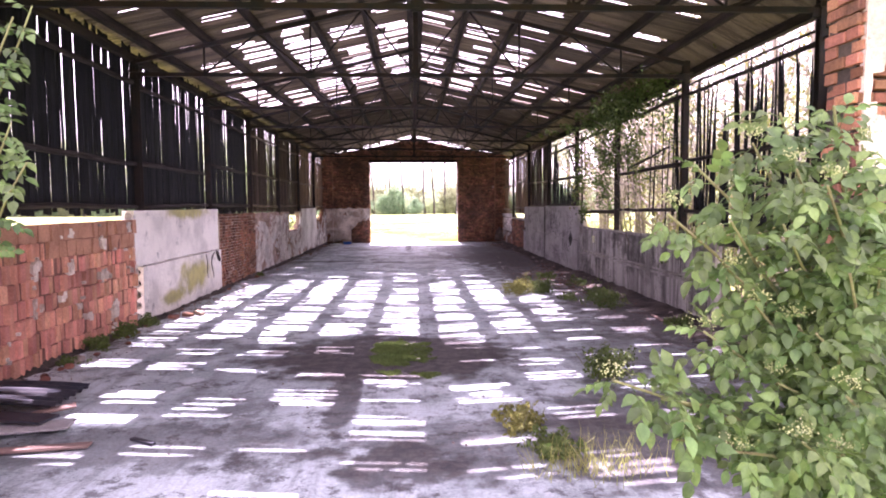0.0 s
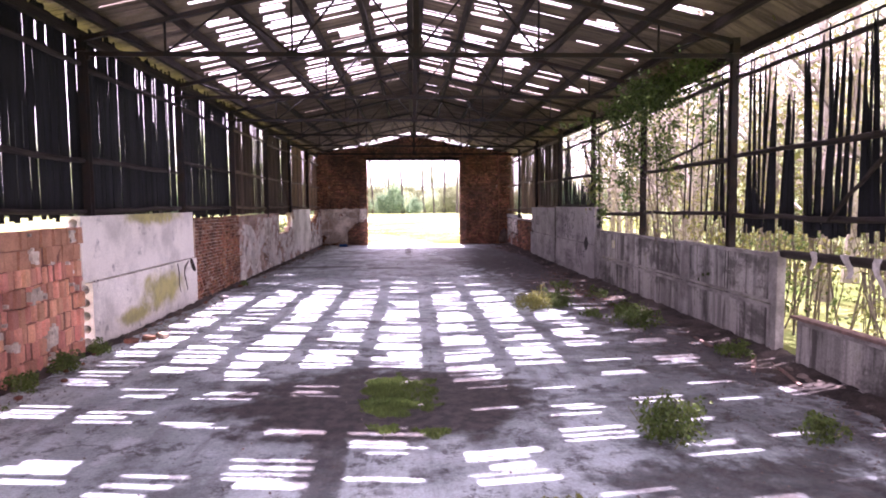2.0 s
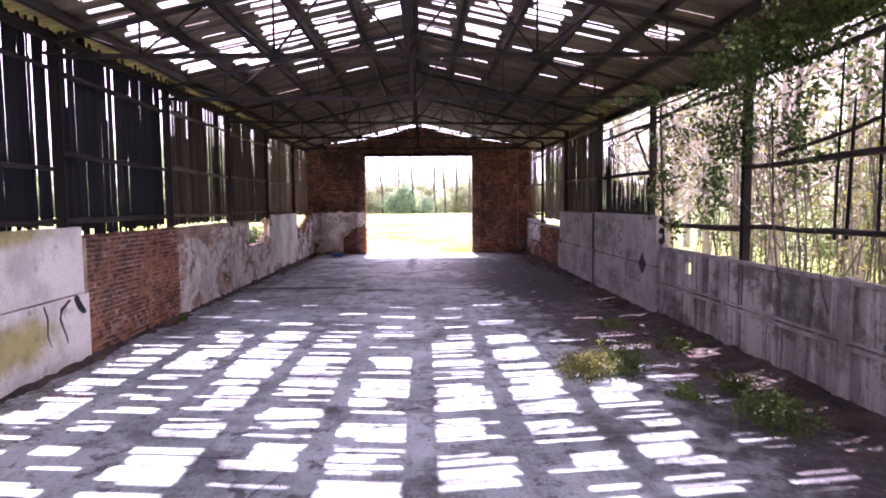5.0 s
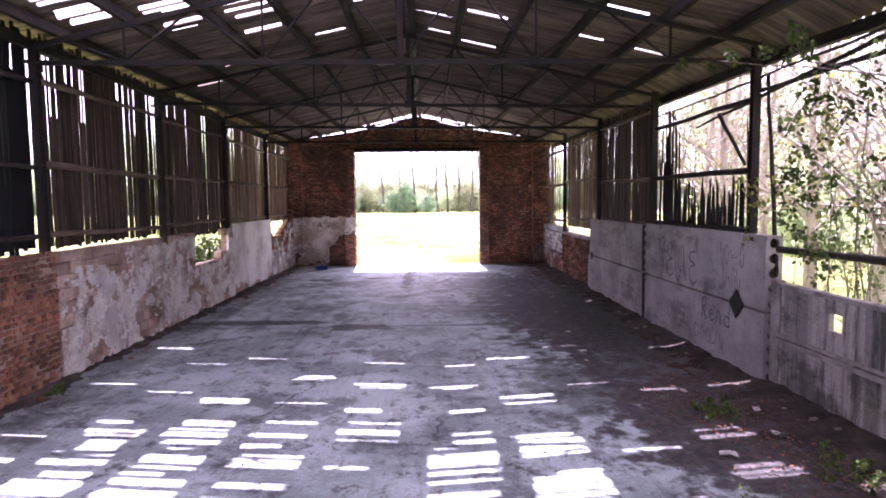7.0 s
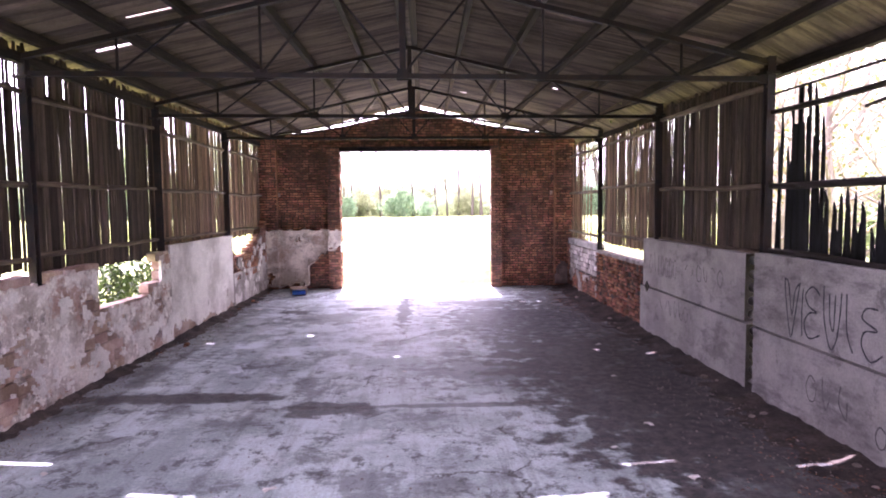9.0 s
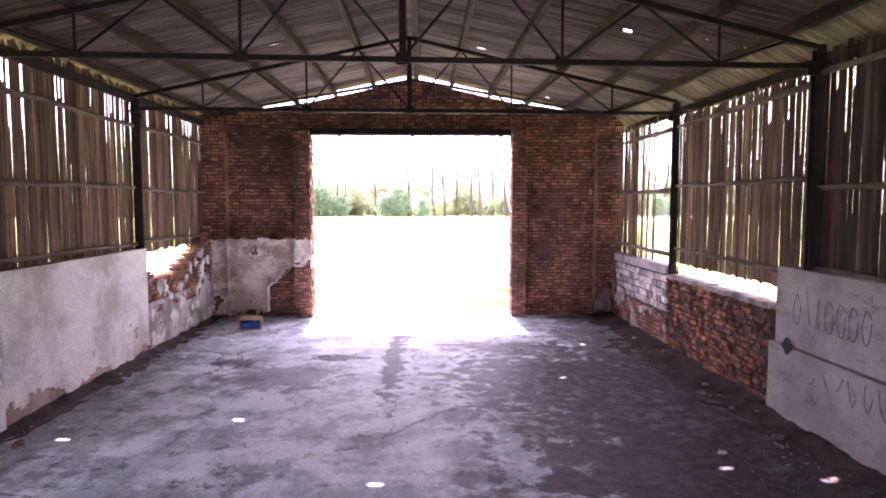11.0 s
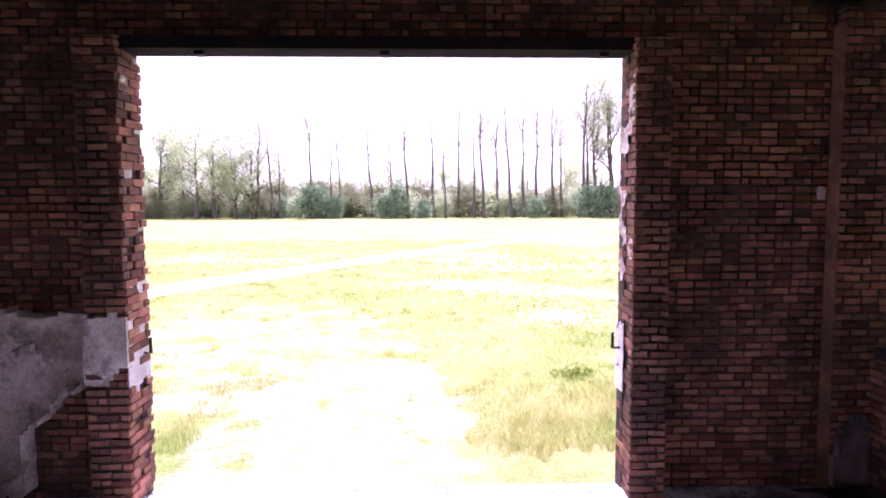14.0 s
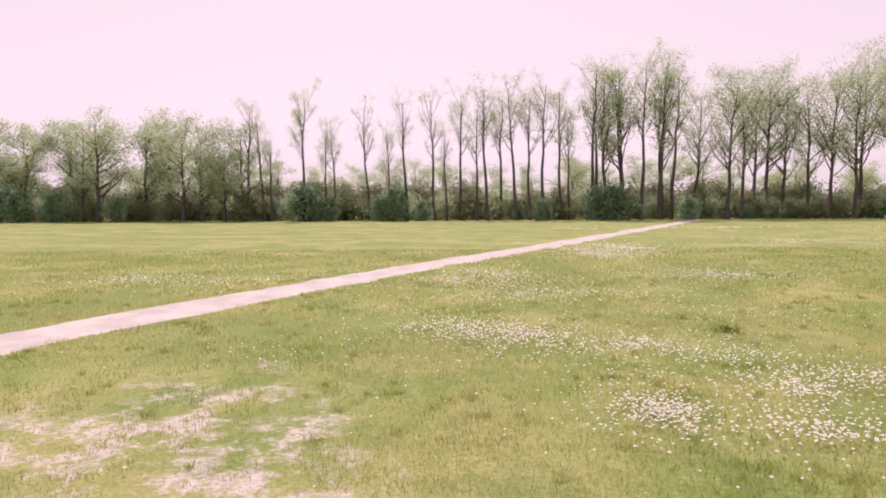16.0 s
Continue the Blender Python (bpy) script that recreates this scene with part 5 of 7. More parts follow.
for y in (5.5, 6.2, 6.55, 7.1, 7.75):
    n = 8
    L, w = LR.uniform(0.22, 0.5), LR.uniform(0.04, 0.09)
    v, f = [], []
    for i in range(n):
        t = i / (n - 1)
        for k in (-1, 1):
            v.append((5.235 - 0.03 * math.sin(t * 5 + y) - 0.0, y + k * w * (1 - 0.5 * t) + 0.04 * math.sin(t * 4 + y * 3), 1.6 - L * t))
    f = [(2 * i, 2 * i + 1, 2 * i + 3, 2 * i + 2) for i in range(n - 1)]
    raw("film_strip", v, f, M_PAPER, low_rail, "torn whitish plastic film")

# ---- marks and fittings on the slabs ----
sign = thing("square_plate", "rusty dark square iron plate set on its corner", "plate", (5.115, 18.2, 1.05))
bm = bmesh.new()
box(bm, (-0.012, -0.16, -0.16), (0.008, 0.16, 0.16), 0.004)
o = part("plate", bm, M_STEEL, sign)
o.rotation_euler = (radians(45), 0, 0)
v, f = [], []
tube(v, f, [(-0.02, 0, 0), (-0.035, 0, 0)], [0.025, 0.02], 8)
raw("bolt", v, f, M_STEEL, sign)
sign2 = copy_thing(sign, Matrix.Translation((5.15, 26.75, 1.05)))
sign2.scale = (0.8, 0.55, 0.55)


def curve_points(pts, n=6):
    """A smooth line through points on the wall."""
    out = []
    for i in range(len(pts) - 1):
        p0, p1, p2, p3 = (Vector(pts[max(0, min(len(pts) - 1, i + k))]) for k in (-1, 0, 1, 2))
        for j in range(n):
            t = j / n
            out.append(0.5 * ((2 * p1) + (p2 - p0) * t + (2 * p0 - 5 * p1 + 4 * p2 - p3) * t * t + (3 * p1 - p0 - 3 * p2 + p3) * t * t * t))
    return out + [Vector(pts[-1])]


def sprayed(label, x, y0, z0, width, height, strokes, r, material):
    """Letters drawn with a spray can: each stroke a thin flat line; u runs away from y0 towards the entrance."""
    ob = thing("sprayed_letters", label, "paint marks", (x, y0, z0), "sprayed marks")
    for pts in strokes:
        v, f = [], []
        line = curve_points([(0.0, -u * width, w * height) for u, w in pts])
        tube(v, f, line, [r * (0.8 + 0.4 * abs(math.sin(i * 0.7))) for i in range(len(line))], 6)
        raw("stroke", [(p[0] * 0.2, p[1], p[2]) for p in v], f, material, ob)
    return ob


LETTER_V = [[(0.0, 1.0), (0.025, 0.6), (0.09, 0.02), (0.13, 0.3), (0.17, 0.75), (0.19, 0.97)], [(0.0, 1.0), (0.05, 0.92), (0.10, 0.4), (0.13, 0.8), (0.19, 0.97)]]
LETTER_E = [[(0.42, 0.84), (0.34, 0.95), (0.26, 0.8), (0.30, 0.62), (0.39, 0.55), (0.30, 0.5), (0.25, 0.3), (0.31, 0.1), (0.43, 0.2)], [(0.23, 0.9), (0.22, 0.5), (0.23, 0.1)]]
LETTER_V2 = [[(0.46, 1.0), (0.47, 0.5), (0.54, 0.05), (0.60, 0.2), (0.63, 0.6), (0.64, 0.95)], [(0.52, 0.9), (0.53, 0.5), (0.57, 0.35), (0.58, 0.9)], [(0.69, 0.95), (0.70, 0.4), (0.76, 0.1)]]
LETTER_E2 = [[(0.97, 0.82), (0.87, 0.80), (0.84, 0.64), (0.97, 0.52), (0.86, 0.46), (0.84, 0.25), (0.92, 0.06), (1.02, 0.2)]]
sprayed("large dark outlined letters sprayed on grey concrete", 5.149, 21.52, 1.08, 1.8, 0.78, LETTER_V + LETTER_E + LETTER_V2 + LETTER_E2, 0.0115, M_MARK)
REND = [[(0.0, 0.0), (0.03, 0.95)], [(0.0, 0.9), (0.14, 0.95), (0.13, 0.6), (0.03, 0.5), (0.18, 0.0)], [(0.27, 0.25), (0.38, 0.4), (0.33, 0.52), (0.26, 0.3), (0.33, 0.02), (0.44, 0.15)], [(0.5, 0.0), (0.52, 0.5), (0.6, 0.48), (0.63, 0.0)],
        [(0.9, 0.95), (0.88, 0.0)], [(0.89, 0.4), (0.78, 0.45), (0.74, 0.2), (0.82, 0.0), (0.89, 0.12)]]
sprayed("thin dark sprayed word on the lower slab", 5.129, 19.42, 0.62, 1.1, 0.38, REND, 0.011, M_MARK)
SR = random.Random(44)
for x, y, z, w, h, n in ((5.129, 19.75, 0.22, 1.2, 0.3, 5), (5.149, 18.75, 1.18, 0.6, 0.5, 4), (5.179, 26.7, 1.35, 1.5, 0.5, 7), (5.179, 24.9, 1.45, 1.6, 0.36, 6), (5.159, 26.3, 0.62, 1.7, 0.36, 7), (5.129, 21.0, 0.35, 0.9, 0.42, 3), (5.149, 18.85, 1.6, 0.8, 0.4, 5)):
    lines = []
    for i in range(n):
        u, k = (i + 0.1) / n, 0.8 / n
        kind = SR.randrange(3)
        if kind == 0:
            pts = [(u + k * SR.uniform(0, 0.3), SR.uniform(0.8, 1.0)), (u + k * 0.2, 0.4), (u + k * SR.uniform(0.4, 0.9), SR.uniform(0.0, 0.15)), (u + k * SR.uniform(0.7, 1.1), SR.uniform(0.3, 0.7))]
        elif kind == 1:
            pts = [(u + k * (0.5 + 0.45 * math.cos(a + SR.uniform(-0.2, 0.2))), 0.45 + 0.4 * math.sin(a)) for a in (0.6, 1.8, 3.1, 4.3, 5.4, 6.6)]
        else:
            pts = [(u + k * SR.uniform(0.0, 0.4), SR.uniform(0.0, 1.0)), (u + k * SR.uniform(0.4, 0.6), SR.uniform(0.2, 0.9)), (u + k * SR.uniform(0.6, 1.0), SR.uniform(0.0, 1.0))]
        lines.append(pts)
    sprayed("faded dark sprayed scrawl on grey concrete", x, y, z, w, h, lines, 0.009, M_MARK_FAINT)


# ---- plants ----
def leaflet(v, f, base, way, up, length, width):
    """One pointed oval leaf, folded along its rib and drooping at the tip."""
    side = way.cross(up).normalized()
    up = side.cross(way).normalized()
    i = len(v)
    prof = ((0.16, 0.34), (0.42, 0.5), (0.68, 0.38), (0.87, 0.14))
    v.append(base)
    for t, w in prof:
        c = base + way * (length * t) - up * (length * 0.25 * t * t)
        v += [c, c + side * (width * w) + up * (width * w * 0.4), c - side * (width * w) + up * (width * w * 0.4)]
    v.append(base + way * length - up * (length * 0.3))
    f += [(i, i + 2, i + 1), (i, i + 1, i + 3)]
    for k in (1, 4, 7):
        f += [(i + k, i + k + 1, i + k + 4, i + k + 3), (i + k + 2, i + k, i + k + 3, i + k + 5)]
    f += [(i + 10, i + 11, i + 13), (i + 12, i + 10, i + 13)]


def rvec(r, flat=1.0):
    return Vector((r.uniform(-1, 1), r.uniform(-1, 1), r.uniform(-1, 1) * flat))


def compound_leaf(seed, pairs):
    """An elder leaf of five or seven leaflets on a stalk; it grows along +x."""
    r = random.Random(seed)
    v, f = [], []
    L = 0.24
    pts = [Vector((L * t, 0, 0.05 * t - 0.12 * t * t)) for t in (0, 0.25, 0.5, 0.75, 1.0)]
    tube(v, f, pts, [0.0035, 0.003, 0.003, 0.0025, 0.002], 4)
    for k in range(pairs):
        t = 0.42 + 0.5 * k / max(1, pairs - 0.4)
        b = Vector((L * t, 0, 0.05 * t - 0.12 * t * t))
        for s in (-1, 1):
            way = Vector((0.55 + 0.2 * k, s, -0.4 + r.uniform(-0.3, 0.1))).normalized()
            leaflet(v, f, b, way, Vector((0, 0, 1)) + rvec(r) * 0.4, r.uniform(0.085, 0.115), r.uniform(0.058, 0.075))
    leaflet(v, f, pts[-1], Vector((1, r.uniform(-.2, .2), -0.45)).normalized(), Vector((0.2, 0, 1)) + rvec(r) * 0.2, 0.125, 0.078)
    me = bpy.data.meshes.new("leaf")
    me.from_pydata([tuple(p) for p in v], [], f)
    me.materials.append(M_LEAF_ELDER)
    me.polygons.foreach_set("use_smooth", [True] * len(me.polygons))
    return me


LEAVES = [compound_leaf(i, 2 + i % 2) for i in range(6)]


def elder(name, label, base, tips, seed, per=11, start=0.35):
    """A shrub of arching stems with large divided leaves."""
    r = random.Random(seed)
    ob = thing(name, label, "shrub", base, "")
    jv, jf = [], []
    for tip, bloom in tips:
        tip = Vector(tip) - Vector(base)
        mid = Vector((tip.x * 0.35, tip.y * 0.3, max(0.3, tip.z * 0.75)))
        pts = []
        for i in range(9):
            t = i / 8
            p = (1 - t) ** 2 * Vector() + 2 * t * (1 - t) * mid + t * t * tip
            pts.append(p + rvec(r) * 0.015 * (0 < i))
        v, f = [], []
        tube(v, f, pts, [0.011 * (1 - 0.8 * i / 8) + 0.0025 for i in range(9)], 6)
        raw("stem", v, f, M_STEM, ob, smooth=True)
        n = per
        for j in range(n):
            t = start + (1 - start) * (j + r.random() * 0.6) / n
            k = min(7, int(t * 8))
            p = pts[k].lerp(pts[k + 1], t * 8 - k)
            d = (pts[k + 1] - pts[k]).normalized()
            w = r.uniform(0, 2 * math.pi)
            a = d.cross(Vector((0.3, 0.2, 1))).normalized()
            way = (a * math.cos(w) + d.cross(a) * math.sin(w)) * 0.9 + d * 0.45 + Vector((0, -0.2, -0.12))
            way.normalize()
            up = (Vector((0, -0.45, 1)) + rvec(r) * 0.6).normalized()
            y = up.cross(way).normalized()
            z = way.cross(y)
            s = r.uniform(0.36, 0.6)
            m = Matrix((way, y, z)).transposed().to_4x4()
            m = Matrix.Translation(p) @ m @ Matrix.Diagonal((s, s, s, 1))
            me = r.choice(LEAVES)
            if j % 5 < 2:
                share("leaf", me, m, ob)
            else:
                k = len(jv)
                jv += [m @ q.co for q in me.vertices]
                jf += [tuple(k + i for i in q.vertices) for q in me.polygons]
        if bloom:
            bm = bmesh.new()
            for q in range(60):
                c = tip + Vector((r.gauss(0, 0.026), r.gauss(0, 0.026), 0.045 + r.gauss(0, 0.012)))
                bmesh.ops.create_icosphere(bm, subdivisions=1, radius=r.uniform(0.0018, 0.0035), matrix=Matrix.Translation(c))
            part("flower_head", bm, M_BLOSSOM, ob, "small greenish cream flower buds")["kind"] = "stuff"
    raw("foliage", jv, jf, M_LEAF_ELDER_J, ob, smooth=True)["kind"] = "stuff"
    return ob


ER = random.Random(71)
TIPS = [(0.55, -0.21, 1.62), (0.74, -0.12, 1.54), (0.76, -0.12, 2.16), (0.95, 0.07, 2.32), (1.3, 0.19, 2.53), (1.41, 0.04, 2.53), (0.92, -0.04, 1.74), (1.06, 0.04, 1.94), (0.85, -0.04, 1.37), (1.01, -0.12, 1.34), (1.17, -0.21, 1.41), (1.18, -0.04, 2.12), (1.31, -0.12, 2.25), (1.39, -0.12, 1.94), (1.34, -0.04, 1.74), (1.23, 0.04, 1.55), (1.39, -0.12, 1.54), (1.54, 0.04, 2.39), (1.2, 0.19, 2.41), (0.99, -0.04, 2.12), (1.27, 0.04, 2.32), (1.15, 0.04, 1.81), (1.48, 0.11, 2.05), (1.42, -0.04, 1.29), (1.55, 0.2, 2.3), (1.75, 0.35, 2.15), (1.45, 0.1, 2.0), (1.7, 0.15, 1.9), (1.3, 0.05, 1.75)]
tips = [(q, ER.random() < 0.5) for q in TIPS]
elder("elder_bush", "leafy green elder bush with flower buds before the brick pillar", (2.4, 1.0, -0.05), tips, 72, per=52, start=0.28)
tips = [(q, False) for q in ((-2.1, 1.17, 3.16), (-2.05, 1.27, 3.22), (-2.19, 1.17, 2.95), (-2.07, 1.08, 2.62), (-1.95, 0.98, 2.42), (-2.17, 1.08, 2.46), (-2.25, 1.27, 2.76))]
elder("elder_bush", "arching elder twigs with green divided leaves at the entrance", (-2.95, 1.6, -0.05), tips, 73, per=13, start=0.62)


def leaf_cloud(name, clusters, size, material, parent, seed):
    """Loose leaves in uneven clumps: (centre, radii, number)."""
    r = random.Random(seed)
    v, f = [], []
    for c, rad, n in clusters:
        sub = [Vector((r.gauss(0, 0.55) * rad[0], r.gauss(0, 0.55) * rad[1], r.gauss(0, 0.55) * rad[2])) for _ in range(max(2, n // 14))]
        for _ in range(n):
            p = Vector(c) + r.choice(sub) + rvec(r) * (min(rad) * 0.42)
            way = (rvec(r) + Vector((0, 0, -0.5))).normalized()
            s = size * r.uniform(0.6, 1.25)
            side = way.cross(rvec(r)).normalized() * (s * 0.3)
            up = way.cross(side).normalized() * (s * 0.1)
            i = len(v)
            v += [p, p + way * s * 0.45 + side + up, p + way * s, p + way * s * 0.45 - side + up]
            f += [(i, i + 1, i + 2), (i, i + 2, i + 3)]
    return raw(name, v, f, material, parent)


def twigs(name, base, n, spreadr, h, parent, seed, material=M_BARK, r0=0.016, lean=(0, 0)):
    """Thin upright stems with side twigs."""
    r = random.Random(seed)
    for _ in range(n):
        b = Vector(base) + Vector((r.uniform(-1, 1) * spreadr[0], r.uniform(-1, 1) * spreadr[1], 0))
        t = b + Vector((lean[0] + r.gauss(0, 0.35), lean[1] + r.gauss(0, 0.45), h * r.uniform(0.65, 1.05)))
        pts = [b.lerp(t, i / 5) + rvec(r, 0.3) * 0.06 * (0 < i) for i in range(6)]
        v, f = [], []
        q = r0 * r.uniform(0.6, 1.4)
        tube(v, f, pts, [q * (1 - 0.75 * i / 5) for i in range(6)], 5)
        for _ in range(4):
            i = r.randrange(2, 5)
            e = pts[i] + Vector((r.gauss(0, 0.3), r.gauss(0, 0.35), r.uniform(0.1, 0.6)))
            tube(v, f, [pts[i], pts[i].lerp(e, 0.5) + rvec(r) * 0.04, e], [q * 0.4, q * 0.3, q * 0.12], 4)
        raw(name, v, f, material, parent)


vine = thing("climbing_shrub", "green shrub that grows through the open wall bay into the barn", "shrub", (5.6, 13.4, -0.05))
twigs("stem", (0.25, 0.2, 0), 16, (0.45, 2.0), 4.6, vine, 81, M_BARK, 0.018)
for a, b in (((0.1, 0.0, 3.4), (-1.9, 2.6, 4.3)), ((-0.1, 0.3, 3.9), (-1.6, -0.6, 4.3)), ((0.0, 1.0, 3.2), (-1.2, 2.4, 4.45))):
    bar("branch", a, b, 0.014, M_BARK, vine, 6, 0.06, taper=0.4)
leaf_cloud("foliage", [((-0.35, -1.6, 4.75), (0.5, 1.0, 0.3), 1100), ((0.3, -1.2, 4.1), (0.3, 1.3, 0.7), 700), ((0.2, 0.6, 3.6), (0.3, 1.2, 0.9), 300), ((-0.7, -0.4, 4.75), (0.5, 0.8, 0.25), 700), ((-0.8, -0.2, 4.35), (0.5, 0.9, 0.35), 1300), ((-0.5, 0.6, 3.7), (0.35, 0.7, 0.6), 800),
                       ((-1.3, -0.3, 4.3), (0.4, 0.7, 0.2), 450), ((-0.55, 1.2, 3.0), (0.25, 0.5, 0.7), 480), ((-0.6, -1.3, 4.45), (0.4, 0.7, 0.22), 600), ((-0.7, 2.1, 3.7), (0.3, 0.8, 0.5), 380), ((-0.7, 2.8, 2.7), (0.24, 0.5, 0.5), 300), ((-0.7, 2.6, 2.0), (0.2, 0.35, 0.25), 160),
                       ((-1.9, 2.6, 4.25), (0.3, 0.25, 0.1), 57), ((-1.2, 2.0, 4.4), (0.4, 0.4, 0.15), 140), ((-0.5, -0.9, 3.4), (0.25, 0.4, 0.5), 442)], 0.085, M_LEAF, vine, 82)
leaf_cloud("foliage", [((0.5, 0.3, 2.4), (0.4, 1.8, 1.1), 520), ((0.4, -1.8, 2.2), (0.4, 1.2, 1.1), 300), ((-0.3, 4.4, 2.7), (0.3, 0.5, 0.5), 110), ((-0.6, 2.9, 3.2), (0.3, 0.6, 0.6), 110), ((-1.9, 2.65, 4.3), (0.22, 0.2, 0.08), 22)], 0.09, M_LEAF_LIGHT, vine, 83)
for a, b in (((0.0, 1.4, 2.2), (-0.75, 2.9, 3.4)), ((0.1, 2.0, 1.9), (-0.7, 2.8, 2.2)), ((-0.1, 1.2, 3.2), (-0.7, 2.4, 4.0))):
    bar("branch", a, b, 0.012, M_BARK, vine, 6, 0.05, taper=0.4)
side_bush = thing("side_bush", "bright green bush outside the open wall bay", "shrub", (6.0, 16.9, -0.05))
twigs("stem", (0, 0, 0), 8, (0.4, 0.9), 3.4, side_bush, 84, M_BARK, 0.012)
leaf_cloud("foliage", [((-0.1, -0.3, 2.7), (0.28, 0.5, 0.4), 150), ((0.1, 0.4, 2.1), (0.35, 0.6, 0.5), 110)], 0.10, M_LEAF, side_bush, 85)
for i, (x, y, h, n, s) in enumerate(((6.6, 10.6, 1.9, 420, 91), (7.2, 7.2, 1.5, 420, 92), (7.4, 3.8, 1.6, 380, 93), (8.2, 12.6, 2.6, 520, 94), (8.6, 20.0, 1.6, 260, 95), (7.5, 23.5, 1.2, 200, 96), (7.2, 30.0, 1.3, 300, 97))):
    b = thing("undergrowth_bush", "light green bush outside behind the broken wall", "shrub", (x, y, -0.06), "bushes outside")
    twigs("stem", (0, 0, 0), 6, (0.5, 0.8), h * 1.3, b, s, M_BARK, 0.012)
    leaf_cloud("foliage", [((0, 0, h * 0.5), (0.8, 1.3, h * 0.45), n), ((0, 0.3, h * 0.85), (0.5, 0.9, h * 0.3), n // 2)], 0.09, M_LEAF_LIGHT if i % 2 else M_LEAF, b, s)
for x, y, h, n, s in ((6.9, 12.2, 4.4, 1000, 191), (6.7, 16.6, 4.2, 330, 192), (7.3, 9.0, 3.6, 900, 193), (7.6, 14.4, 4.6, 1000, 194), (7.2, 5.0, 3.4, 700, 195), (9.4, 11.0, 5.0, 1500, 196), (9.8, 15.5, 5.2, 1500, 197), (9.6, 7.0, 4.6, 1300, 198), (9.2, 19.5, 4.4, 550, 199), (9.0, 3.4, 4.4, 1000, 190), (6.6, 8.0, 2.6, 700, 189), (6.9, 10.8, 5.0, 1500, 183), (6.9, 13.6, 5.2, 1400, 182), (7.4, 7.6, 4.6, 1200, 181), (11.5, 9.5, 6.0, 1700, 188), (11.8, 14.0, 6.2, 1700, 187), (11.0, 18.5, 5.5, 1300, 186), (11.5, 23.0, 5.0, 1000, 185), (11.2, 4.8, 5.6, 1300, 184)):
    b = thing("thicket_shrub", "tall thicket of thin stems with yellow-green leaves outside the barn", "shrub", (x, y, -0.06), "thickets outside")
    twigs("stem", (0, 0, 0), 14, (0.5, 1.2), h * 1.1, b, s, M_BARK, 0.016)
    leaf_cloud("foliage", [((0, 0, h * 0.35), (0.5, 1.2, h * 0.25), n // 3), ((0.2, 0.2, h * 0.7), (0.6, 1.2, h * 0.25), n // 4)], 0.08, M_LEAF_LIGHT, b, s)
b = thing("hole_bush", "bright green bush outside behind the broken wall gap", "shrub", (-6.6, 28.0, -0.06))
twigs("stem", (0, 0, 0), 6, (0.3, 0.8), 2.0, b, 98, M_BARK, 0.012)
leaf_cloud("foliage", [((0, -1.0, 1.2), (0.4, 1.6, 0.6), 1300), ((0, 1.4, 1.1), (0.4, 1.6, 0.6), 900), ((0, 0.4, 0.5), (0.4, 2.2, 0.4), 500)], 0.14, M_LEAF_SHADED, b, 99)


def weed(x, y, r0, h, n, seed, material=M_LEAF, label="small green weed clump on the concrete"):
    ob = thing("weed", label, "weed", (x, y, 0.0), "weeds on the floor")
    r = random.Random(seed)
    v, f = [], []
    for _ in range(max(3, n // 40)):
        b = Vector((r.gauss(0, r0 * 0.3), r.gauss(0, r0 * 0.3), -0.02))
        t = b + Vector((r.gauss(0, r0 * 0.4), r.gauss(0, r0 * 0.4), h * r.uniform(0.6, 1.0)))
        tube(v, f, [b, b.lerp(t, 0.5) + rvec(r) * 0.02, t], [0.006, 0.005, 0.003], 4)
    raw("stalk", v, f, M_STEM, ob)["kind"] = "stuff"
    leaf_cloud("leaves", [((0, 0, h * 0.42), (r0 * 0.7, r0 * 0.7, h * 0.4), int(n * 3.2))], 0.052, M_WEED if material is M_LEAF else material, ob, seed)
    return ob


WR = random.Random(101)
for x, y, r0, h, n, m in ((2.35, 5.5, 0.34, 0.42, 420, M_LEAF), (3.8, 5.4, 0.3, 0.22, 170, M_LEAF), (2.5, 12.9, 0.42, 0.42, 560, M_LEAF_LIGHT), (3.05, 13.1, 0.42, 0.42, 560, M_LEAF), (4.0, 10.9, 0.5, 0.42, 520, M_LEAF),
                          (4.2, 12.1, 0.3, 0.3, 200, M_LEAF), (3.5, 11.9, 0.3, 0.2, 150, M_LEAF), (0.95, 3.75, 0.25, 0.25, 260, M_LEAF_LIGHT), (1.15, 3.1, 0.3, 0.25, 240, M_LEAF), (-5.0, 7.6, 0.25, 0.25, 200, M_LEAF),
                          (-4.95, 8.5, 0.22, 0.3, 200, M_LEAF), (-5.0, 9.5, 0.2, 0.22, 160, M_LEAF), (-4.9, 6.7, 0.2, 0.15, 90, M_LEAF), (4.6, 8.6, 0.3, 0.25, 170, M_LEAF), (3.9, 16.3, 0.4, 0.2, 160, M_LEAF), (4.4, 14.5, 0.4, 0.2, 160, M_LEAF), (-4.9, 17.6, 0.12, 0.12, 60, M_LEAF)):
    weed(x, y, r0, h, n, WR.randrange(9999), m)
moss = thing("moss_patch", "patch of moss and short grass in a dark damp hollow", "moss", (-0.28, 6.9, 0.0))
r = random.Random(111)
v, f = [], []
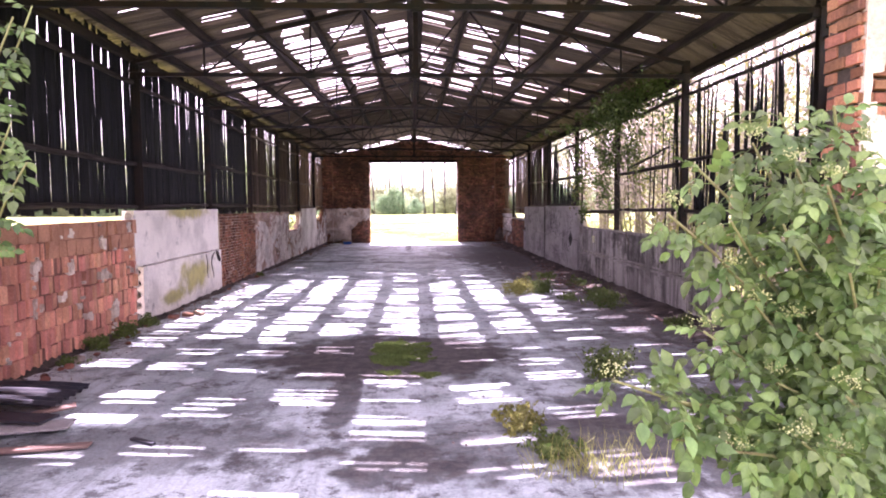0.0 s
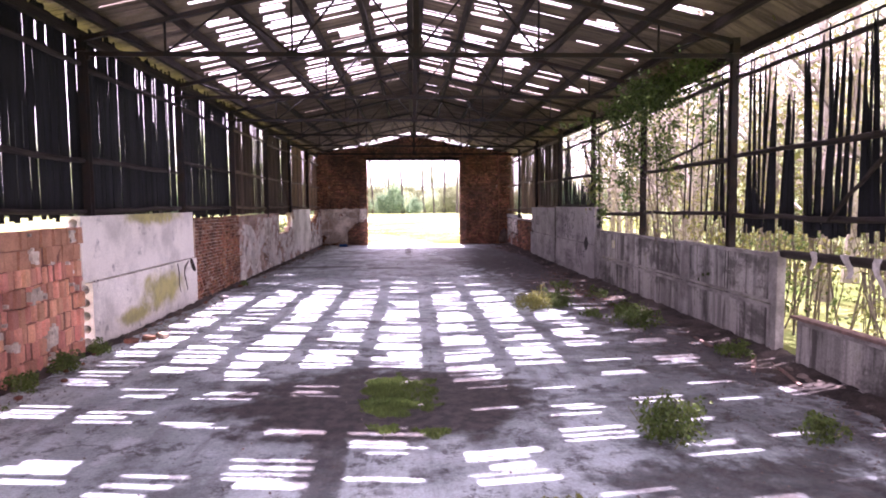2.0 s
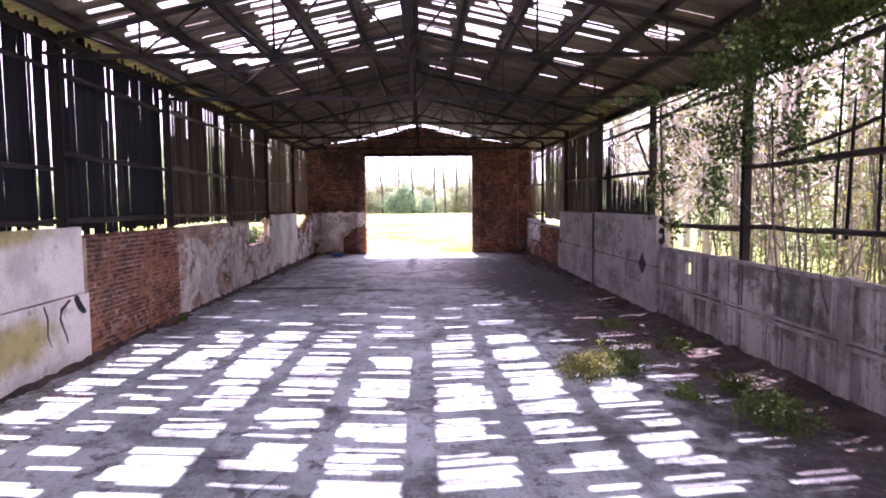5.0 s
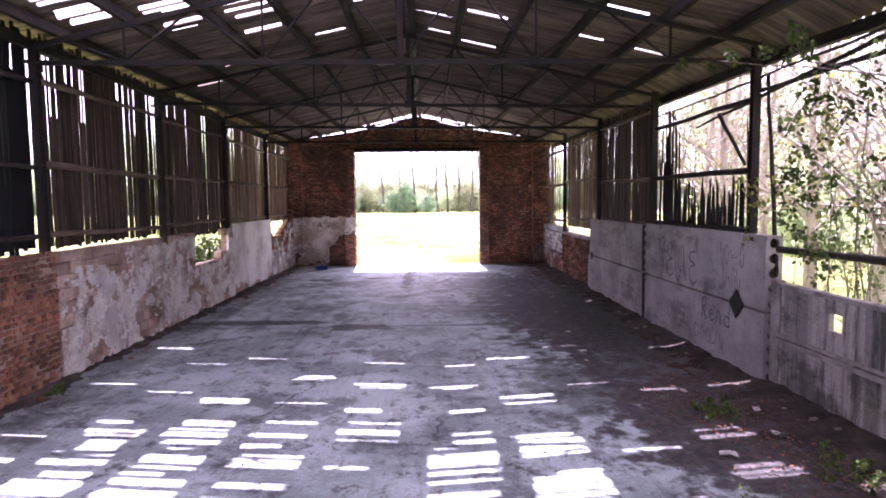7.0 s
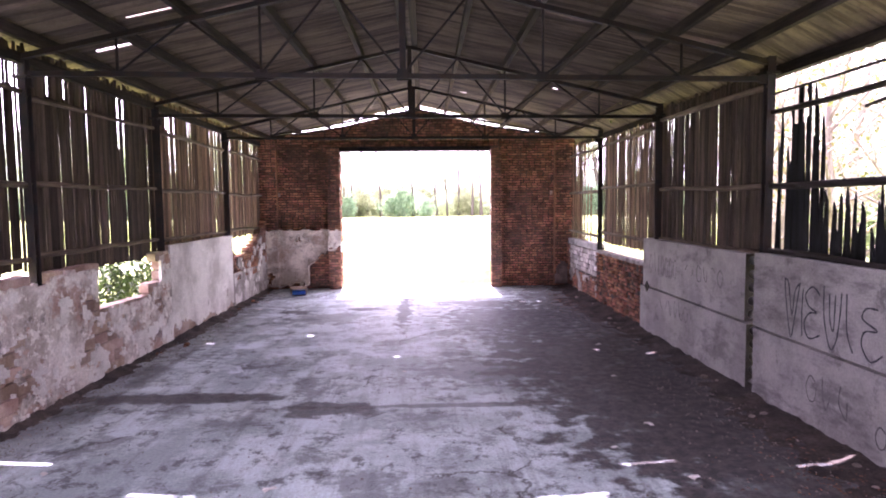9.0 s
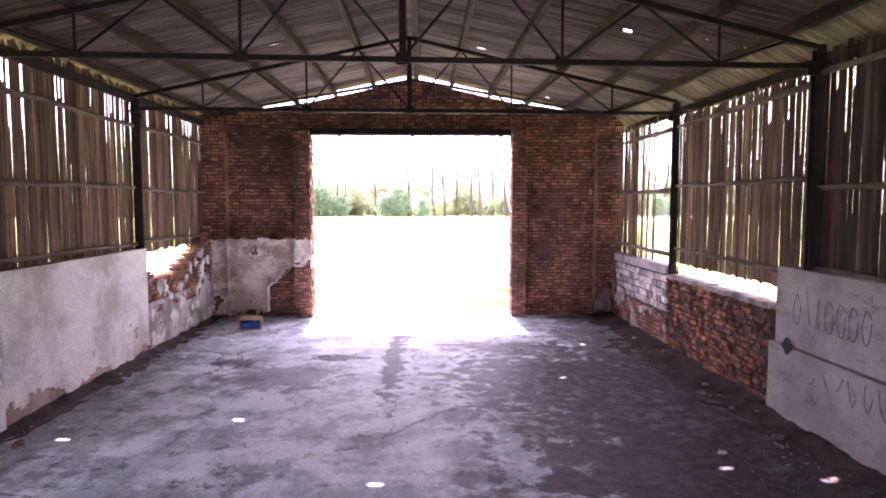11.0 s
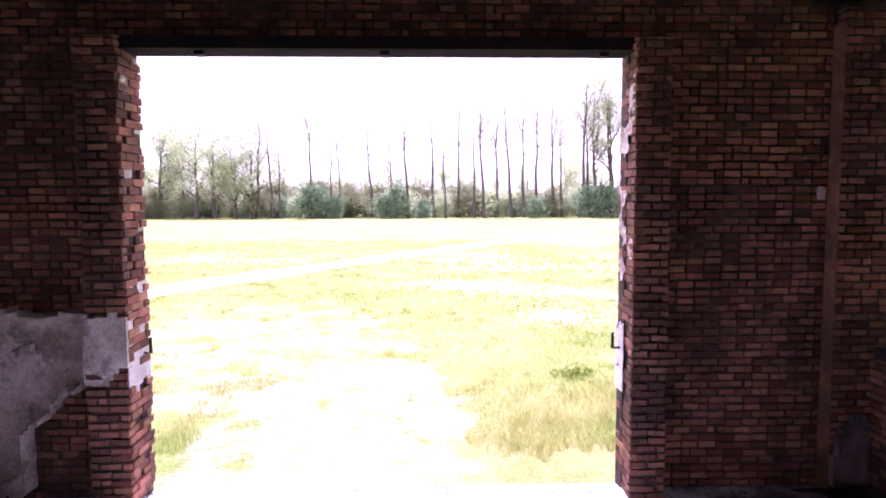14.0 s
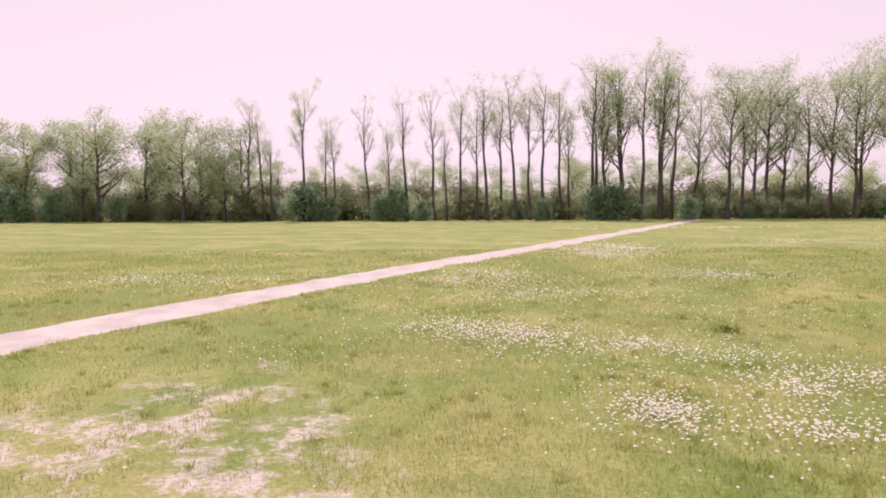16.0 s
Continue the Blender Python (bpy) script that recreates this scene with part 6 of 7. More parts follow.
while len(f) < 9000:
    x, y = r.uniform(-0.6, 0.6), r.uniform(-1.35, 1.35)
    q = math.hypot(x / 0.5, y / 1.25) + 0.85 * noise.fractal(Vector((x * 2.2, y * 2.2, 3)), 1.0, 2.0, 4)
    if q > 0.8 or r.random() < q * 0.7:
        continue
    h = r.uniform(0.012, 0.05) * (1.3 - q * 0.8)
    i = len(v)
    w = r.uniform(0.005, 0.012)
    v += [(x - w, y, -0.006), (x + w, y + r.uniform(-w, w), -0.006), (x + r.gauss(0, 0.02), y + r.gauss(0, 0.02), h)]
    f.append((i, i + 1, i + 2))
raw("moss_cover", v, f, M_WEED, moss)["kind"] = "stuff"
# dry grass tuft at the entrance
tuft = thing("dry_grass", "tuft of dry pale grass stalks at the entrance", "grass", (1.35, 2.75, 0))
v, f = [], []
for _ in range(160):
    b = Vector((r.gauss(0, 0.25), r.gauss(0, 0.12), 0))
    t = b + Vector((r.gauss(0, 0.12), r.gauss(0, 0.12), r.uniform(0.1, 0.4)))
    i = len(v)
    v += [b + Vector((-0.003, 0, 0)), b + Vector((0.003, 0, 0)), t]
    f.append((i, i + 1, i + 2))
raw("stalks", v, f, M_GRASS, tuft)

# ---- loose things on the floor ----
heap = thing("tin_sheet", "dark corrugated tin sheet lying bent on the floor", "metal sheet", (-4.6, 4.75, 0))
v, f = [], []
n = 28
for i in range(n + 1):
    for k in range(9):
        u, w = i / n, k / 8
        v.append((-0.75 + 1.5 * w, -0.4 + 0.8 * u, 0.1 + 0.025 * math.cos(u * 6 * 2 * math.pi) + 0.07 * (1 - w) + 0.05 * math.sin(w * 2.5)))
for i in range(n):
    for k in range(8):
        a = i * 9 + k
        f.append((a, a + 1, a + 10, a + 9))
o = raw("sheet", v, f, M_SHEET_DARK, heap, smooth=True)
DR = random.Random(121)
for x, y, z, l, w, a, tilt, m in ((-4.1, 3.9, 0.06, 1.3, 0.28, 12, 3, M_SLAB), (-4.3, 4.15, 0.12, 1.2, 0.3, -6, 4, M_SHEET_DARK), (-3.8, 3.45, 0.03, 1.5, 0.12, 9, 1, M_PLANK), (-3.9, 4.3, 0.1, 0.6, 0.1, 30, 5, M_PLANK), (-4.6, 5.5, 0.05, 0.9, 0.14, -12, 3, M_PLANK),
                                  (-2.62, 3.65, 0.012, 0.3, 0.05, -30, 0, M_SHEET_DARK), (4.6, 8.0, 0.02, 0.9, 0.06, 60, 0, M_PLANK), (4.75, 7.5, 0.02, 1.1, 0.05, 75, 0, M_PLANK), (4.55, 9.4, 0.02, 0.7, 0.05, 85, 0, M_PLANK)):
    bm = bmesh.new()
    box(bm, (-l / 2, -w / 2, -0.012), (l / 2, w / 2, 0.012), 0.004, 0.004, DR)
    o = tagged(part("loose_plank", bm, m), "broken flat piece of board lying on the dirty floor", "plank", "loose planks")
    o.location = (x, y, z + 0.004)
    o.rotation_euler = (radians(DR.uniform(-1, 1) * tilt), radians(DR.uniform(-1, 1) * tilt), radians(a))


def rubble(x, y, s, seed, material=M_STONE, label="loose lump of rubble by the wall", name="stone"):
    r = random.Random(seed)
    bm = bmesh.new()
    bmesh.ops.create_icosphere(bm, subdivisions=2, radius=s)
    for q in bm.verts:
        q.co *= 1 + 0.3 * noise.noise(q.co / s * 1.3 + Vector((seed, 0, 0)))
        q.co.z *= 0.65
    o = tagged(part(name, bm, material), label, "stone", "rubble")
    o.location = (x, y, s * 0.4)
    o.rotation_euler = (0, 0, r.uniform(0, 6))
    return o


rubble(-4.86, 6.8, 0.1, 1)
for x, y, a, m in ((-4.62, 10.45, 20, M_BRICK), (-4.45, 10.6, -35, M_CARD), (-4.8, 10.2, 70, M_BRICK), (-4.75, 15.1, 10, M_BLOCK_PALE)):
    bm = bmesh.new()
    box(bm, (-0.11, -0.055, 0.0), (0.11, 0.055, 0.07), 0.012, 0.01, DR)
    o = tagged(part("loose_brick", bm, m), "broken brick lying on the dirty floor", "brick", "loose bricks")
    o.location, o.rotation_euler = (x, y, 0.012), (0.05, 0.08, radians(a))
for i in range(70):
    s = -1 if i % 3 == 0 else 1
    y = DR.choice((DR.uniform(5.5, 10), DR.uniform(13, 27), DR.uniform(27, 34.8)))
    rubble(s * (5.05 - abs(DR.gauss(0, 0.2))), y, DR.uniform(0.025, 0.07), i + 10, M_STONE if i % 3 else M_BRICK)
# crumbs and leaf litter too small to count
v, f = [], []
for _ in range(9000):
    q = DR.random()
    if q < 0.42:
        x, y = -5.15 + abs(DR.gauss(0, 0.35)), DR.uniform(3, 35)
    elif q < 0.86:
        x, y = 5.15 - abs(DR.gauss(0, 0.9)), DR.uniform(3, 35)
    else:
        x, y = DR.uniform(-5, 5), DR.uniform(3, 35)
    s = DR.uniform(0.005, 0.016)
    i = len(v)
    v += [(x + DR.uniform(-s, s), y - s, 0.0), (x + s, y + DR.uniform(-s, s), 0.0), (x - s, y + s, 0.0), (x, y, s * DR.uniform(0.5, 1.2) + 0.006)]
    f += [(i, i + 1, i + 3), (i + 1, i + 2, i + 3), (i + 2, i, i + 3)]
tagged(raw("floor_crumbs", v, f, M_STONE), "scattered crumbs of mortar and dirt on the floor", "debris", kind="stuff")
for i, (x, y, s) in enumerate(((3.18, 21.16, 0.06), (3.79, 25.7, 0.09), (-1.33, 19.5, 0.08), (3.09, 19.56, 0.07), (3.48, 15.04, 0.1), (2.99, 18.9, 0.05), (3.12, 31.37, 0.1), (3.2, 21.1, 0.05), (0.6, 18.9, 0.05), (-0.6, 17.9, 0.04), (2.5, 20.4, 0.05), (1.3, 26.2, 0.05),
                              (3.9, 17.2, 0.07), (4.3, 15.6, 0.08), (4.2, 13.4, 0.1), (-0.1, 23.9, 0.06), (4.5, 16.4, 0.07), (-3.9, 20.0, 0.05), (3.4, 23.4, 0.05), (1.9, 32.4, 0.05), (-4.4, 30.6, 0.1), (-4.5, 32.0, 0.07), (4.4, 12.5, 0.09), (-4.7, 14.6, 0.09))):
    v, f = [], []
    for k in range(9):
        u, w = k % 3 - 1, k // 3 - 1
        v.append((u * s * DR.uniform(0.7, 1.0), w * s * 0.7 * DR.uniform(0.7, 1.0), 0.012 + s * 0.3 * DR.random()))
    for b, t in ((0, 1), (1, 2), (3, 4), (4, 5)):
        f.append((b, t, t + 3, b + 3))
    o = tagged(raw("litter_scrap", v, f, M_PAPER), "crumpled pale scrap of paper on the floor", "litter", "litter")
    o.location = (x, y, 0)
    o.rotation_euler = (0, 0, DR.uniform(0, 6))
v, f = [], []
for _ in range(2600):
    x, y = DR.choice(((4.2, 15.3), (4.4, 13.0), (3.7, 16.6), (4.6, 18.5), (4.5, 31.5), (-4.8, 12.0)))
    x, y = min(5.1, x + DR.gauss(0, 0.4)), y + DR.gauss(0, 1.1)
    s, a = DR.uniform(0.012, 0.035), DR.uniform(0, 6.28)
    c, d = math.cos(a) * s, math.sin(a) * s
    i, z = len(v), DR.uniform(0.012, 0.03)
    v += [(x - c, y - d, z), (x - d * 0.5, y + c * 0.5, z + 0.01), (x + c, y + d, z + 0.004), (x + d * 0.5, y - c * 0.5, z + 0.012)]
    f.append((i, i + 1, i + 2, i + 3))
tagged(raw("leaf_litter", v, f, M_DRY_LEAF), "dry reddish-brown leaves blown over the dirt", "dead leaves", kind="stuff")
carton = thing("cardboard_box", "open worn cardboard box with blue packaging inside", "box", (-3.86, 33.45, 0.0))
carton.rotation_euler = (0, 0, radians(12))
for lo, hi, nm, m in (((-0.26, -0.2, 0.008), (0.26, 0.2, 0.02), "bottom", M_CARD), ((-0.26, -0.2, 0.02), (-0.248, 0.2, 0.24), "side", M_CARD), ((0.248, -0.2, 0.02), (0.26, 0.2, 0.24), "side", M_CARD), ((-0.248, 0.19, 0.02), (0.248, 0.2, 0.24), "back", M_CARD),
                      ((-0.26, -0.02, 0.245), (0.26, 0.24, 0.257), "flap", M_CARD), ((-0.26, -0.22, 0.225), (0.26, -0.03, 0.237), "flap", M_CARD), ((-0.2, -0.16, 0.022), (0.22, 0.16, 0.16), "blue_packet", M_BLUE)):
    bm = bmesh.new()
    box(bm, lo, hi, 0.003, 0.002)
    part(nm, bm, m, carton, "blue packaging" if m is M_BLUE else "")


# ---- trees ----
def tree(name, label, at, height, radius, seed, crown, leaf, count, material, bark, limbs=9, bare=0.35, rise=0.7, fork=3, group="", sides=6):
    """A tapered trunk with limbs and twigs, and leaves in loose clumps round the twigs."""
    r = random.Random(seed)
    ob = thing(name, label, "tree", at, group)
    v, f = [], []
    pts = [Vector((0, 0, -0.2))]
    for i in range(1, 9):
        pts.append(Vector((pts[-1].x + r.gauss(0, 0.018) * height * 0.4, pts[-1].y + r.gauss(0, 0.018) * height * 0.4, height * i / 8 * 0.97)))
    rad = [radius * (1.25 if i == 0 else 1) * (1 - 0.88 * i / 8) for i in range(9)]
    tube(v, f, pts, rad, sides)
    ends = [pts[-1]]
    for k in range(limbs):
        t = bare + (0.93 - bare) * (k + r.random()) / limbs
        i = min(7, int(t * 8))
        b = pts[i].lerp(pts[i + 1], t * 8 - i)
        a = r.uniform(0, 2 * math.pi)
        ln = crown * r.uniform(0.6, 1.1) * (1.15 - 0.55 * abs(t - 0.55))
        e = b + Vector((math.cos(a) * ln, math.sin(a) * ln, ln * rise * r.uniform(0.7, 1.5)))
        m = b.lerp(e, 0.5) + Vector((0, 0, -0.08 * ln)) + rvec(r) * 0.06 * ln
        q = rad[i] * 0.45
        tube(v, f, [b, b.lerp(m, 0.5) + rvec(r) * 0.03 * ln, m, m.lerp(e, 0.5) + rvec(r) * 0.04 * ln, e], [q, q * 0.8, q * 0.6, q * 0.4, q * 0.15], 5)
        ends += [e, m.lerp(e, 0.6)]
        for _ in range(fork):
            s = m.lerp(e, r.uniform(-0.3, 0.9))
            g = s + Vector((r.gauss(0, 0.35), r.gauss(0, 0.35), r.uniform(0.0, 0.6))) * ln * 0.7
            tube(v, f, [s, s.lerp(g, 0.5) + rvec(r) * 0.04 * ln, g], [q * 0.35, q * 0.25, q * 0.08], 4)
            ends.append(g)
    raw("trunk", v, f, bark, ob)
    v, f = [], []
    per = max(1, count // len(ends))
    for e in ends:
        c = [e + rvec(r) * crown * 0.22 for _ in range(3)]
        for _ in range(per):
            p = r.choice(c) + Vector((r.gauss(0, 1), r.gauss(0, 1), r.gauss(0, 0.8))) * crown * 0.12
            way = (rvec(r) + Vector((0, 0, -0.3))).normalized()
            s = leaf * r.uniform(0.6, 1.3)
            sd = way.cross(rvec(r)).normalized() * s * 0.34
            i = len(v)
            v += [p, p + way * s * 0.5 + sd, p + way * s, p + way * s * 0.5 - sd]
            f.append((i, i + 1, i + 2, i + 3))
    raw("crown", v, f, material, ob)
    return ob


# beside the open wall
for x, y, h, rad, s, n, tilt in ((7.9, 9.3, 11, 0.24, 201, 1500, 0.12), (9.5, 13.8, 10, 0.16, 202, 1500, -0.05), (8.2, 18.3, 9, 0.17, 203, 700, 0.1), (10.5, 22.5, 12, 0.2, 204, 900, -0.06), (8.6, 25.6, 8, 0.14, 205, 600, 0.05), (9.6, 21.0, 9, 0.15, 215, 600, 0.12), (11.5, 26.5, 10, 0.16, 216, 700, -0.1), (13.5, 23.0, 12, 0.2, 217, 1200, 0.05), (14.0, 30.5, 11, 0.18, 218, 900, 0.0), (19.0, 27.0, 13, 0.2, 219, 2200, 0.0), (9.4, 29.0, 9, 0.14, 220, 500, 0.1), (8.4, 27.2, 7, 0.1, 221, 350, -0.12), (12.0, 34.0, 11, 0.17, 222, 900, 0.08), (14.5, 38.0, 12, 0.18, 223, 1100, -0.06), (11.0, 31.5, 10, 0.14, 224, 700, -0.05), (16.5, 42.5, 12, 0.18, 225, 1200, 0.04), (19.5, 47.0, 13, 0.2, 226, 1500, 0.0), (12.5, 17.0, 12, 0.2, 206, 1500, 0.0),
                                  (13, 10.5, 12, 0.2, 208, 1600, 0.0), (11, 5.5, 11, 0.18, 209, 1400, 0.05), (15, 26, 11, 0.17, 210, 1200, 0.0), (17, 14, 13, 0.2, 211, 2600, 0.03), (18, 20, 13, 0.2, 212, 2600, -0.03), (16.5, 7.5, 13, 0.2, 213, 2600, 0.0), (12, 30, 10, 0.16, 214, 700, 0.04)):
    o = tree("young_tree", "pale-barked tree with thin spring leaves outside the barn", (x, y, -0.07), h, rad, s, 3.0, 0.12, n, M_LEAF_LIGHT, M_BARK_PALE, 17, 0.14, 0.75, 6, "trees beside the barn")
    o.rotation_euler = (tilt, 0, s)

FR = random.Random(301)
G = "far tree line"
POPLARS = [tree("poplar", "tall thin poplar with a sparse crown at the meadow's edge", (-400, 300 + 20 * i, 0), 26, 0.40, 310 + i, 3.0, 0.17, 2200 + 1500 * (i % 3), M_LEAF_SPRING_HAZY, M_BARK_DARK, 13, 0.5, 1.7, 6, G, 5) for i in range(6)]
BROAD = [tree("broadleaf_tree", "broad tree with spring foliage paled by painted haze at the wood's edge", (-460, 300 + 30 * i, 0), 18, 0.46, 330 + i, 5.0, 0.30, 8500, M_LEAF_SPRING_HAZY, M_BARK_DARK, 18, 0.16, 0.8, 6, G, 5) for i in range(5)]
FULL = [tree("tall_tree", "tall multi-stemmed tree with light olive crown", (-520, 300 + 30 * i, 0), 29, 0.46, 350 + i, 5.0, 0.26, 8000, M_LEAF_SPRING_HAZY, M_BARK_DARK, 20, 0.3, 1.3, 7, G, 5) for i in range(4)]


def thicket(seed, w, h, n, material):
    ob = thing("thicket_bush", "dark green bush below the far trees", "bush", (-560, 300 + seed, 0), "far bushes")
    twigs("stem", (0, 0, 0), 5, (w * 0.4, w * 0.3), h * 0.8, ob, seed, M_BARK, 0.05)
    leaf_cloud("foliage", [((0, 0, h * 0.42), (w, w * 0.6, h * 0.36), n), ((0, 0, h * 0.75), (w * 0.5, w * 0.4, h * 0.2), n // 3)], 0.45, material, ob, seed)
    return ob


DARKS = [thicket(401 + i, 2.6, 5.0 + i, 2000, M_LEAF_DARK_HAZY) for i in range(3)]
LIGHTS = [thicket(411 + i, 4.2, 7.5, 3000, M_LEAF_SPRING_HAZY) for i in range(3)]

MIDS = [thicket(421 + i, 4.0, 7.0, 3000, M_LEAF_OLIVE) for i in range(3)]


def stand(src, x, y, k, wide=1.0):
    m = Matrix.Translation((x, y, -0.05)) @ Matrix.Rotation(FR.uniform(0, 6.28), 4, 'Z') @ Matrix.Rotation(radians(FR.gauss(0, 1.8)), 4, 'X')
    o = copy_thing(src, m)
    o.scale = (k * wide, k * wide, k)
    return o


# slender poplars along the middle of the line
for x, h in ((-36, 23), (-31.5, 21), (-29.8, 17), (-23.2, 24.5), (-19.6, 18), (-17.2, 21), (-10.6, 24), (-6, 19), (-2.5, 25), (3.3, 25.5), (5.6, 19), (8.4, 27), (11.6, 23), (13.8, 27), (17.2, 25), (20.0, 28), (22.6, 26), (25.8, 28), (29.4, 28), (31.2, 21), (35.3, 31), (38.5, 29), (42.4, 32), (45.5, 31), (49.6, 32), (52.5, 30)):
    stand(FR.choice(POPLARS), x, FR.uniform(162, 168), h / 26 * FR.uniform(0.97, 1.03))
# the denser wood on one side, taller trees on the other
for x in (-100, -93, -87, -81, -75, -70, -65, -59.5, -54, -49, -44.5, -40, -36):
    stand(FR.choice(BROAD), x + FR.uniform(-1, 1), FR.uniform(163, 172), FR.uniform(0.95, 1.15) * (1.0 if x < -50 else 0.85))
for x in (60, 64.5, 68.5, 72.5, 76, 79.5, 83.5, 87, 91, 95.5, 99, 104, 110):
    stand(FR.choice(FULL), x + FR.uniform(-1, 1), FR.uniform(162, 172), FR.uniform(0.9, 1.08) * (1.15 if x > 93 else 1.0))
for x in (43, 51, 39):
    stand(FULL[0], x, 166, 1.02)
# trees beyond the broken side of the barn
for y in range(-4, 46, 4):
    stand(FR.choice(FULL + POPLARS), FR.uniform(27, 36), y + FR.uniform(-1.5, 1.5), FR.uniform(0.55, 0.85), 1.2)
    stand(FR.choice(LIGHTS), FR.uniform(24, 34), y + FR.uniform(-1.5, 1.5), FR.uniform(0.6, 0.9))
for y in range(-6, 80, 3):
    stand(FR.choice(LIGHTS), FR.uniform(17, 23) + max(0, y - 40) * 0.5, y + FR.uniform(-1, 1), FR.uniform(0.55, 0.8))
    stand(FR.choice(LIGHTS), FR.uniform(34, 42) + max(0, y - 40) * 0.5, y + FR.uniform(-1, 1), FR.uniform(1.1, 1.5))
# low growth along and behind the whole line
x = -112.0
while x < 125:
    stand(FR.choice(MIDS), x, FR.uniform(174, 190), FR.uniform(0.8, 1.25), 1.1)
    if FR.random() < 0.5:
        stand(FR.choice(DARKS), x + FR.uniform(-2, 2), FR.uniform(165, 172), FR.uniform(0.45, 0.9))
    stand(FR.choice(MIDS if FR.random() < 0.7 else LIGHTS), x + 1.5, FR.uniform(166, 172), FR.uniform(0.5, 0.95), 1.1)
    x += FR.uniform(2.6, 4.2)
for x, k in ((-23.2, 1.35), (-18, 0.8), (-4.5, 1.15), (-8, 0.9), (0.5, 0.8), (37, 1.3), (40.5, 1.3), (24.5, 0.8), (-60, 0.8), (-72, 1.0), (-80, 1.1), (55, 0.9)):
    stand(FR.choice(DARKS), x, 161, k)
x = -130.0
while x < 150:
    stand(FR.choice(BROAD), x, FR.uniform(205, 230), FR.uniform(0.62, 0.85), 1.3)
    x += FR.uniform(6.5, 9.5)
for src in POPLARS + BROAD + FULL + DARKS + LIGHTS + MIDS:
    for o in list(src.children_recursive) + [src]:
        bpy.data.objects.remove(o)


# ---- meadow grass and flowers ----
def bare_spot(x, y):
    """Where the sandy ground shows."""
    if math.hypot((x + 0.9) / 1.9, (y - 37.0) / 4.2) < 1.0 + 0.3 * noise.noise(Vector((x, y, 5))):
        return True
    d = math.hypot((x + 3.6) / 3.0, (y - 43) / 5.0)
    return d < 1.1 and noise.fractal(Vector((x * 0.9, y * 0.9, 2)), 1.0, 2.0, 3) > -0.05


def near_track(x, y):
    return abs((x + 10) * 0.86 - (y - 51.2) * 0.505) < 1.2


GR = random.Random(501)
v, f = [], []
made = 0
while made < 260000:
    q = GR.random()
    y = 35.7 + 46 * q ** 1.7
    x = 0.42 + GR.uniform(-1, 1) * (4.0 + (y - 34) * 0.78)
    made += 1
    if bare_spot(x, y) and GR.random() < 0.9 or near_track(x, y):
        continue
    lush = noise.fractal(Vector((x * 0.35, y * 0.35, 7)), 1.0, 2.0, 3)
    if lush < -0.35 and GR.random() < 0.6:
        continue
    if y < 36.3 + 0.7 * noise.noise(Vector((x * 1.3, 2.0, 0))) + 0.3 * noise.noise(Vector((x * 5, 7.0, 0))):
        continue
    side = 1.6 if (y < 39.5 and abs(x) > 1.6) else 1.0
    h = GR.uniform(0.03, 0.085) * (1.15 + 0.7 * max(-0.5, lush)) * side * (1 + (y - 36) / 60)
    w = 0.003 + 0.003 * (y - 34) / 12
    z = lie(x, y)
    a = GR.uniform(0, 3.14)
    i = len(v)
    v += [(x - w * math.cos(a), y - w * math.sin(a), z - 0.01), (x + w * math.cos(a), y + w * math.sin(a), z - 0.01), (x + GR.gauss(0, 0.4) * h, y + GR.gauss(0, 0.4) * h, z + h)]
    f.append((i, i + 1, i + 2))
for _ in range(1500):
    y = 36.2 + 30 * GR.random() ** 1.5
    x = 0.42 + GR.uniform(-1, 1) * (3.5 + (y - 34) * 0.75)
    if bare_spot(x, y) and GR.random() < 0.8 or near_track(x, y) or noise.fractal(Vector((x * 0.5, y * 0.5, 4)), 1.0, 2.0, 3) < 0.0:
        continue
    k, z = GR.uniform(0.04, 0.16), lie(x, y)
    for _ in range(int(30 + 260 * k)):
        px, py = x + GR.gauss(0, k), y + GR.gauss(0, k)
        h, w, a = GR.uniform(0.06, 0.15), 0.003 + 0.0025 * (y - 34) / 12, GR.uniform(0, 3.14)
        i = len(v)
        v += [(px - w * math.cos(a), py - w * math.sin(a), z - 0.01), (px + w * math.cos(a), py + w * math.sin(a), z - 0.01), (px + GR.gauss(0, 0.45) * h, py + GR.gauss(0, 0.45) * h, z + h)]
        f.append((i, i + 1, i + 2))
tagged(raw("meadow_grass", v, f, M_GRASS), "short yellow-green meadow grass", "grass", kind="stuff")
v, f = [], []
spots = []
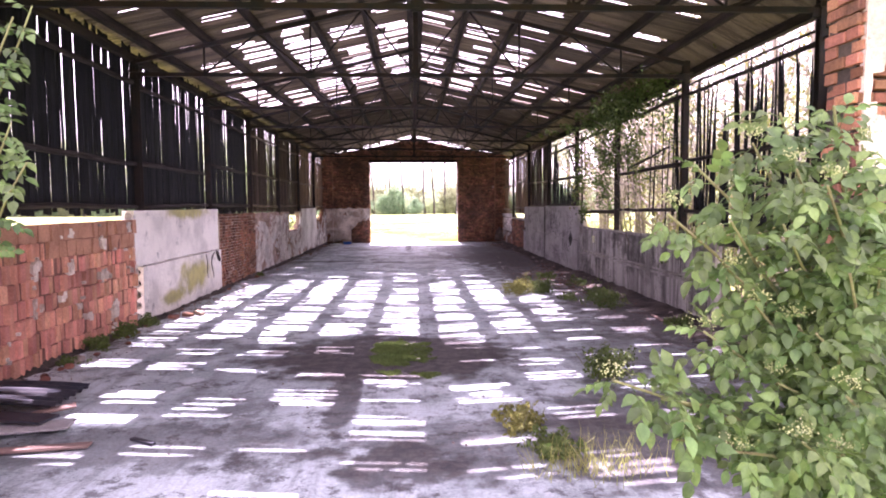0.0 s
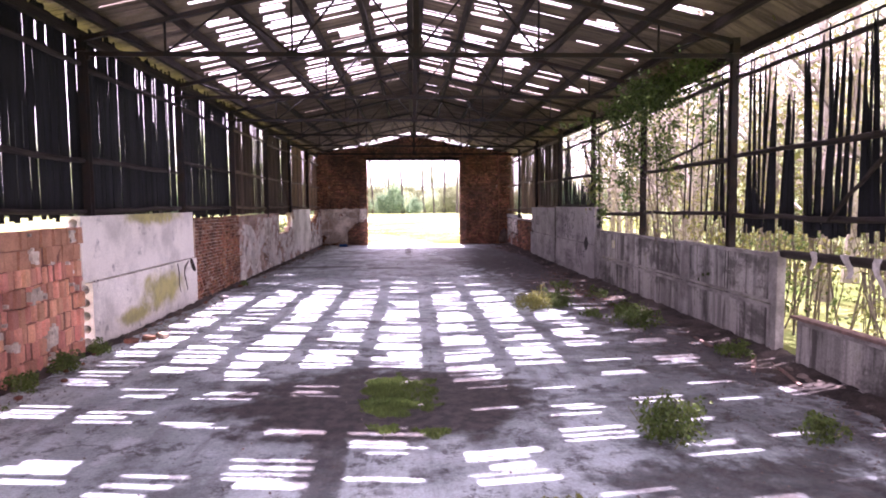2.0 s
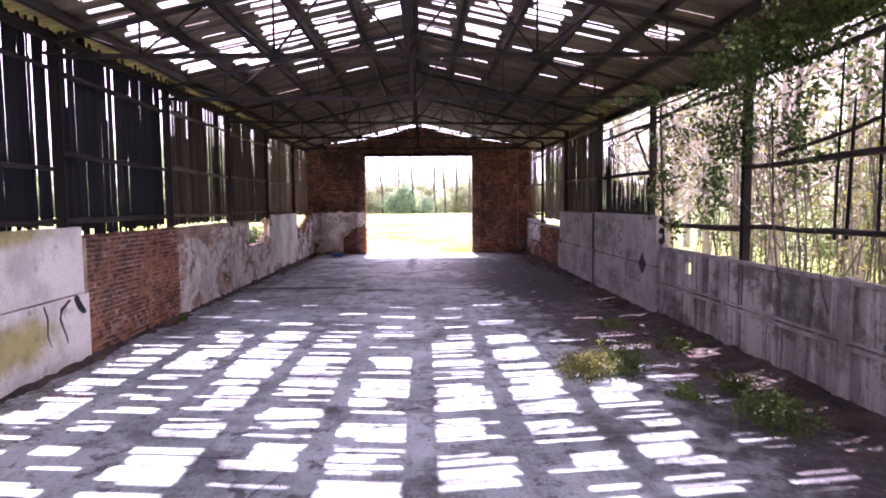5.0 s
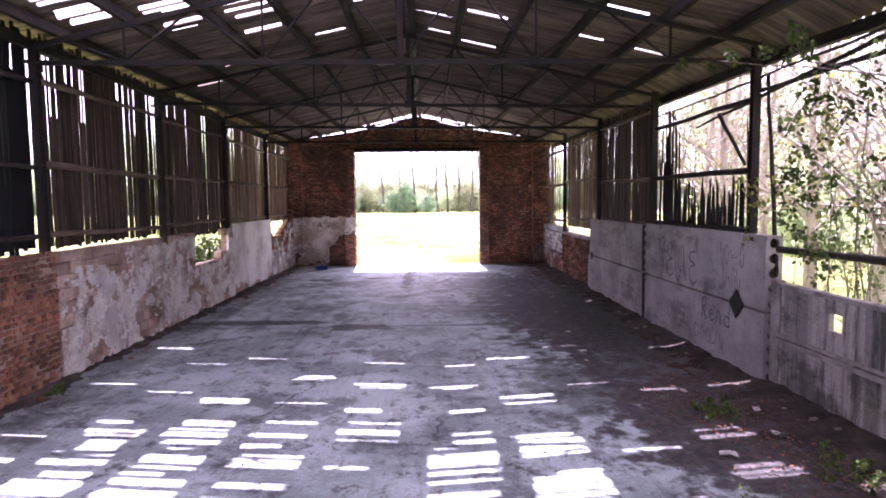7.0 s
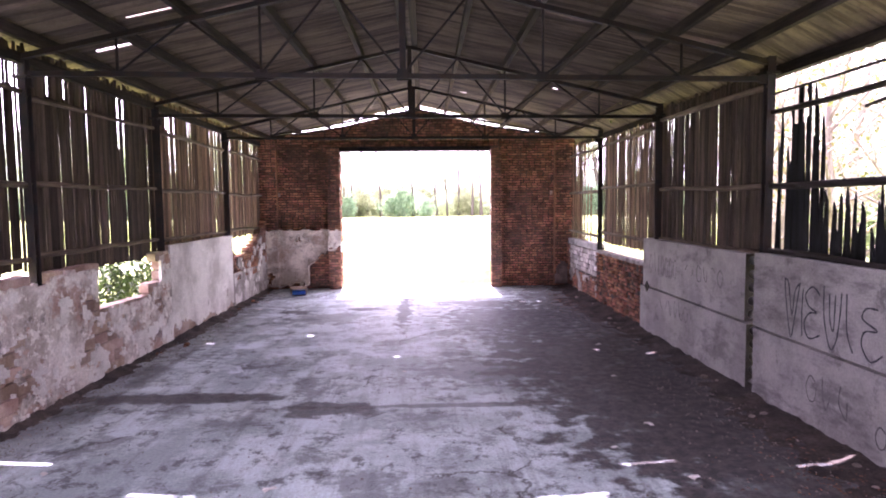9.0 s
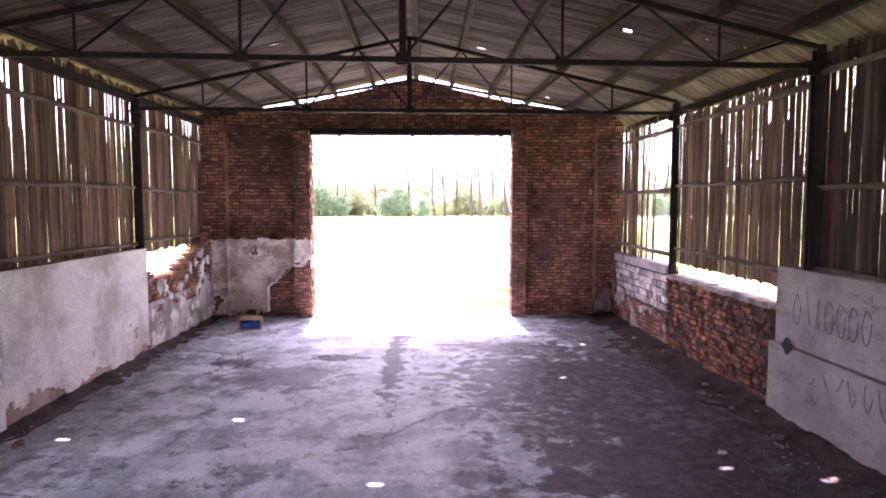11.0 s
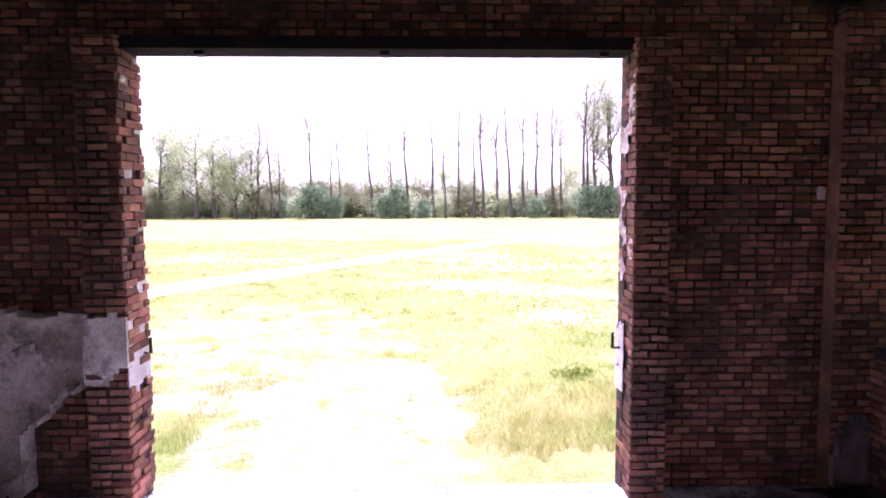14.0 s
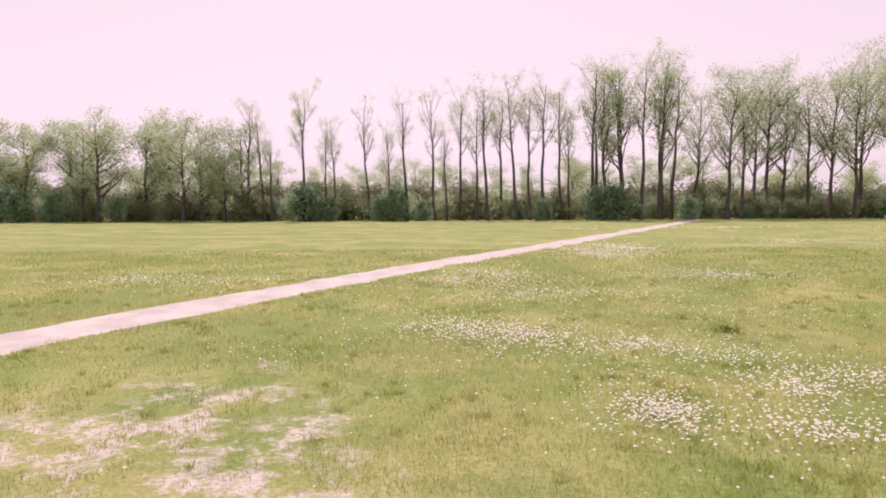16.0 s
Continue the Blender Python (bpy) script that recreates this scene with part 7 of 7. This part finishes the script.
for cx, cy, rx, ry, n in ((2.6, 51.0, 1.7, 1.4, 330), (1.0, 52.0, 1.4, 1.2, 150), (5.4, 49.6, 1.3, 0.9, 170), (4.2, 45.2, 0.8, 0.8, 230), (6.4, 44.2, 1.3, 0.8, 150), (7.0, 46.2, 1.0, 1.0, 130), (8.6, 46.8, 1.2, 1.0, 130), (7.2, 48.6, 1.1, 1.0, 90),
                           (12.0, 76.5, 2.8, 4.5, 420), (15.4, 81.0, 2.5, 4.0, 250), (14.2, 63.5, 3.0, 2.4, 260), (3.6, 64.0, 3.0, 3.5, 240), (5, 58, 3.5, 3.0, 220), (33, 87, 6, 4, 150), (-11.9, 63.2, 3.2, 2.2, 200), (-6.5, 62, 4.0, 3.0, 120),
                           (2, 62, 3, 3, 120), (40, 118, 14, 4, 260), (9, 55, 5, 5, 130), (4.5, 47.5, 4.0, 3.0, 90), (-3, 49.5, 2.5, 2, 20)):
    for _ in range(int(n * 2.2)):
        k = 0.45 if GR.random() < 0.6 else 1.0
        spots.append((cx + GR.gauss(0, k) * rx, cy + GR.gauss(0, k) * ry))
for x, y in spots:
    if near_track(x, y):
        continue
    z, s = lie(x, y) + GR.uniform(0.1, 0.2), GR.uniform(0.018, 0.034) * (1 + max(0, y - 50) / 60)
    i = len(v)
    v += [(x - s, y, z), (x + s, y, z), (x, y - s, z), (x, y + s, z), (x, y, z - 0.5 * s), (x, y, z + 0.5 * s)]
    f += [(i + a, i + b, i + c) for a, b, c in ((0, 2, 5), (2, 1, 5), (1, 3, 5), (3, 0, 5), (2, 0, 4), (1, 2, 4), (3, 1, 4), (0, 3, 4))]
tagged(raw("dandelion_clocks", v, f, M_FLOWER), "white seeded dandelion heads scattered in the meadow", "flowers", kind="stuff")
for x, y, r0, h, n in ((5.0, 38.6, 0.5, 0.22, 500), (6.3, 37.6, 0.5, 0.26, 500), (-4.2, 36.9, 0.5, 0.26, 400), (8.4, 51.5, 0.45, 0.2, 300), (3.6, 36.8, 0.4, 0.26, 320), (7.8, 40.5, 0.5, 0.2, 340), (3.2, 39.8, 0.4, 0.14, 260)):
    o = weed(x, y, r0, h, n, GR.randrange(9999), M_GRASS, "low leafy weed tuft in the meadow")
    o["group"] = "meadow weeds"
    o.location.z = lie(x, y)
